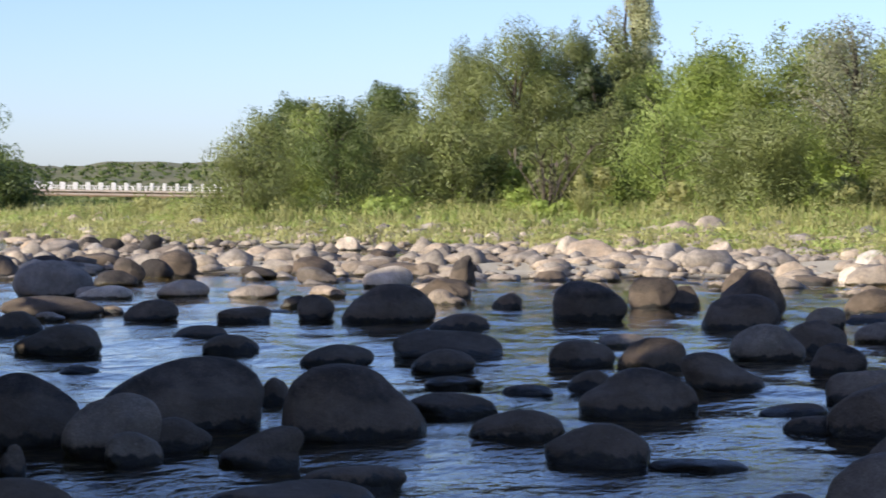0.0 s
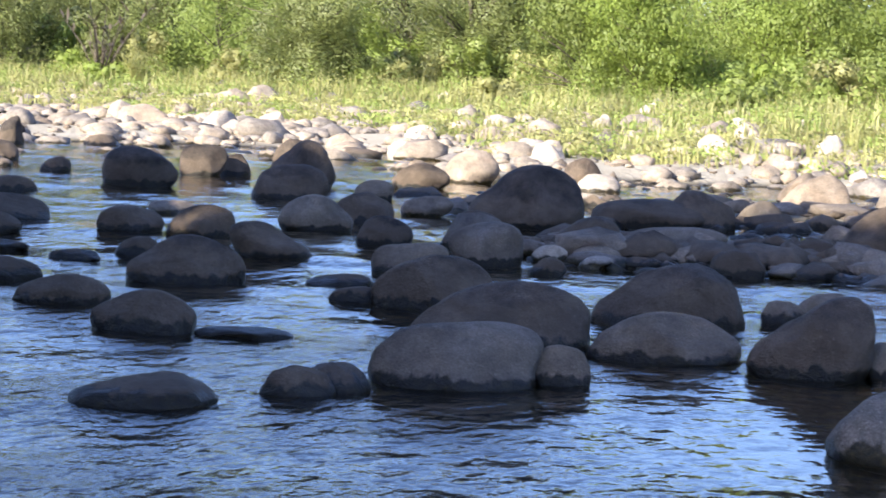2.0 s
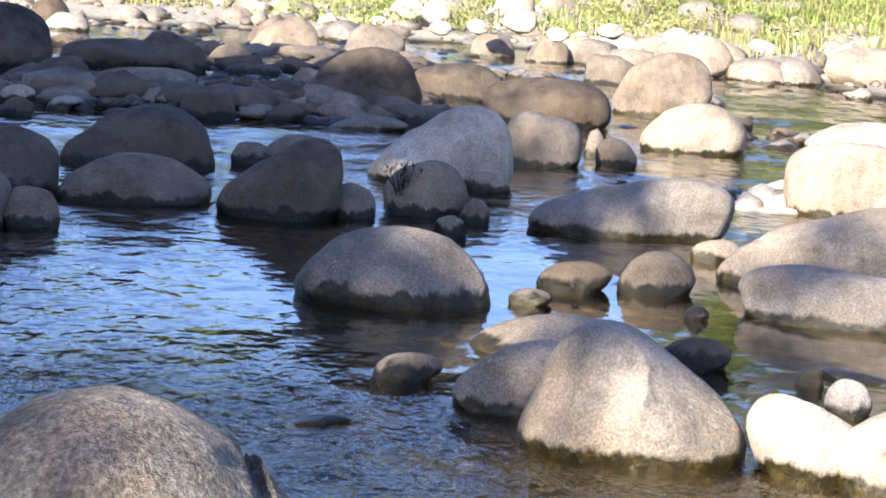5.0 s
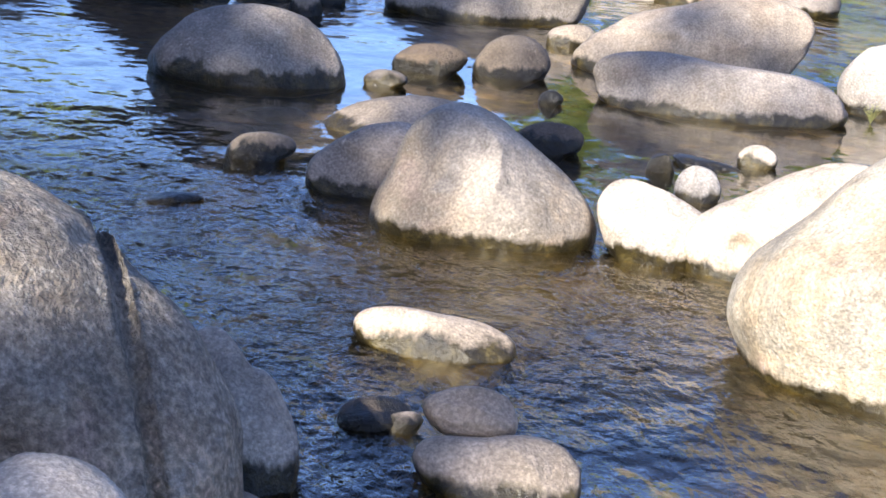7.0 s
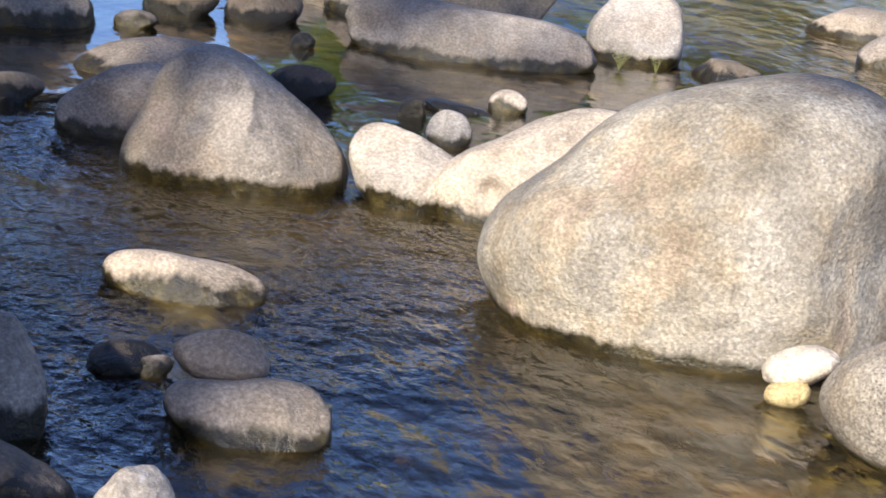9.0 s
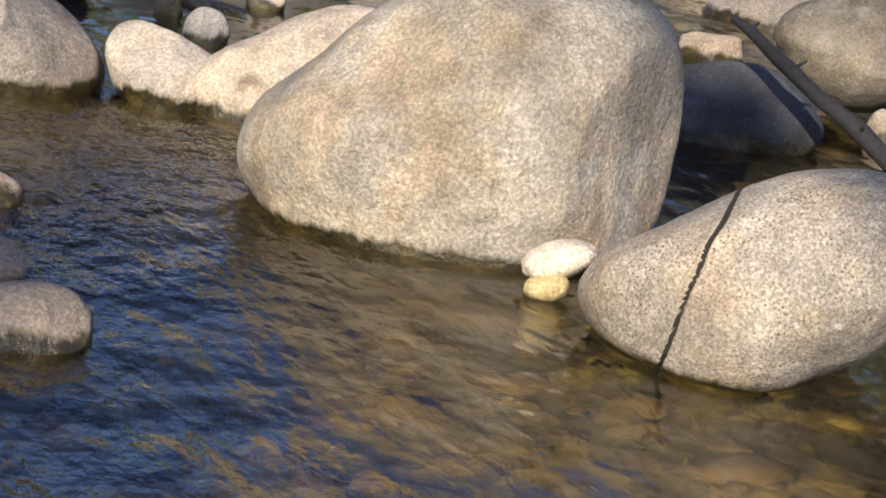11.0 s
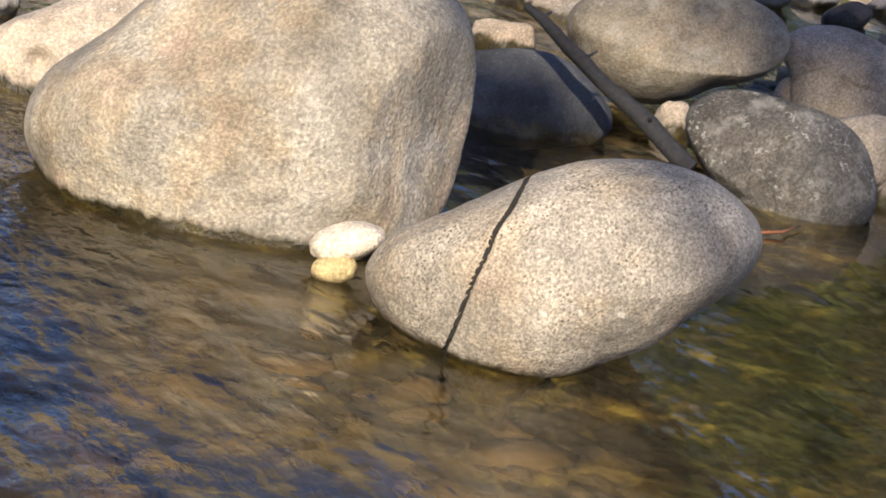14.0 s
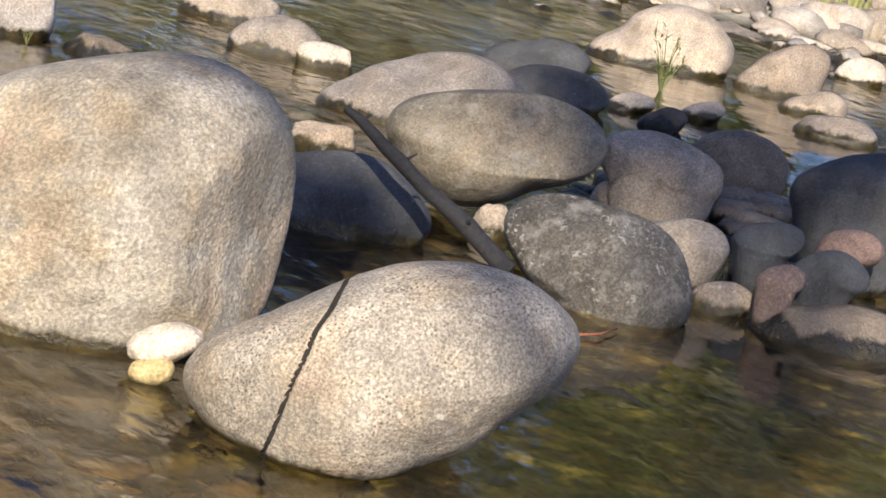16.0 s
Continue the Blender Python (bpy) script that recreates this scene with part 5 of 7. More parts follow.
sculpt(8.46, 6.64, 0.33, 0.532, 0.43, 0.303, 8.8, (0.930, (-0.035, 0.080), (0.008, 0.124), (0.009, 0.064), (0.012, -0.024), (-0.010, -0.004)),
       LENS, "smooth olive-brown lens-shaped boulder lying on smaller stones", level=6, rough=0.02, foot=None)
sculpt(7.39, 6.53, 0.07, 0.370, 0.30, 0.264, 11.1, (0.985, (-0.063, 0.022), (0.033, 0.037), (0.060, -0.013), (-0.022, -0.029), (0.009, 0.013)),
       SLATE_SHADE, "slate-grey boulder in the shadow of a larger one")
sculpt(10.27, 8.66, 0.13, 0.621, 0.50, 0.302, 7.9, (0.926, (0.068, -0.072), (-0.019, 0.177), (-0.004, -0.039), (-0.027, -0.008), (0.022, 0.002)),
       L, "weathered tan granite boulder behind a lens-shaped one")
sculpt(9.62, 6.48, 0.29, 0.331, 0.26, 0.179, 8.4, (0.993, (0.020, -0.014), (-0.002, -0.051), (0.012, -0.004), (-0.019, 0.001), (-0.005, 0.011)),
       L, "rounded grey-brown boulder with a dark crease on cobbles", foot=-0.15, level=6, cracks=((0.10, 2.6, 0.4, 0.010, 0.06, 0.02),))
sculpt(10.93, 6.84, 0.20, 0.293, 0.23, 0.214, 7.9, (0.967, (0.021, 0.022), (-0.003, -0.020), (-0.002, 0.006), (-0.009, -0.014), (-0.010, 0.003)),
       G, "grey boulder among shaded cobbles", foot=-0.15)
sculpt(8.48, 5.48, 0.18, 0.195, 0.16, 0.150, 10.2, (0.987, (0.009, -0.014), (-0.016, 0.033), (0.015, 0.033), (-0.026, -0.033), (-0.003, 0.023)),
       L, "pale granite stone behind a spotted boulder", foot=-0.15)
sculpt(8.36, 5.17, 0.02, 0.149, 0.12, 0.120, 11.4, (0.939, (-0.014, 0.023), (0.013, 0.107), (-0.001, 0.014), (-0.021, -0.002), (-0.008, 0.003)),
       L, "small pale stone at the water's edge")
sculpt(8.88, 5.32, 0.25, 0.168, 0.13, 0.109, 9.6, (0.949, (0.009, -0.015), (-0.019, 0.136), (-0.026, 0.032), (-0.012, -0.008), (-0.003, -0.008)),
       SLATE_SHADE, "small blue-grey rounded stone on cobbles", foot=-0.1)
sculpt(8.55, 4.73, 0.01, 0.360, 0.29, 0.160, 11.5, (0.982, (0.074, -0.064), (-0.008, 0.079), (-0.076, -0.019), (-0.047, 0.010), (0.010, -0.002)),
       G, "low grey boulder with a wet foot at the water's edge")
sculpt(4.58, 8.02, 0.13, 0.461, 0.39, 0.374, 11.5, (0.965, (-0.060, -0.113), (-0.006, -0.084), (0.052, -0.079), (-0.022, 0.026), (-0.012, -0.007), (0.002, -0.002)),
       C, "cone-shaped cream granite boulder with a ragged wet foot", level=6, rough=0.025, facets=((-0.45, -0.85, 0.3, 0.84, 0.7), (0.6, -0.75, 0.25, 0.86, 0.7)))
sculpt(4.43, 8.78, 0.08, 0.297, 0.24, 0.223, 11.1, (0.965, (0.049, -0.048), (-0.019, 0.101), (-0.040, -0.003), (0.006, -0.001), (0.005, -0.015)),
       L, "rounded brown boulder leaning on a cream one")
sculpt(5.26, 10.13, -0.00, 0.407, 0.33, 0.177, 9.9, (0.979, (0.002, -0.030), (0.014, 0.133), (0.009, -0.024), (-0.023, -0.019), (-0.003, 0.005)),
       B, "low brown boulder behind a cream cone")
sculpt(5.07, 7.50, 0.09, 0.240, 0.19, 0.209, 11.9, (0.956, (-0.006, 0.015), (0.015, -0.109), (0.051, 0.058), (-0.005, 0.010), (0.011, -0.004)),
       W, "bleached pale granite boulder in sunlit shallows")
sculpt(5.53, 7.16, 0.17, 0.469, 0.38, 0.300, 11.4, (0.924, (0.064, -0.048), (0.021, 0.197), (-0.017, -0.029), (-0.017, -0.010), (-0.002, -0.014)),
       W, "sun-bleached white granite boulder with a curved chip", level=6, dents=((-0.215, -0.085, 0.040, 0.075),))
sculpt(3.52, 6.42, 0.00, 0.274, 0.16, 0.125, 15.3, (0.944, (0.051, 0.075), (0.028, -0.138), (0.004, 0.052), (-0.029, 0.015), (0.008, -0.005)),
       L, "long pale stone awash in the stream")
sculpt(3.04, 5.12, 0.01, 0.234, 0.18, 0.134, 18.5, (0.995, (0.048, 0.045), (-0.008, -0.024), (-0.020, 0.061), (-0.044, -0.037), (0.011, -0.001)),
       L, "flat wet-footed stone in the current")
sculpt(3.01, 5.25, 0.17, 0.134, 0.11, 0.076, 16.9, (0.983, (0.047, -0.015), (-0.000, -0.021), (-0.030, -0.016), (-0.018, -0.025), (-0.013, 0.007)),
       B, "brown stone resting on a flat wet boulder", rough=0.05, foot=None)
sculpt(1.61, 5.18, 0.30, 0.634, 0.54, 0.559, 17.4, (0.995, (-0.029, -0.028), (-0.002, -0.062), (0.006, -0.062), (-0.007, -0.011), (-0.009, 0.021)),
       ROUGH, "large rough grey boulder with a deep slanting groove", level=6, rough=0.035, facets=((0.55, -0.8, 0.2, 0.90, 0.6),), cracks=((0.34, -0.198, -0.078, 0.030, 0.12, 0.02), (-0.02, -1.45, 0.1, 0.022, 0.05, 0.0)), dents=((0.22, 0.40, 0.035, 0.05), (-0.25, 0.10, 0.16, 0.04), (0.05, -0.15, 0.12, 0.03)))
sculpt(2.38, 5.35, 0.15, 0.160, 0.13, 0.266, 17.5, (0.920, (-0.071, -0.127), (0.032, -0.201), (0.057, 0.037), (-0.069, -0.015), (0.017, -0.025)),
       S, "grey boulder with a wet foot beside a larger one")
sculpt(7.53, 10.66, 0.03, 0.727, 0.40, 0.265, 8.6, (0.990, (-0.027, 0.049), (0.011, -0.020), (0.050, 0.062), (-0.025, 0.009), (0.008, -0.021)),
       L, "long low granite boulder with a mossy wet foot")
sculpt(8.74, 10.67, 0.14, 0.296, 0.24, 0.285, 7.7, (0.995, (0.046, -0.032), (0.002, 0.048), (-0.015, -0.024), (-0.025, -0.015), (-0.008, -0.011)),
       W, "pale upright granite boulder beside a long low one")
sculpt(8.14, 11.88, 0.16, 0.750, 0.45, 0.371, 7.3, (0.925, (0.059, -0.038), (0.014, 0.205), (-0.025, -0.001), (-0.047, 0.002), (-0.001, -0.011)),
       L, "broad pale granite boulder behind a long low one")
sculpt(5.04, 11.63, 0.08, 0.544, 0.43, 0.335, 8.6, (0.992, (0.013, -0.058), (-0.003, -0.002), (-0.002, -0.044), (-0.004, -0.009), (-0.005, -0.001)),
       S, "smooth grey dome-shaped boulder with a wet foot")
sculpt(8.00, 14.31, 0.11, 0.736, 0.44, 0.319, 6.6, (0.950, (0.088, -0.080), (0.026, 0.136), (-0.050, 0.019), (-0.025, -0.008), (-0.013, -0.027)),
       L, "long brown-grey boulder in still green water")
# pale granite here makes up for sunlight the boulder lacks
sculpt(7.85, 17.30, 0.19, 0.603, 0.48, 0.470, 5.4, (0.935, (0.122, -0.118), (0.009, 0.145), (-0.036, -0.050), (-0.042, -0.009), (0.010, -0.010)),
       W, "peaked granite boulder coloured pale for sunlight among dark stones")
sculpt(6.81, 15.24, 0.13, 0.306, 0.24, 0.259, 6.4, (1.004, (0.031, -0.017), (0.002, 0.053), (-0.003, -0.007), (-0.016, -0.030), (0.009, 0.001)),
       G, "dark grey boulder hung with dry debris")
sculpt(5.63, 15.08, 0.19, 0.450, 0.36, 0.372, 6.4, (0.921, (0.117, -0.126), (0.020, 0.176), (-0.057, -0.010), (-0.038, 0.000), (0.005, -0.026)),
       D, "dark slanting boulder with a pale chipped crest")
sculpt(4.81, 15.87, 0.06, 0.573, 0.46, 0.281, 6.7, (0.966, (0.007, -0.046), (-0.008, 0.041), (0.011, -0.051), (-0.005, 0.005), (0.008, 0.007)),
       G, "low grey boulder with a dark wet foot")
sculpt(5.54, 18.25, 0.07, 0.656, 0.53, 0.435, 5.8, (0.955, (0.057, -0.051), (0.005, 0.067), (-0.025, -0.043), (-0.010, -0.004), (0.001, -0.004)),
       D, "dark domed boulder behind low grey one")
sculpt(2.98, 14.48, 0.07, 0.558, 0.45, 0.325, 7.4, (1.022, (0.046, 0.022), (-0.001, 0.044), (-0.035, 0.014), (-0.070, -0.001), (-0.025, -0.011)),
       G, "blocky grey-brown boulder beside a smaller stone")
sculpt(3.68, 14.42, 0.06, 0.195, 0.16, 0.199, 7.4, (0.999, (-0.010, 0.007), (-0.002, 0.010), (0.035, -0.004), (-0.021, -0.009), (0.005, -0.005)),
       G, "small grey stone against a blocky boulder")
sculpt(3.76, 16.67, 0.08, 0.708, 0.57, 0.398, 6.4, (0.975, (0.051, -0.045), (0.006, 0.068), (-0.031, -0.029), (-0.024, -0.006), (-0.002, -0.003)),
       D, "broad dark brown humped boulder")
sculpt(6.93, 29.42, 0.29, 0.777, 0.62, 0.554, 3.2, (0.962, (0.086, -0.073), (-0.005, 0.062), (-0.042, -0.051), (0.001, 0.011), (-0.007, -0.004)),
       D, "big dark rounded boulder in the far river")
sculpt(3.74, 19.26, 0.08, 0.533, 0.43, 0.365, 5.6, (0.979, (0.049, -0.020), (0.020, 0.042), (-0.023, -0.010), (-0.017, -0.013), (0.002, -0.001)),
       D, "dark domed boulder in the current")
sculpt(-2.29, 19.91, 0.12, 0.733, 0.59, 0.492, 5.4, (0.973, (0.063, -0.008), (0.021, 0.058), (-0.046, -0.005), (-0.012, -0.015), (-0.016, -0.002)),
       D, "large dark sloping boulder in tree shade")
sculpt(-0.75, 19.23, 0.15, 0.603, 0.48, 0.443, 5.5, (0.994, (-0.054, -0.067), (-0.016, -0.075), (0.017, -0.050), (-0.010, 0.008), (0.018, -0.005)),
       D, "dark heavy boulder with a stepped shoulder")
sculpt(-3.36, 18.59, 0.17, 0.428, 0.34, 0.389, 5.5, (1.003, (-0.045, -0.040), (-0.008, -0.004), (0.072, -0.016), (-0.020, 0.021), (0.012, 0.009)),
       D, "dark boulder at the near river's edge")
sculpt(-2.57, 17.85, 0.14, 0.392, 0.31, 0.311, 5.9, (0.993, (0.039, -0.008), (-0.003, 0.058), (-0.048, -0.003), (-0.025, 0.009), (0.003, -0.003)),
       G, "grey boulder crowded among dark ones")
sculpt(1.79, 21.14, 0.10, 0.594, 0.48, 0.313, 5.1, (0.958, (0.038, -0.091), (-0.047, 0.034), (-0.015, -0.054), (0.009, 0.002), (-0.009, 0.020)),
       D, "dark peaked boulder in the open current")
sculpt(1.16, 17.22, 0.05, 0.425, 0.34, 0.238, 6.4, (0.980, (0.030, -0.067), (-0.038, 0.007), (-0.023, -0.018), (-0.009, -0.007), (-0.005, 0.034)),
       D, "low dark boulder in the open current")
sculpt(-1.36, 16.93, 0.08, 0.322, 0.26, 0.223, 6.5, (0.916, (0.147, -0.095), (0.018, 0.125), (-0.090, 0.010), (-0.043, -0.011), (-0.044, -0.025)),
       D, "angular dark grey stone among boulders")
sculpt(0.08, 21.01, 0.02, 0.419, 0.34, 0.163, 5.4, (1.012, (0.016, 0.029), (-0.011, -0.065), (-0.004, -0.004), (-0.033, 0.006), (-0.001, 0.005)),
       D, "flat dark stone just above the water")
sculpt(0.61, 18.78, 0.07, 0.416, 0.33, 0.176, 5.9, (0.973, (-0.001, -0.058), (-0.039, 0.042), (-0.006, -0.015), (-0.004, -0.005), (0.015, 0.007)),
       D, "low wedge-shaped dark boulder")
hero(4.90, 4.96, 0.11, 0.12, 0.09, 0.06, 21, COBBLE, "small white cobble wedged between two boulders", 506, n=2.1, rough=0.06)
hero(4.84, 4.93, 0.035, 0.075, 0.055, 0.045, 17, YELLOW, "small yellowish cobble at the waterline", 507, n=2.1, rough=0.05)
hero(1.42, 4.12, 0.33, 0.20, 0.17, 0.19, -1, W, "low pale grey boulder at the near bank", 511, n=2.2, rough=0.05)

# ---- driftwood ----
def driftwood():
    """A long dead pole with a split upper end, a knot and a thin side twig."""
    a, b = Vector((7.00, 6.29, 0.58)), Vector((7.22, 5.46, 0.13))
    pts = [a.lerp(b, k / 12) + Vector((0.006 * math.sin(k * 1.7), 0.004 * math.cos(k * 2.3), 0.006 * math.sin(k * 0.9))) for k in range(13)]
    radii = [0.017, 0.024, 0.026, 0.028, 0.033, 0.030, 0.032, 0.034, 0.036, 0.041, 0.038, 0.040, 0.038]
    vs, fs = tube(pts, radii, 12)
    for p, q, r in ((pts[1], pts[1] + Vector((0.05, 0.0, 0.03)), 0.010), (pts[4], pts[4] + Vector((0.03, -0.05, 0.05)), 0.009), (pts[9], pts[9] + Vector((-0.06, -0.04, 0.05)), 0.012)):
        tv, tf = tube([p, p.lerp(q, 0.6), q], [r, r * 0.8, r * 0.5], 6)
        o = len(vs)
        vs += tv
        fs += [tuple(i + o for i in f) for f in tf]
    return tagged(new("driftwood", mesh("driftwood", vs, fs, DRIFT)), "dark weathered driftwood pole lying across the boulders", "driftwood")


driftwood()


def twig(points, r, mat, label):
    vs, fs = tube([Vector(p) for p in points], [r] * (len(points) - 1) + [r * 0.4], 6)
    return tagged(new("twig", mesh("twig", vs, fs, mat)), label, "twig")


twig(((7.05, 5.00, 0.012), (7.22, 4.96, 0.02), (7.42, 5.02, 0.014)), 0.006, RUST, "thin reddish twig floating on the water")
twig(((4.12, 3.17, 0.012), (4.17, 3.12, 0.02), (4.24, 3.09, 0.012)), 0.005, RUST, "small red-brown twig floating on the water")
twig(((4.13, 3.10, 0.012), (4.18, 3.13, 0.03), (4.22, 3.15, 0.03)), 0.004, RUST, "small red-brown twig floating on the water")


# ---- gravel bar ----
def pebbles(name, count, seed, place, lo, hi, mat, label):
    """Loose stones, joined: low rounded lumps."""
    rng = random.Random(seed)
    vs, fs = [], []
    made = 0
    while made < count:
        x, y = place(rng)
        z = height(x, y)
        r = lo + (hi - lo) * rng.random() ** 3
        if any((x - sx) ** 2 + (y - sy) ** 2 < (sr * 0.6) ** 2 for sx, sy, sr in STONES if abs(x - sx) < 1 and abs(y - sy) < 1):
            made += 1
            continue
        sc = np.array((r * rng.uniform(0.8, 1.5), r * rng.uniform(0.7, 1.1), r * rng.uniform(0.32, 0.75)))
        off = Vector((made * 1.37, made * 0.71, 5))
        u, faces = sphere(2 if r > 0.22 and math.hypot(x, y) < 60 or math.hypot(x, y) < 12 else 1)
        k = np.array([1 + 0.55 * noise.noise(Vector(q) * 1.3 + off) for q in u])
        for _ in range(4):
            d = np.array((rng.gauss(0, 1), rng.gauss(0, 1), rng.gauss(0.3, 0.8)))
            d /= np.linalg.norm(d)
            k = np.minimum(k, rng.uniform(0.62, 0.9) / np.maximum(u @ d, 0.3))
        w = rng.uniform(0, 6.28)
        p = u * k[:, None] * sc
        p = np.stack([p[:, 0] * math.cos(w) - p[:, 1] * math.sin(w), p[:, 0] * math.sin(w) + p[:, 1] * math.cos(w), p[:, 2]], 1) + (x, y, z + sc[2] * 0.3)
        base = len(vs)
        vs.extend(p.tolist())
        fs.extend(tuple(i + base for i in f) for f in faces)
        made += 1
    return tagged(new(name, mesh(name, vs, fs, mat)), label, "stones", kind="stuff")


def polar(rng, a0, a1, d0, d1):
    a, d = radians(rng.uniform(a0, a1)), math.sqrt(rng.uniform(d0 * d0, d1 * d1))
    return d * math.sin(a), d * math.cos(a)


def on_bar(rng, lo, hi, a0=-14, a1=66, d0=20, d1=125):
    while True:
        x, y = polar(rng, a0, a1, d0, d1)
        if lo < inland(x, y) < hi:
            return x, y


pebbles("gravel", 7500, 11, lambda r: on_bar(r, -7, 15), 0.08, 0.36, BEACH, "tan cobbles spread over the gravel bar")
pebbles("gravel", 1300, 12, lambda r: on_bar(r, 1, 17), 0.10, 0.45, W, "sun-bleached white stones along the gravel bar")
pebbles("gravel", 2600, 13, lambda r: polar(r, 14, 52, 4.5, 16), 0.03, 0.15, ALGAE, "brown algae-coated cobbles on the river bed")
def on_shoal(r):
    cx, cy, rad, _ = r.choice(SHOALS)
    return cx + r.gauss(0, rad * 0.55), cy + r.gauss(0, rad * 0.55)


pebbles("bar_stones", 260, 15, lambda r: on_bar(r, -5, 16), 0.22, 0.75, BEACH, "sun-bleached boulders half buried along the gravel bar")
pebbles("cobbles", 600, 18, lambda r: (10.3 + r.gauss(0, 1.5), 6.3 + r.gauss(0, 1.1)), 0.04, 0.16, G, "grey cobbles packed between the boulders")
pebbles("cobbles", 900, 19, lambda r: polar(r, 40, 66, 17, 27), 0.08, 0.34, W, "pale cobbles in the far shallows")
pebbles("cobbles", 1200, 20, lambda r: (11.5 + r.gauss(0, 4.5), 31 + r.gauss(0, 5)), 0.08, 0.30, D, "dark cobbles packed between far boulders")
pebbles("cobbles", 2600, 14, on_shoal, 0.05, 0.20, G, "grey cobbles filling the shoals between boulders")


def in_river(r, a0, a1, d0, d1):
    while True:
        x, y = polar(r, a0, a1, d0, d1)
        if inland(x, y) < -1 and not any(math.hypot(x - sx, y - sy) < sr + 0.12 for sx, sy, sr in STONES):
            return x, y


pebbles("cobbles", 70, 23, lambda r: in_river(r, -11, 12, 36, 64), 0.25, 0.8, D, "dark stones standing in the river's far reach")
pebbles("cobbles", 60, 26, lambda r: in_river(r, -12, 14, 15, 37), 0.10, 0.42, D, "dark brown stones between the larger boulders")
pebbles("cobbles", 50, 27, lambda r: in_river(r, -12, 14, 15, 37), 0.10, 0.42, G, "grey stones between the larger boulders")
pebbles("cobbles", 260, 28, lambda r: in_river(r, 7, 26, 19, 42), 0.12, 0.45, D, "dark stones crowded between larger boulders")
pebbles("cobbles", 150, 29, lambda r: in_river(r, 8, 27, 20, 40), 0.12, 0.45, B, "brown stones crowded between larger boulders")
pebbles("cobbles", 60, 24, lambda r: in_river(r, 10, 30, 22, 42), 0.2, 0.55, G, "grey stones packed between far boulders")
pebbles("cobbles", 90, 25, lambda r: in_river(r, 44, 66, 18.5, 26), 0.2, 0.6, W, "pale granite stones in the far shallows")
pebbles("cobbles", 330, 31, lambda r: (10.9 + r.gauss(0, 1.2), 16.3 + r.gauss(0, 1.2)), 0.06, 0.28, COBBLE, "white cobbles heaped on a sunlit bar")
pebbles("cobbles", 420, 33, lambda r: (8.9 + r.gauss(0, 2.0), 24.0 + r.gauss(0, 2.2)), 0.10, 0.38, D, "dark stones crowded on a low bar")
pebbles("cobbles", 260, 34, lambda r: (8.9 + r.gauss(0, 2.1), 24.5 + r.gauss(0, 2.4)), 0.08, 0.34, B, "brown stones crowded on a low bar")
pebbles("cobbles", 200, 35, lambda r: (6.2 + r.gauss(0, 1.1), 26.5 + r.gauss(0, 2.0)), 0.08, 0.32, G, "grey stones crowded on a low bar")
pebbles("cobbles", 170, 36, lambda r: (5.2 + r.gauss(0, 1.0), 32.0 + r.gauss(0, 2.2)), 0.10, 0.34, B, "brown stones packed with debris between dark boulders")
pebbles("cobbles", 70, 32, lambda r: (6.6 + r.gauss(0, 0.55), 14.75 + r.gauss(0, 0.45)), 0.06, 0.20, D, "dark stones jammed with debris between boulders")
pebbles("cobbles", 1100, 17, lambda r: polar(r, -11, 9, 48, 80), 0.18, 0.55, BEACH, "flat tan stones on the far shoal")
rng = random.Random(21)
for k in range(45):
    x, y = on_bar(rng, -5, 16)
    s = rng.uniform(0.5, 1.4)
    boulder(x, y, s, s * 0.8, s * rng.uniform(0.3, 0.55), rng.choice((L, BEACH, W, B)), rng.uniform(-0.3, 0.3), 2.2, max(0.0, height(x, y)),
            "sun-bleached boulder half buried in the gravel bar", 3)


# ---- plants ----
def leaf_cloud(rng, lobes, count, size, droop=0.0):
    """Small leaves on the shells of many lobes (x, y, z, rx, ry, rz): quads of two triangles, each its own island."""
    n = count
    nr = np.random.RandomState(rng.randrange(1 << 30))
    lob = np.array(lobes)
    vol = (lob[:, 3] * lob[:, 4] * lob[:, 5]) ** (2 / 3)
    pick = nr.choice(len(lob), n, p=vol / vol.sum())
    d = nr.normal(size=(n, 3))
    d /= np.linalg.norm(d, axis=1)[:, None]
    r = 1 - 0.45 * nr.rand(n) ** 1.6
    c = lob[pick, :3] + d * r[:, None] * lob[pick, 3:]
    c[:, 2] -= droop * nr.rand(n) ** 2
    nrm = d * 1.3 + nr.normal(size=(n, 3)) * 0.4 + (0, 0, 0.15)
    nrm /= np.linalg.norm(nrm, axis=1)[:, None]
    up = nr.normal(size=(n, 3))
    if droop:
        up = up * 0.4 + (0, 0, -1)
    t = np.cross(nrm, up)
    t /= np.linalg.norm(t, axis=1)[:, None] + 1e-9
    s = np.cross(nrm, t)
    L1 = (size * nr.uniform(0.6, 1.4, n))[:, None]
    L2 = L1 * (0.42 if droop else 0.62)
    v = np.stack([c + s * L1, c - s * L1 * 0.7 - t * L2, c - s * L1 * 0.7 + t * L2], 1).reshape(-1, 3)
    f = np.arange(3 * n).reshape(-1, 3)
    soft = d + nrm * 0.2 + (0, 0, 0.15)
    soft /= np.linalg.norm(soft, axis=1)[:, None]
    SHADE[0] = np.repeat(soft, 3, axis=0)
    return v, f


SHADE = [None]


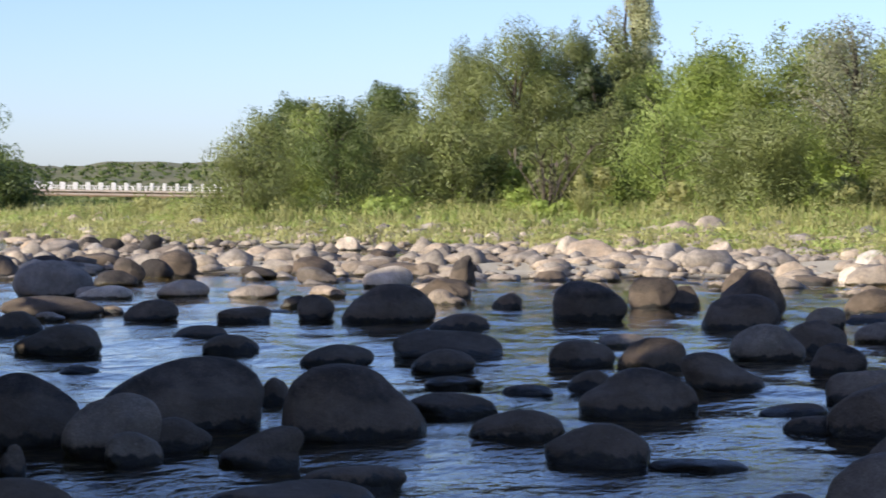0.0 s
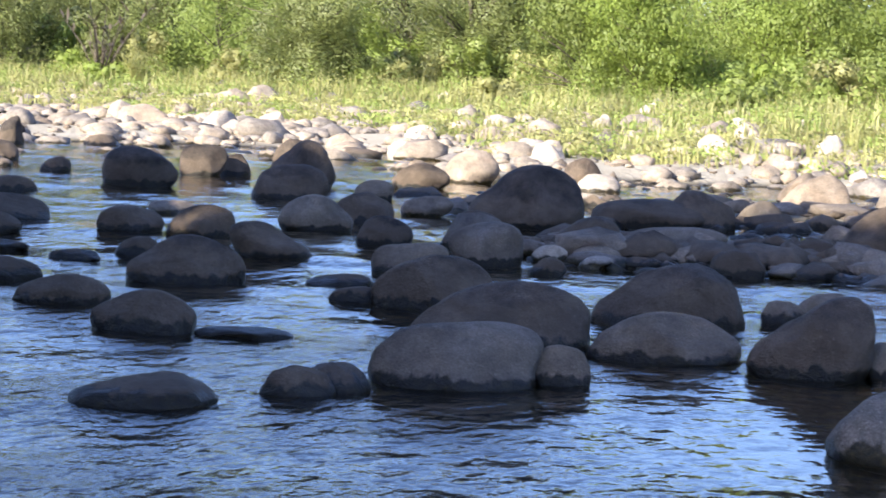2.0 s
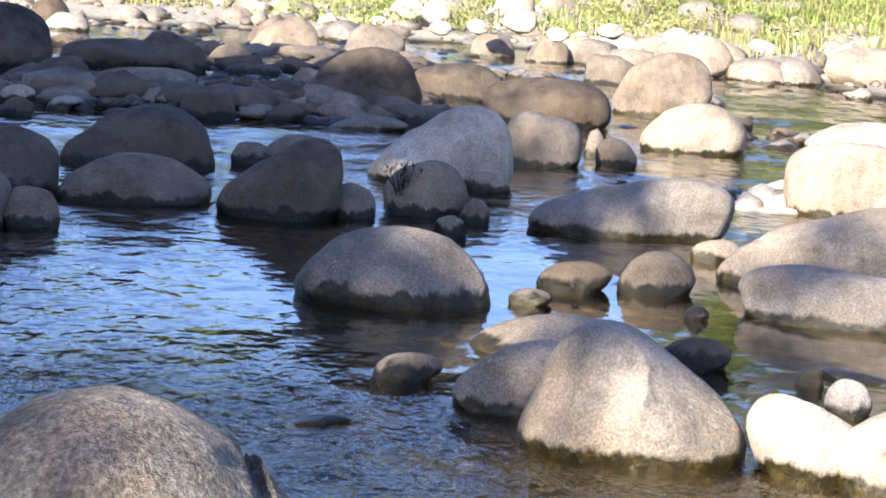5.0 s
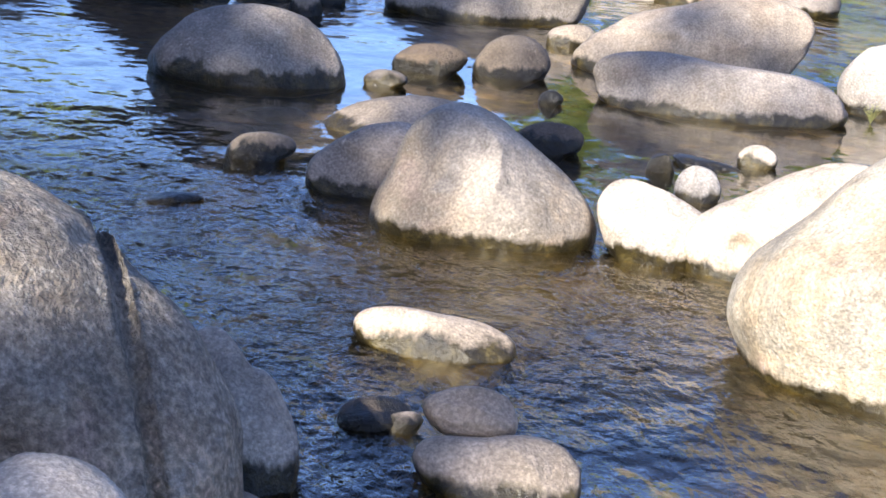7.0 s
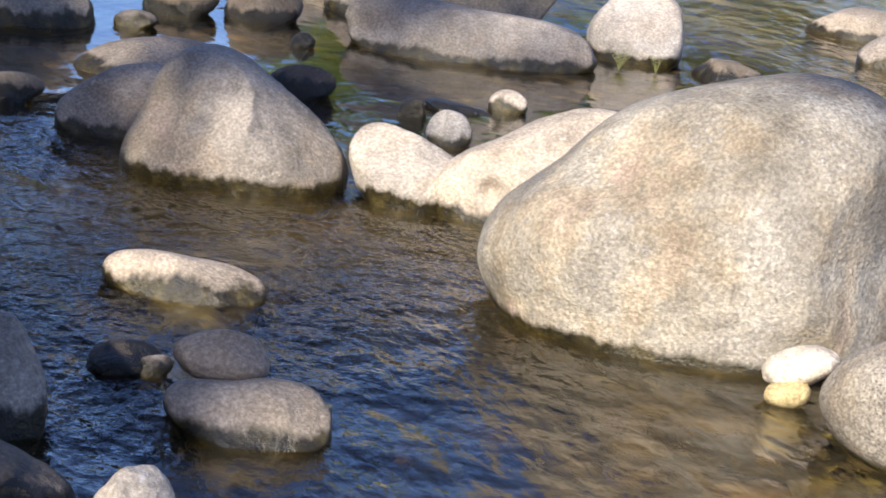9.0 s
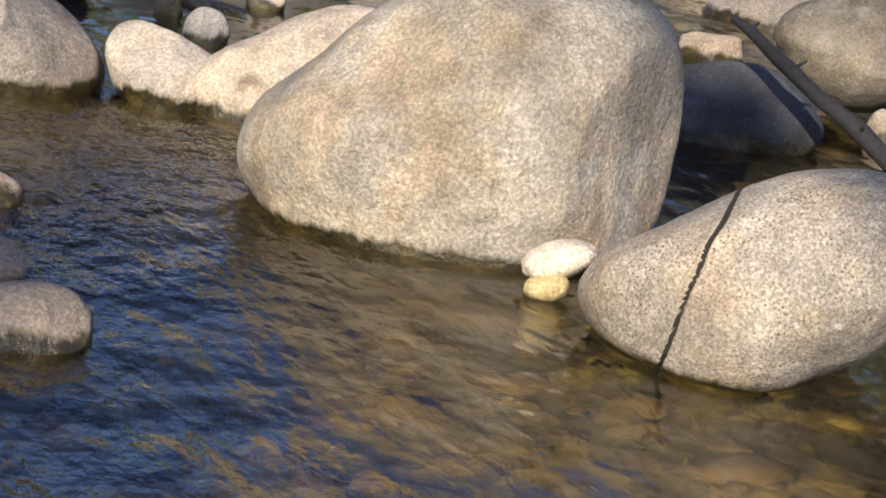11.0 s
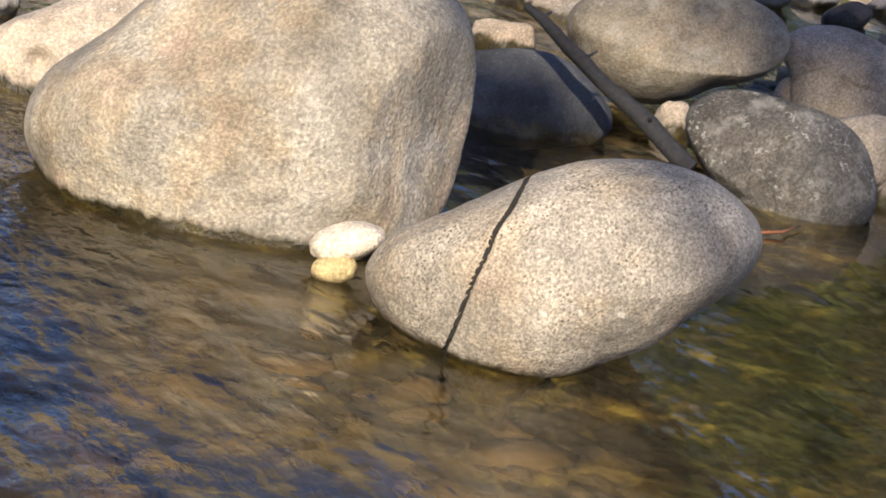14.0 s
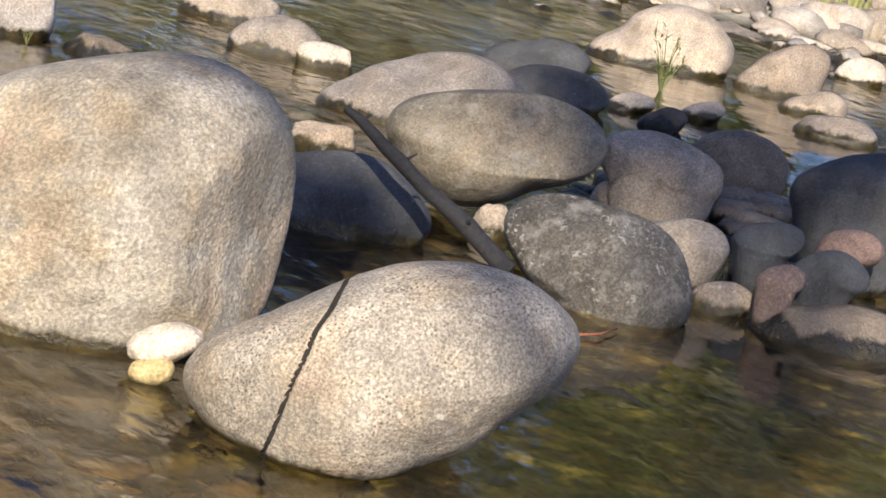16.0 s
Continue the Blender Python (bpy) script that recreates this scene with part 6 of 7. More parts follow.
def fast_mesh(name, v, f, mat):
    me = bpy.data.meshes.new(name)
    n, m = len(v), len(f)
    me.vertices.add(n)
    me.vertices.foreach_set("co", np.asarray(v, dtype=np.float32).ravel())
    me.loops.add(m * 3)
    me.loops.foreach_set("vertex_index", np.asarray(f, dtype=np.int32).ravel())
    me.polygons.add(m)
    me.polygons.foreach_set("loop_start", np.arange(0, 3 * m, 3, dtype=np.int32))
    me.materials.append(mat)
    me.update(calc_edges=True)
    me.validate()
    me.polygons.foreach_set("use_smooth", [True] * m)
    me.normals_split_custom_set_from_vertices(SHADE[0].tolist())
    return me


def tree(x, y, tall, wide, mat, label, seed, leaves=9000, size=0.16, low=0.12, droop=0.0, slim=False, reach=(0, 0), girth=1.0):
    """A tapered trunk with limbs and a crown of many leaves over uneven lobes, bare gaps between them."""
    rng = random.Random(seed)
    root = new("tree")
    root.location = (x, y, height(x, y) - 0.1)
    lobes = []
    count = 80 if slim else int(20 + wide * 3.4) if droop > 0.3 else int(30 + wide * 5)
    lean = rng.uniform(-0.12, 0.12) * wide
    while len(lobes) < count:
        h = rng.random() ** 0.9
        env = (1 - h ** 2.4) ** 0.5 * (0.78 + 0.22 * math.sin(h * 9 + seed)) if not slim else min(1.0, 0.5 + h) * (1 - h ** 3) ** 0.5
        a, q = rng.uniform(0, 6.28), math.sqrt(rng.random())
        r = wide / 2 * env
        rr = wide * (rng.uniform(0.16, 0.27) if slim else rng.uniform(0.08, 0.19))
        lobes.append((r * q * math.cos(a) * 0.9 + lean * h + reach[0], r * q * math.sin(a) * 0.9 + reach[1], tall * (low + (0.93 - low) * h), rr, rr, rr * rng.uniform(0.7, 1.1) * (1.8 if slim else 1)))
    if not slim and size < 0.14 and leaves >= 9000:
        # sprays that break the crown's outline
        for _ in range(int(14 + wide * 3)):
            lx, ly, lz, rr, _, _ = rng.choice(lobes[:count])
            way = Vector((rng.gauss(0, 1), rng.gauss(0, 1), abs(rng.gauss(0, 1)) + 0.2)).normalized() * rr * rng.uniform(1.0, 1.6)
            q = rr * rng.uniform(0.25, 0.45)
            lobes.append((lx + way.x, ly + way.y, max(q * 0.5, lz + way.z), q, q, q * 1.3))
    if leaves > 15000:
        leaves, size = int(leaves * 1.75), size * 0.68
    v, f = leaf_cloud(rng, lobes, leaves, size, droop)
    crown = new("crown", fast_mesh("crown", v, f, mat))
    crown.parent = root
    vs, fs = tube([(0, 0, 0), (0.05 * tall * 0.1, 0, tall * 0.25), (-0.03 * tall, 0.02 * tall, tall * 0.55), (0, 0, tall * 0.9)],
                  [girth * tall * 0.024, girth * tall * 0.019, girth * tall * 0.012, girth * tall * 0.004])
    for lx, ly, lz, rr, _, _ in lobes[::3]:
        b0 = Vector((0, 0, max(tall * 0.15, lz - tall * 0.25)))
        e = Vector((lx, ly, lz))
        bv, bf = tube([b0, b0.lerp(e, 0.5) + Vector((0, 0, tall * 0.02)), e], [girth * tall * 0.008, girth * tall * 0.005, girth * tall * 0.002], 5)
        o = len(vs)
        vs += bv
        fs += [tuple(i + o for i in q) for q in bf]
    trunk = new("trunk", mesh("trunk", vs, fs, BARK))
    trunk.parent = root
    return tagged(root, label, "tree", "trees on the far bank")


def at(az, dist):
    return dist * math.sin(radians(az)), dist * math.cos(radians(az))


tree(*at(-11.55, 150), 4.5, 11.0, LEAF_DARK, "dark leafy tree beside the bridge's end", 1, 34000, 0.130, -0.02)
tree(*at(-11.3, 146), 3.0, 8.6, LEAF_DARK, "low dark bush under the bridge-end tree", 27, 12000, 0.120, -0.05)
tree(*at(-3.95, 135), 6.0, 7.4, LEAF_DARK, "dark green bushy tree near the bridge", 2, 22000, 0.099, 0.05)
tree(*at(-2.6, 118), 4.5, 7.8, LEAF_MID, "rounded green riverside tree", 3, 24750, 0.083, 0.0)
tree(*at(-1.0, 112), 4.9, 7.8, LEAF_OLIVE, "rounded olive-green riverside willow", 4, 24750, 0.083, 0.0, 0.4)
tree(*at(-1.4, 132), 6.9, 5.9, LEAF_DARK, "dark tree rising behind riverside willows", 5, 19250, 0.099, 0.2)
tree(*at(0.4, 116), 7.9, 6.5, LEAF_OLIVE, "tall drooping olive-grey willow", 6, 27500, 0.088, 0.0, 0.9)
tree(*at(1.9, 114), 9.5, 7.3, LEAF_OLIVE, "tallest drooping olive willow with a dark hollow", 7, 35750, 0.088, 0.0, 1.0)
tree(*at(3.5, 116), 8.9, 6.8, LEAF_OLIVE, "tall olive willow with thin brown branches", 8, 30250, 0.088, 0.0, 0.9)
tree(*at(4.75, 140), 19.0, 3.3, LEAF_PALE, "slender pale poplar rising over the other trees", 9, 34000, 0.10, 0.05, 0.0, True, girth=0.4)
tree(*at(4.9, 114), 6.3, 6.5, LEAF_DARK, "dark green tree beneath the poplar", 10, 24750, 0.088, 0.0)
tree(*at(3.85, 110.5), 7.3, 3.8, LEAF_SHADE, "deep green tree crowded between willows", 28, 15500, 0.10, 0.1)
# added dark foliage stands in for the shadowed hollow below the willow
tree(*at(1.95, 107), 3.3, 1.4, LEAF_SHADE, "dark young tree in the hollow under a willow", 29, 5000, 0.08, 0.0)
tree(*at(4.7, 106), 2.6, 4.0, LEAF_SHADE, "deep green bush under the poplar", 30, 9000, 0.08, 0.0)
tree(*at(0.9, 107), 3.0, 5.0, LEAF_DARK, "dark green bush under the tall willows", 31, 12000, 0.08, 0.0)
tree(*at(6.6, 112), 7.1, 8.3, LEAF_BRIGHT, "fresh green broad-leaved tree", 11, 33000, 0.088, 0.0)
tree(*at(8.4, 106), 6.5, 8.3, LEAF_MID, "green broad-leaved riverside tree", 12, 30250, 0.088, 0.0)
tree(*at(8.0, 92), 4.1, 7.3, LEAF_OLIVE, "low olive shrub-like tree", 13, 24750, 0.072, 0.0)
tree(*at(10.2, 104), 8.5, 7.3, LEAF_GREY, "thin grey-leaved tree with bare twigs", 14, 13000, 0.062, 0.1)
tree(*at(11.6, 118), 19.0, 3.2, LEAF_PALE, "second slender pale poplar behind the trees", 15, 32000, 0.10, 0.05, 0.0, True, girth=0.4)
tree(*at(11.8, 96), 7.7, 7.8, LEAF_OLIVE, "olive tree with forking bare limbs", 16, 27500, 0.083, 0.0)
tree(*at(13.8, 98), 7.5, 7.8, LEAF_MID, "leafy green tree at the wood's edge", 17, 30250, 0.083, 0.0)
tree(*at(16.0, 96), 7.9, 7.8, LEAF_MID, "full green tree over the shrubs", 18, 30250, 0.083, 0.0)
tree(*at(18.2, 92), 7.9, 7.8, LEAF_OLIVE, "olive-green tree over the shrubs", 19, 30250, 0.083, 0.0)
tree(*at(20.5, 92), 7.9, 7.8, LEAF_MID, "broad green tree over the shrubs", 20, 30250, 0.083, 0.0)
tree(*at(23.0, 94), 7.9, 8.5, LEAF_DARK, "dark green tree behind the shrubs", 21, 6000, 0.13, 0.0)
tree(*at(26.0, 95), 7.9, 8.5, LEAF_MID, "green tree behind the shrubs", 22, 6000, 0.13, 0.0)
tree(*at(29.0, 95), 7.9, 8.5, LEAF_OLIVE, "olive tree behind the shrubs", 23, 6000, 0.13, 0.0)
tree(*at(32.5, 95), 7.9, 8.5, LEAF_MID, "green tree standing back from the river", 24, 6000, 0.13, 0.0)
tree(*at(36.5, 95), 7.9, 9.1, LEAF_MID, "green tree standing back from the river", 25, 6000, 0.13, 0.0)
tree(*at(41.0, 90), 7.9, 9.1, LEAF_OLIVE, "olive tree standing back from the river", 26, 6000, 0.13, 0.0)

rng = random.Random(79)
for k in range(11):
    x, y = at(-2.2 + k * 2.3 + rng.uniform(-0.4, 0.4), rng.uniform(122, 130))
    tree(x, y, rng.uniform(7.8, 9.6) if k > 1 else 5.5, rng.uniform(8.5, 10.5), rng.choice((LEAF_OLIVE, LEAF_MID, LEAF_OLIVE)), "olive-green tree in the wood's back row", 200 + k, 15000, 0.105, 0.0)
# tall trees out of view, added to block sky from the water's reflections
rng = random.Random(78)
for k in range(16):
    az = 25.5 + k * 3.0
    far_d = 88 - max(0, az - 34) * 1.6
    x, y = at(az + rng.uniform(-0.8, 0.8), far_d)
    tree(x, y, rng.uniform(5.5, 7.0) if k < 2 else rng.uniform(12.5, 15.5) if az < 40 else 1.2 + far_d * rng.uniform(0.27, 0.34), 8.5, rng.choice((LEAF_MID, LEAF_OLIVE, LEAF_MID) if az < 40 else (LEAF_GREY, LEAF_OLIVE)), "unseen tall tree sized for the water's reflections", 160 + k, 6000, 0.24, 0.0)
rng = random.Random(77)
for k in range(26):
    az = -5.2 + k * 1.15 + rng.uniform(-0.4, 0.4)
    x, y = at(az, rng.uniform(100, 112) if az < 14 else rng.uniform(80, 92))
    tree(x, y, rng.uniform(3.2, 5.2), rng.uniform(5.0, 7.5), rng.choice((LEAF_OLIVE, LEAF_DARK, LEAF_OLIVE, LEAF_MID) if az < 5 else (LEAF_BRIGHT, LEAF_MID, WEED)), "low bushy willow thicket under the taller trees", 120 + k, 14000, 0.070, 0.0, 0.25)

# unseen trees on the watcher's own bank, placed and sized to shade the river
for k, (x, y, tall) in enumerate(((-15.95, -7.62, 9.2), (-17.24, -5.72, 11.05), (-16.57, -6.71, 10.5), (-18.75, -3.48, 14.2), (-12.2, 2.4, 13.2), (-12.3, 5.4, 13), (-10.3, 9.1, 12.7), (-9.9, 12.6, 13.2), (-9.4, 16, 14), (-9.5, 20.1, 13.6), (-9.8, 24.2, 12.4), (-11.5, 27.4, 12.4), (-13.5, 30, 12.4), (-20.2, 36.2, 11.4), (-29.8, 45.6, 12.6), (-34.5, 61, 9.5))):
    ob = tree(x, y, tall, 7.0, LEAF_DARK, "unseen leafy tree placed to shade the river", 60 + k, 9500 if k == 3 else 2200 if k < 3 else 2600 if k < 7 else 6500, 0.36, 0.0)
    ob["group"] = "trees on the near bank"


# unseen crowns, added and aimed to drop shade on chosen boulders
for x, y, tall, wide, label, seed, leaves, size, low, reach in (
        (-11.7, -8.6, 15.35, 4.2, "unseen tall crown added to shade far cobbles", 80, 420, 0.3, 0.84, (0, 0)),
        (-12.59, -9.93, 13.0, 0.9, "unseen leaning crown added to shade one boulder", 83, 380, 0.16, 0.92, (-1.4, 2.07)),
        (-16.8, -6.38, 13.72, 0.9, "unseen slim crown added to shade a boulder's top", 81, 200, 0.2, 0.925, (0, 0)),
        (-11.15, -1.52, 10.15, 1.7, "unseen slender crown added to shade a rounded boulder", 84, 520, 0.16, 0.82, (0, 0)),
        (-17.7, -5.9, 16.1, 2.8, "unseen thin crown added to half-shade long boulders", 82, 75, 0.22, 0.90, (0, 0))):
    ob = tree(x, y, tall, wide, LEAF_DARK, label, seed, leaves, size, low, reach=reach, girth=0.3)
    ob["group"] = "trees on the near bank"


def shrub(x, y, tall, wide, mat, label, seed, leaves=1550, size=0.085):
    rng = random.Random(seed)
    root = new("shrub")
    root.location = (x, y, height(x, y) - 0.05)
    lobes = [(rng.uniform(-0.4, 0.4) * wide, rng.uniform(-0.4, 0.4) * wide, tall * rng.uniform(0.15, 0.8), wide * rng.uniform(0.12, 0.24), wide * rng.uniform(0.12, 0.24), tall * rng.uniform(0.15, 0.28)) for _ in range(11)]
    v, f = leaf_cloud(rng, lobes, leaves, size)
    crown = new("crown", fast_mesh("crown", v, f, mat))
    crown.parent = root
    vs, fs = [], []
    for lx, ly, lz, *_ in lobes:
        bv, bf = tube([(lx * 0.2, ly * 0.2, 0), (lx * 0.6, ly * 0.6, lz * 0.6), (lx, ly, lz)], [0.02, 0.014, 0.006], 5)
        o = len(vs)
        vs += bv
        fs += [tuple(i + o for i in q) for q in bf]
    stems = new("stem", mesh("stem", vs, fs, BARK))
    stems.parent = root
    return tagged(root, label, "shrub", "shrubs on the far bank")


rng = random.Random(5)
made = 0
while made < 290:
    x, y = polar(rng, -13, 40, 48, 118)
    s = inland(x, y)
    if s < 12 or s > 58 or (s < 18 and rng.random() < 0.7):
        continue
    k = rng.random()
    mat, label = ((LEAF_BRIGHT, "fresh green leafy riverside shrub"), (LEAF_MID, "mid-green leafy riverside shrub"), (WEED, "yellow-green weedy shrub in long grass"), (GRASS, "pale yellowish shrub above the gravel bar"))[int(k * 4)]
    shrub(x, y, min(3.5, 1.1 + (s - 12) * 0.10) * rng.uniform(0.7, 1.3), rng.uniform(1.6, 3.4), mat, label, 300 + made)
    made += 1


def sprig(x, y, z, tall, mat, label, seed, stems=14, name="plant"):
    """A small wild plant: thin bent stems with narrow leaves."""
    rng = random.Random(seed)
    vs, fs = [], []
    for _ in range(stems):
        a, lean = rng.uniform(0, 6.28), rng.uniform(0.1, 0.7)
        top = Vector((math.cos(a) * lean, math.sin(a) * lean, 1)) * tall * rng.uniform(0.5, 1)
        pts = [Vector((0, 0, 0)), top * 0.5 + Vector((0, 0, tall * 0.08)), top]
        bv, bf = tube(pts, [tall * 0.012, tall * 0.009, tall * 0.003], 4)
        o = len(vs)
        vs += bv
        fs += [tuple(i + o for i in q) for q in bf]
        for k in range(7):
            p = pts[1].lerp(top, k / 6) if k > 2 else pts[0].lerp(pts[1], 0.4 + k * 0.2)
            d = Vector((rng.uniform(-1, 1), rng.uniform(-1, 1), rng.uniform(-0.2, 0.8))).normalized() * tall * rng.uniform(0.12, 0.24)
            n = d.cross(Vector((0, 0, 1))).normalized() * tall * 0.018
            o = len(vs)
            vs += [p, p + d * 0.5 + n, p + d, p + d * 0.5 - n]
            fs.append((o, o + 1, o + 2, o + 3))
    ob = new(name, mesh(name, vs, fs, mat, False))
    ob.location = (x, y, z)
    return tagged(ob, label, "plant")


def tufts(name, count, seed, place, tall, mat, label, blades=5):
    rng = random.Random(seed)
    vs, fs = [], []
    for _ in range(count):
        x, y = place(rng)
        z = height(x, y) - 0.02
        hgt = tall * rng.uniform(0.45, 1.25)
        for _ in range(blades):
            a = rng.uniform(0, 6.28)
            bx, by = x + rng.gauss(0, 0.10), y + rng.gauss(0, 0.10)
            l = hgt * rng.uniform(0.5, 1.1)
            lean = l * rng.uniform(0.05, 0.5)
            dx, dy = math.cos(a), math.sin(a)
            w = 0.014 + 0.010 * rng.random()
            o = len(vs)
            vs += [(bx - dy * w, by + dx * w, z), (bx + dy * w, by - dx * w, z),
                   (bx + dx * lean * 0.3 + dy * w, by + dy * lean * 0.3 - dx * w, z + l * 0.6), (bx + dx * lean * 0.3 - dy * w, by + dy * lean * 0.3 + dx * w, z + l * 0.6),
                   (bx + dx * lean, by + dy * lean, z + l)]
            fs += [(o, o + 1, o + 2, o + 3), (o + 3, o + 2, o + 4)]
    return tagged(new(name, mesh(name, vs, fs, mat, False)), label, "grass", kind="stuff")


tufts("grass", 9000, 31, lambda r: on_bar(r, 9, 44, -13, 40, 45, 135), 0.85, GRASS, "yellow-green long grass on the far bank")
tufts("grass", 3500, 34, lambda r: polar(r, -14, -1, 95, 150), 0.40, GRASS, "tall pale grass before the bridge")
def undergrowth(count, seed, lo, hi, tall, mat, label):
    """Low leafy clumps, uneven in height, that cover the bank."""
    r = random.Random(seed)
    lobes = []
    for _ in range(count):
        x, y = on_bar(r, lo, hi, -13, 42, 45, 130)
        z, k = height(x, y), r.uniform(0.35, 1.2) * tall
        for _ in range(3):
            q = r.uniform(0.25, 0.6)
            lobes.append((x + r.gauss(0, 0.35), y + r.gauss(0, 0.35), z + k * r.uniform(0.25, 0.6), q, q, k * r.uniform(0.25, 0.5)))
    v, f = leaf_cloud(r, lobes, count * 100, 0.054)
    return tagged(new("undergrowth", fast_mesh("undergrowth", v, f, mat)), label, "plants", kind="stuff")


undergrowth(800, 51, 8, 42, 0.9, WEED, "yellow-green weeds covering the far bank")
undergrowth(700, 52, 9, 42, 1.1, GRASS, "pale dry herbs covering the far bank")
undergrowth(620, 53, 13, 46, 1.7, LEAF_BRIGHT, "fresh green low bushes on the far bank")
tufts("weeds", 6000, 32, lambda r: on_bar(r, 8, 40, -13, 40, 45, 135), 0.6, WEED, "green weeds among the bank's grass")
undergrowth(420, 54, 1.5, 10, 0.55, GRASS, "low pale herbs between the gravel stones")
undergrowth(250, 55, 1.5, 10, 0.5, WEED, "low green herbs between the gravel stones")
tufts("grass", 3500, 33, lambda r: on_bar(r, 1.5, 11, -13, 66, 20, 120), 0.5, GRASS, "sparse grass between gravel stones")


sprig(14.40, 9.85, -0.02, 0.48, LEAF_OLIVE, "thin green plant at a pale boulder's foot", 2, 13)
sprig(8.36, 10.31, 0.0, 0.12, GRASS, "grass sprig at a boulder's foot", 3, 20)
sprig(8.55, 10.2, 0.0, 0.10, GRASS, "grass sprig at a boulder's foot", 4, 16)
sprig(6.62, 15.2, 0.05, 0.34, DRIFT, "tangle of dry twigs caught between boulders", 5, 26, "dry_twigs")
sprig(6.95, 15.3, 0.05, 0.30, DRIFT, "tangle of dry twigs caught between boulders", 6, 24, "dry_twigs")


sx, sy = at(2.6, 96)
sprig(sx, sy, height(sx, sy), 3.4, BARK, "thin bare brown sapling before tall willows", 7, 14, "sapling")
sx, sy = at(3.5, 92)
sprig(sx, sy, height(sx, sy), 1.6, GRASS, "pale straw-coloured reed tuft in green grass", 8, 40, "reed_tuft")
sx, sy = at(-4.6, 100)
sprig(sx, sy, height(sx, sy), 1.9, LEAF_OLIVE, "loose grey-green bush in front of a bridge", 9, 60, "bush")


# ---- hut ----
def hut():
    root = new("hut")
    hx, hy = at(28.45, 74)
    root.location = (hx, hy, height(hx, hy) - 0.1)
    root.rotation_euler = (0, 0, radians(-24))
    bm = bmesh.new()
    box(bm, 0, 0.03, 1.6, 1.56, 1.34, 3.18)
    part("wall", bm, BOARDS, root, "red-brown timber wall")
    for k in range(8):
        bm = bmesh.new()
        box(bm, -0.70 + 0.2 * k, -0.66 + 0.006 * (k % 3), 1.6, 0.19, 0.04, 3.2, bevel=0.006)
        part("board", bm, BOARDS, root)
    bm = bmesh.new()
    box(bm, 0, 0, 3.27, 1.9, 1.8, 0.12, bevel=0.02)
    part("roof", bm, BARK, root, "flat dark roof slab")
    for x in (-0.86, 0.30):
        bm = bmesh.new()
        box(bm, x, -0.80, 1.6, 0.15, 0.15, 3.2, bevel=0.015)
        part("post", bm, DECK, root, "pale timber post")
    for k, az in enumerate((27.7, 28.3, 28.9)):
        x, y = at(az, 67 + k)
        shrub(x, y, 2.1, 2.6, LEAF_BRIGHT, "fresh green shrub hiding a small hut", 760 + k)
    return tagged(root, "red-brown timber hut with pale posts behind shrubs", "hut")


hut()


# ---- bridge ----
PALE = grained("pinkish_worn_concrete", (0.42, 0.34, 0.27), (0.60, 0.50, 0.42), 1.2)
rng = random.Random(91)
for k in range(46):
    x, y = at(rng.uniform(-11.5, -4.5), rng.uniform(215, 330) if k % 2 else rng.uniform(345, 420))
    shrub(x, y, rng.uniform(0.3, 0.8) if k % 2 else rng.uniform(0.9, 1.7), rng.uniform(4, 8), rng.choice((LEAF_DARK, LEAF_OLIVE, LEAF_DARK)), "dull green bush on the flats by the bridge", 700 + k, 500, 0.30)


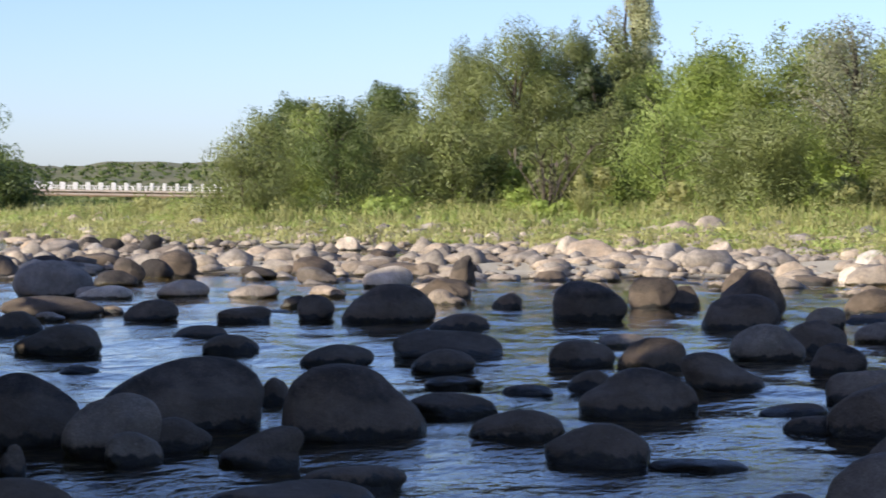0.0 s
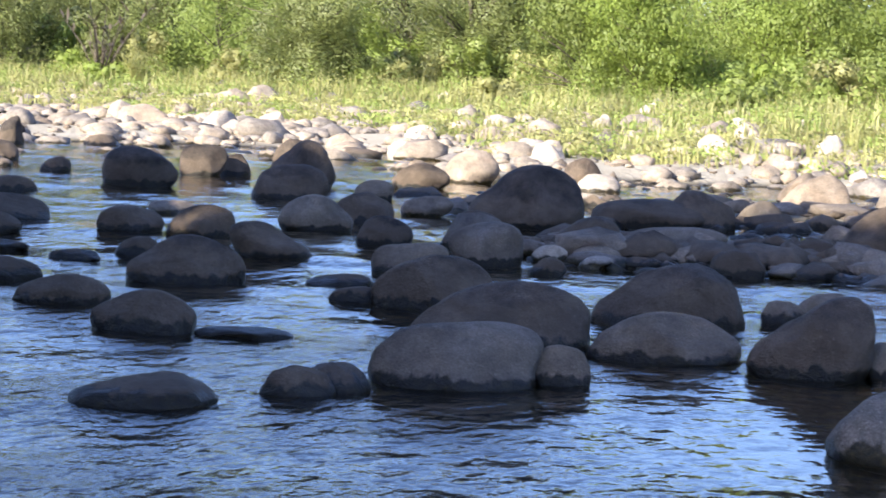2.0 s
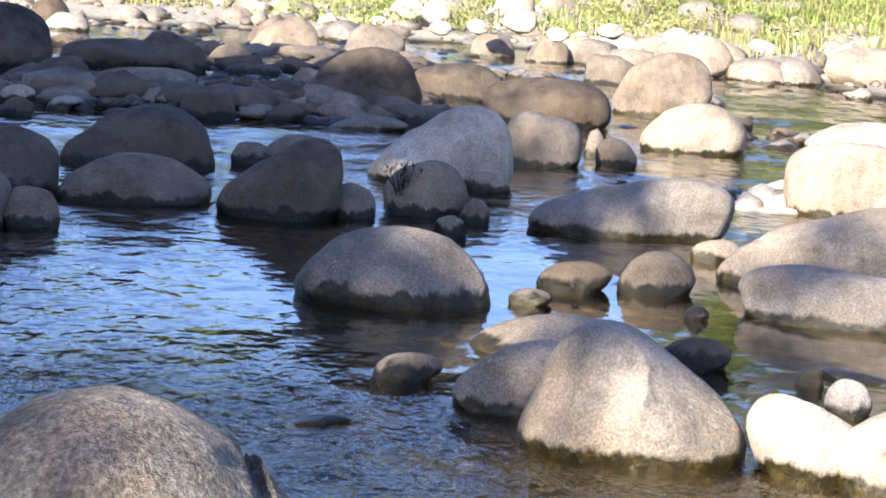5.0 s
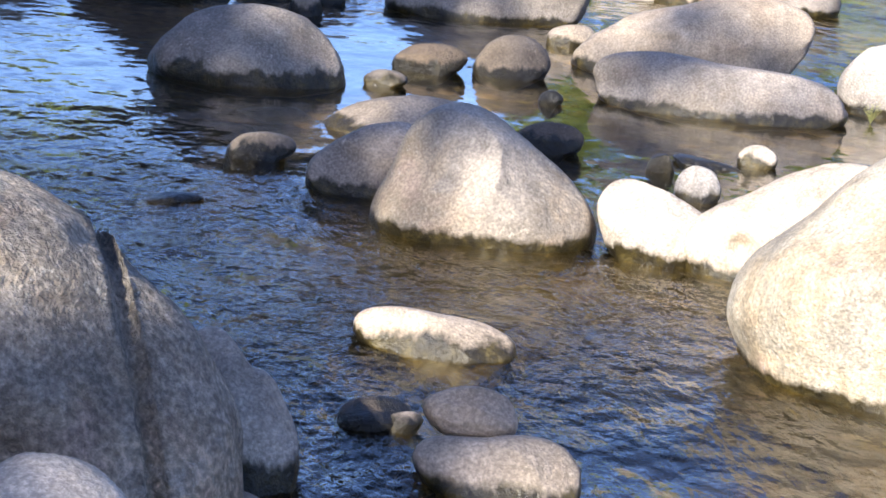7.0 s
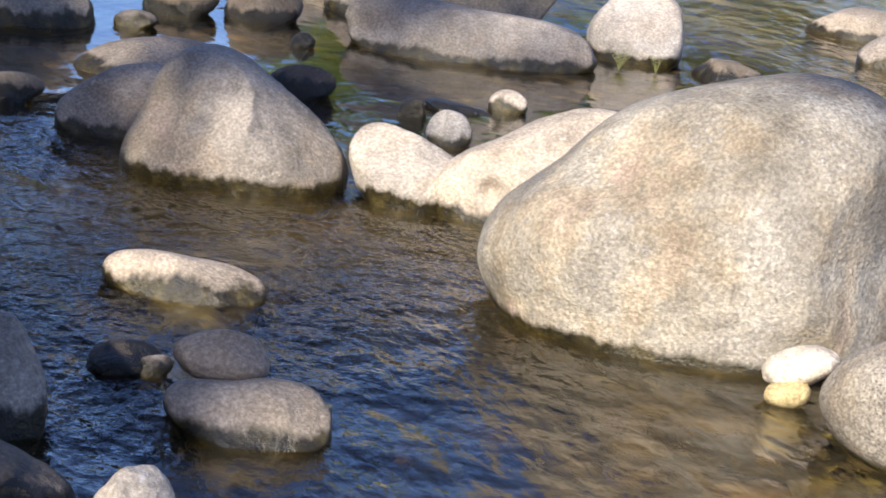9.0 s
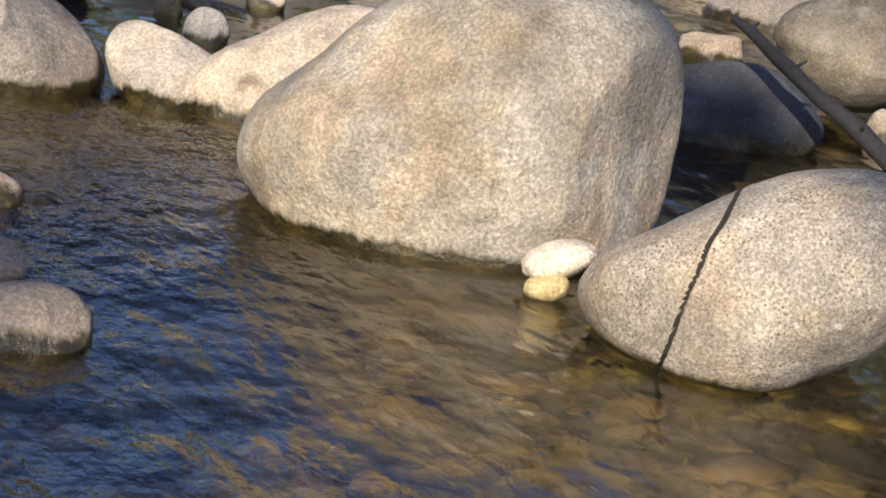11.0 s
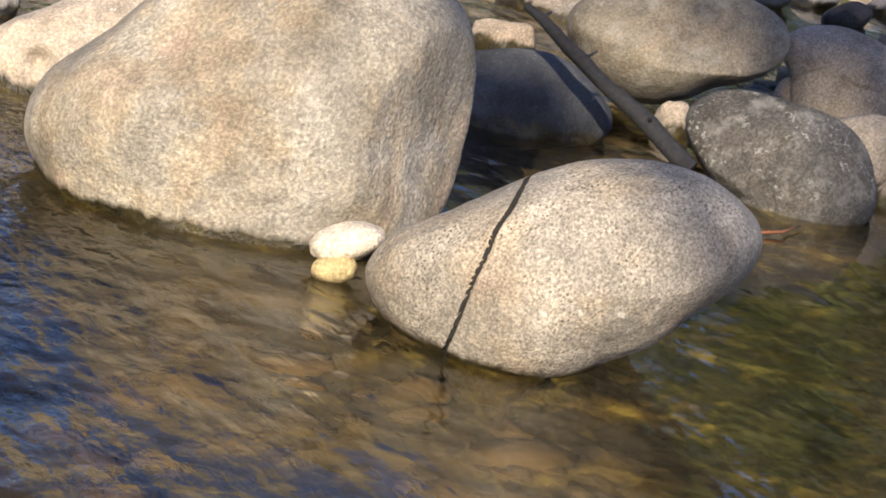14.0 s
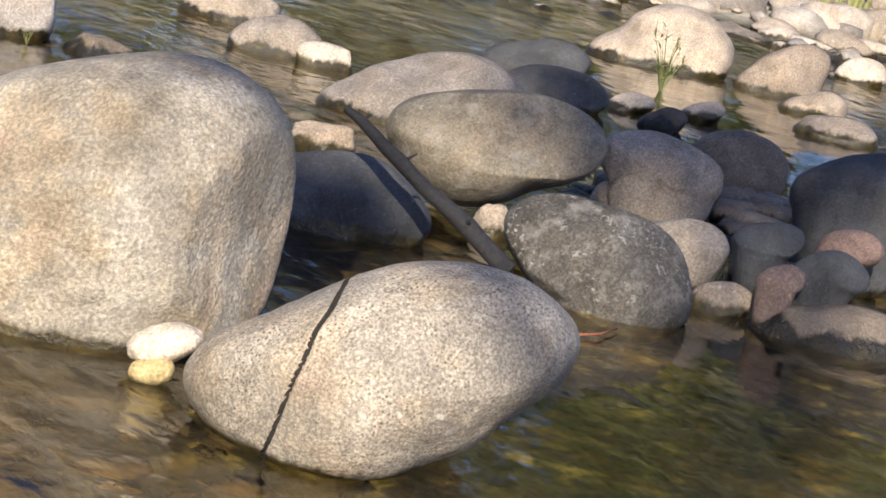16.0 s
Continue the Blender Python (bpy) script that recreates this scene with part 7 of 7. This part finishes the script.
def bridge():
    root = new("bridge")
    bx, by = at(-7.6, 340)
    root.location = (bx, by, 0)
    root.rotation_euler = (0, radians(0.9), radians(6))
    top, half = 2.62, 26.0
    bm = bmesh.new()
    box(bm, 0, 0, top - 0.13, 2 * half, 6, 0.26, bevel=0.04)
    part("deck", bm, PALE, root, "pale worn deck edge")
    for s in (-1, 1):
        bm = bmesh.new()
        box(bm, 0, s * 2.45, top - 0.62, 2 * half, 0.4, 0.62, bevel=0.03)
        part("girder", bm, DECK, root, "brown stained concrete girder")
        bm = bmesh.new()
        box(bm, 0, s * 3.15, top - 0.62, 2 * half, 0.22, 0.22, bevel=0.06)
        part("pipe", bm, PALE, root, "pale pipe slung along the girder")
        for zz in ((0.22, 0.62) if s < 0 else (0.62,)):
            bm = bmesh.new()
            box(bm, 0, s * 2.9, top + zz, 2 * half, 0.08, 0.07)
            part("rail", bm, CONCRETE, root, "white painted concrete rail")
    wide = bmesh.new()
    box(wide, 0, 0, 0.55, 0.44, 0.30, 1.1, bevel=0.04)
    first = part("post", wide, CONCRETE, root)
    first.location = (-half + 0.5, -2.9, top)
    slim_bm = bmesh.new()
    box(slim_bm, 0, 0, 0.31, 0.13, 0.13, 0.62, bevel=0.02)
    small = part("baluster", slim_bm, CONCRETE, root)
    small.location = (-half + 1.45, -2.9, top)
    for s in (-1, 1):
        for k in range(28):
            for kind, at_x in ((first, -half + 0.5), (small, -half + 1.45)):
                if s == -1 and k == 0:
                    continue
                ob = new(kind.name.split(".")[0], kind.data)
                ob.parent = root
                ob.location = (at_x + k * 1.85, s * 2.9, top)
    for k in (-6.3, 4.0, 16.0):
        bm = bmesh.new()
        box(bm, k, 0, 0.5, 0.8, 5.2, top + 0.4, bevel=0.06)
        part("pier", bm, DECK, root, "weathered concrete pier")
    return tagged(root, "low concrete road bridge with white posted railings", "bridge")


bridge()


# ---- hills ----
def hill(x, y):
    a = math.degrees(math.atan2(x, y))
    r = math.hypot(x, y)
    k = max(0.0, 1 - abs(r - 1150) / 420)
    return -1 + k * k * (3 - 2 * k) * (19 + 4.5 * noise.noise(Vector((a * 0.35, 0.4, 2))) + 2 * noise.noise(Vector((a * 1.3, r * 0.004, 7))) + 1.2 * noise.noise(Vector((a * 4.0, r * 0.01, 3))))


vs, fs = [], []
NA, NR = 420, 16
for j in range(NR + 1):
    for i in range(NA + 1):
        a, r = radians(-40 + 110 * i / NA), 720 + 880 * j / NR
        x, y = r * math.sin(a), r * math.cos(a)
        vs.append((x, y, hill(x, y)))
for j in range(NR):
    for i in range(NA):
        o = j * (NA + 1) + i
        fs.append((o, o + 1, o + NA + 2, o + NA + 1))
tagged(new("hills", mesh("hills", vs, fs, HILLS)), "dry scrub-covered hills on the horizon", "hills", kind="structure")


r = random.Random(92)
lobes = []
for _ in range(1100):
    a, d = radians(r.uniform(-13, -3)), r.uniform(800, 1060)
    x, y, q = d * math.sin(a), d * math.cos(a), r.uniform(0.3, 1.0) if r.random() < 0.85 else r.uniform(0.9, 1.5)
    lobes.append((x, y, hill(x, y) + q * 0.3, q * 1.5, q * 1.5, q * r.uniform(0.5, 0.9)))
v, f = leaf_cloud(r, lobes, 14000, 0.8)
tagged(new("scrub", fast_mesh("scrub", v, f, LEAF_DARK)), "dull scrub scattered over the dry hills", "scrub", kind="stuff")
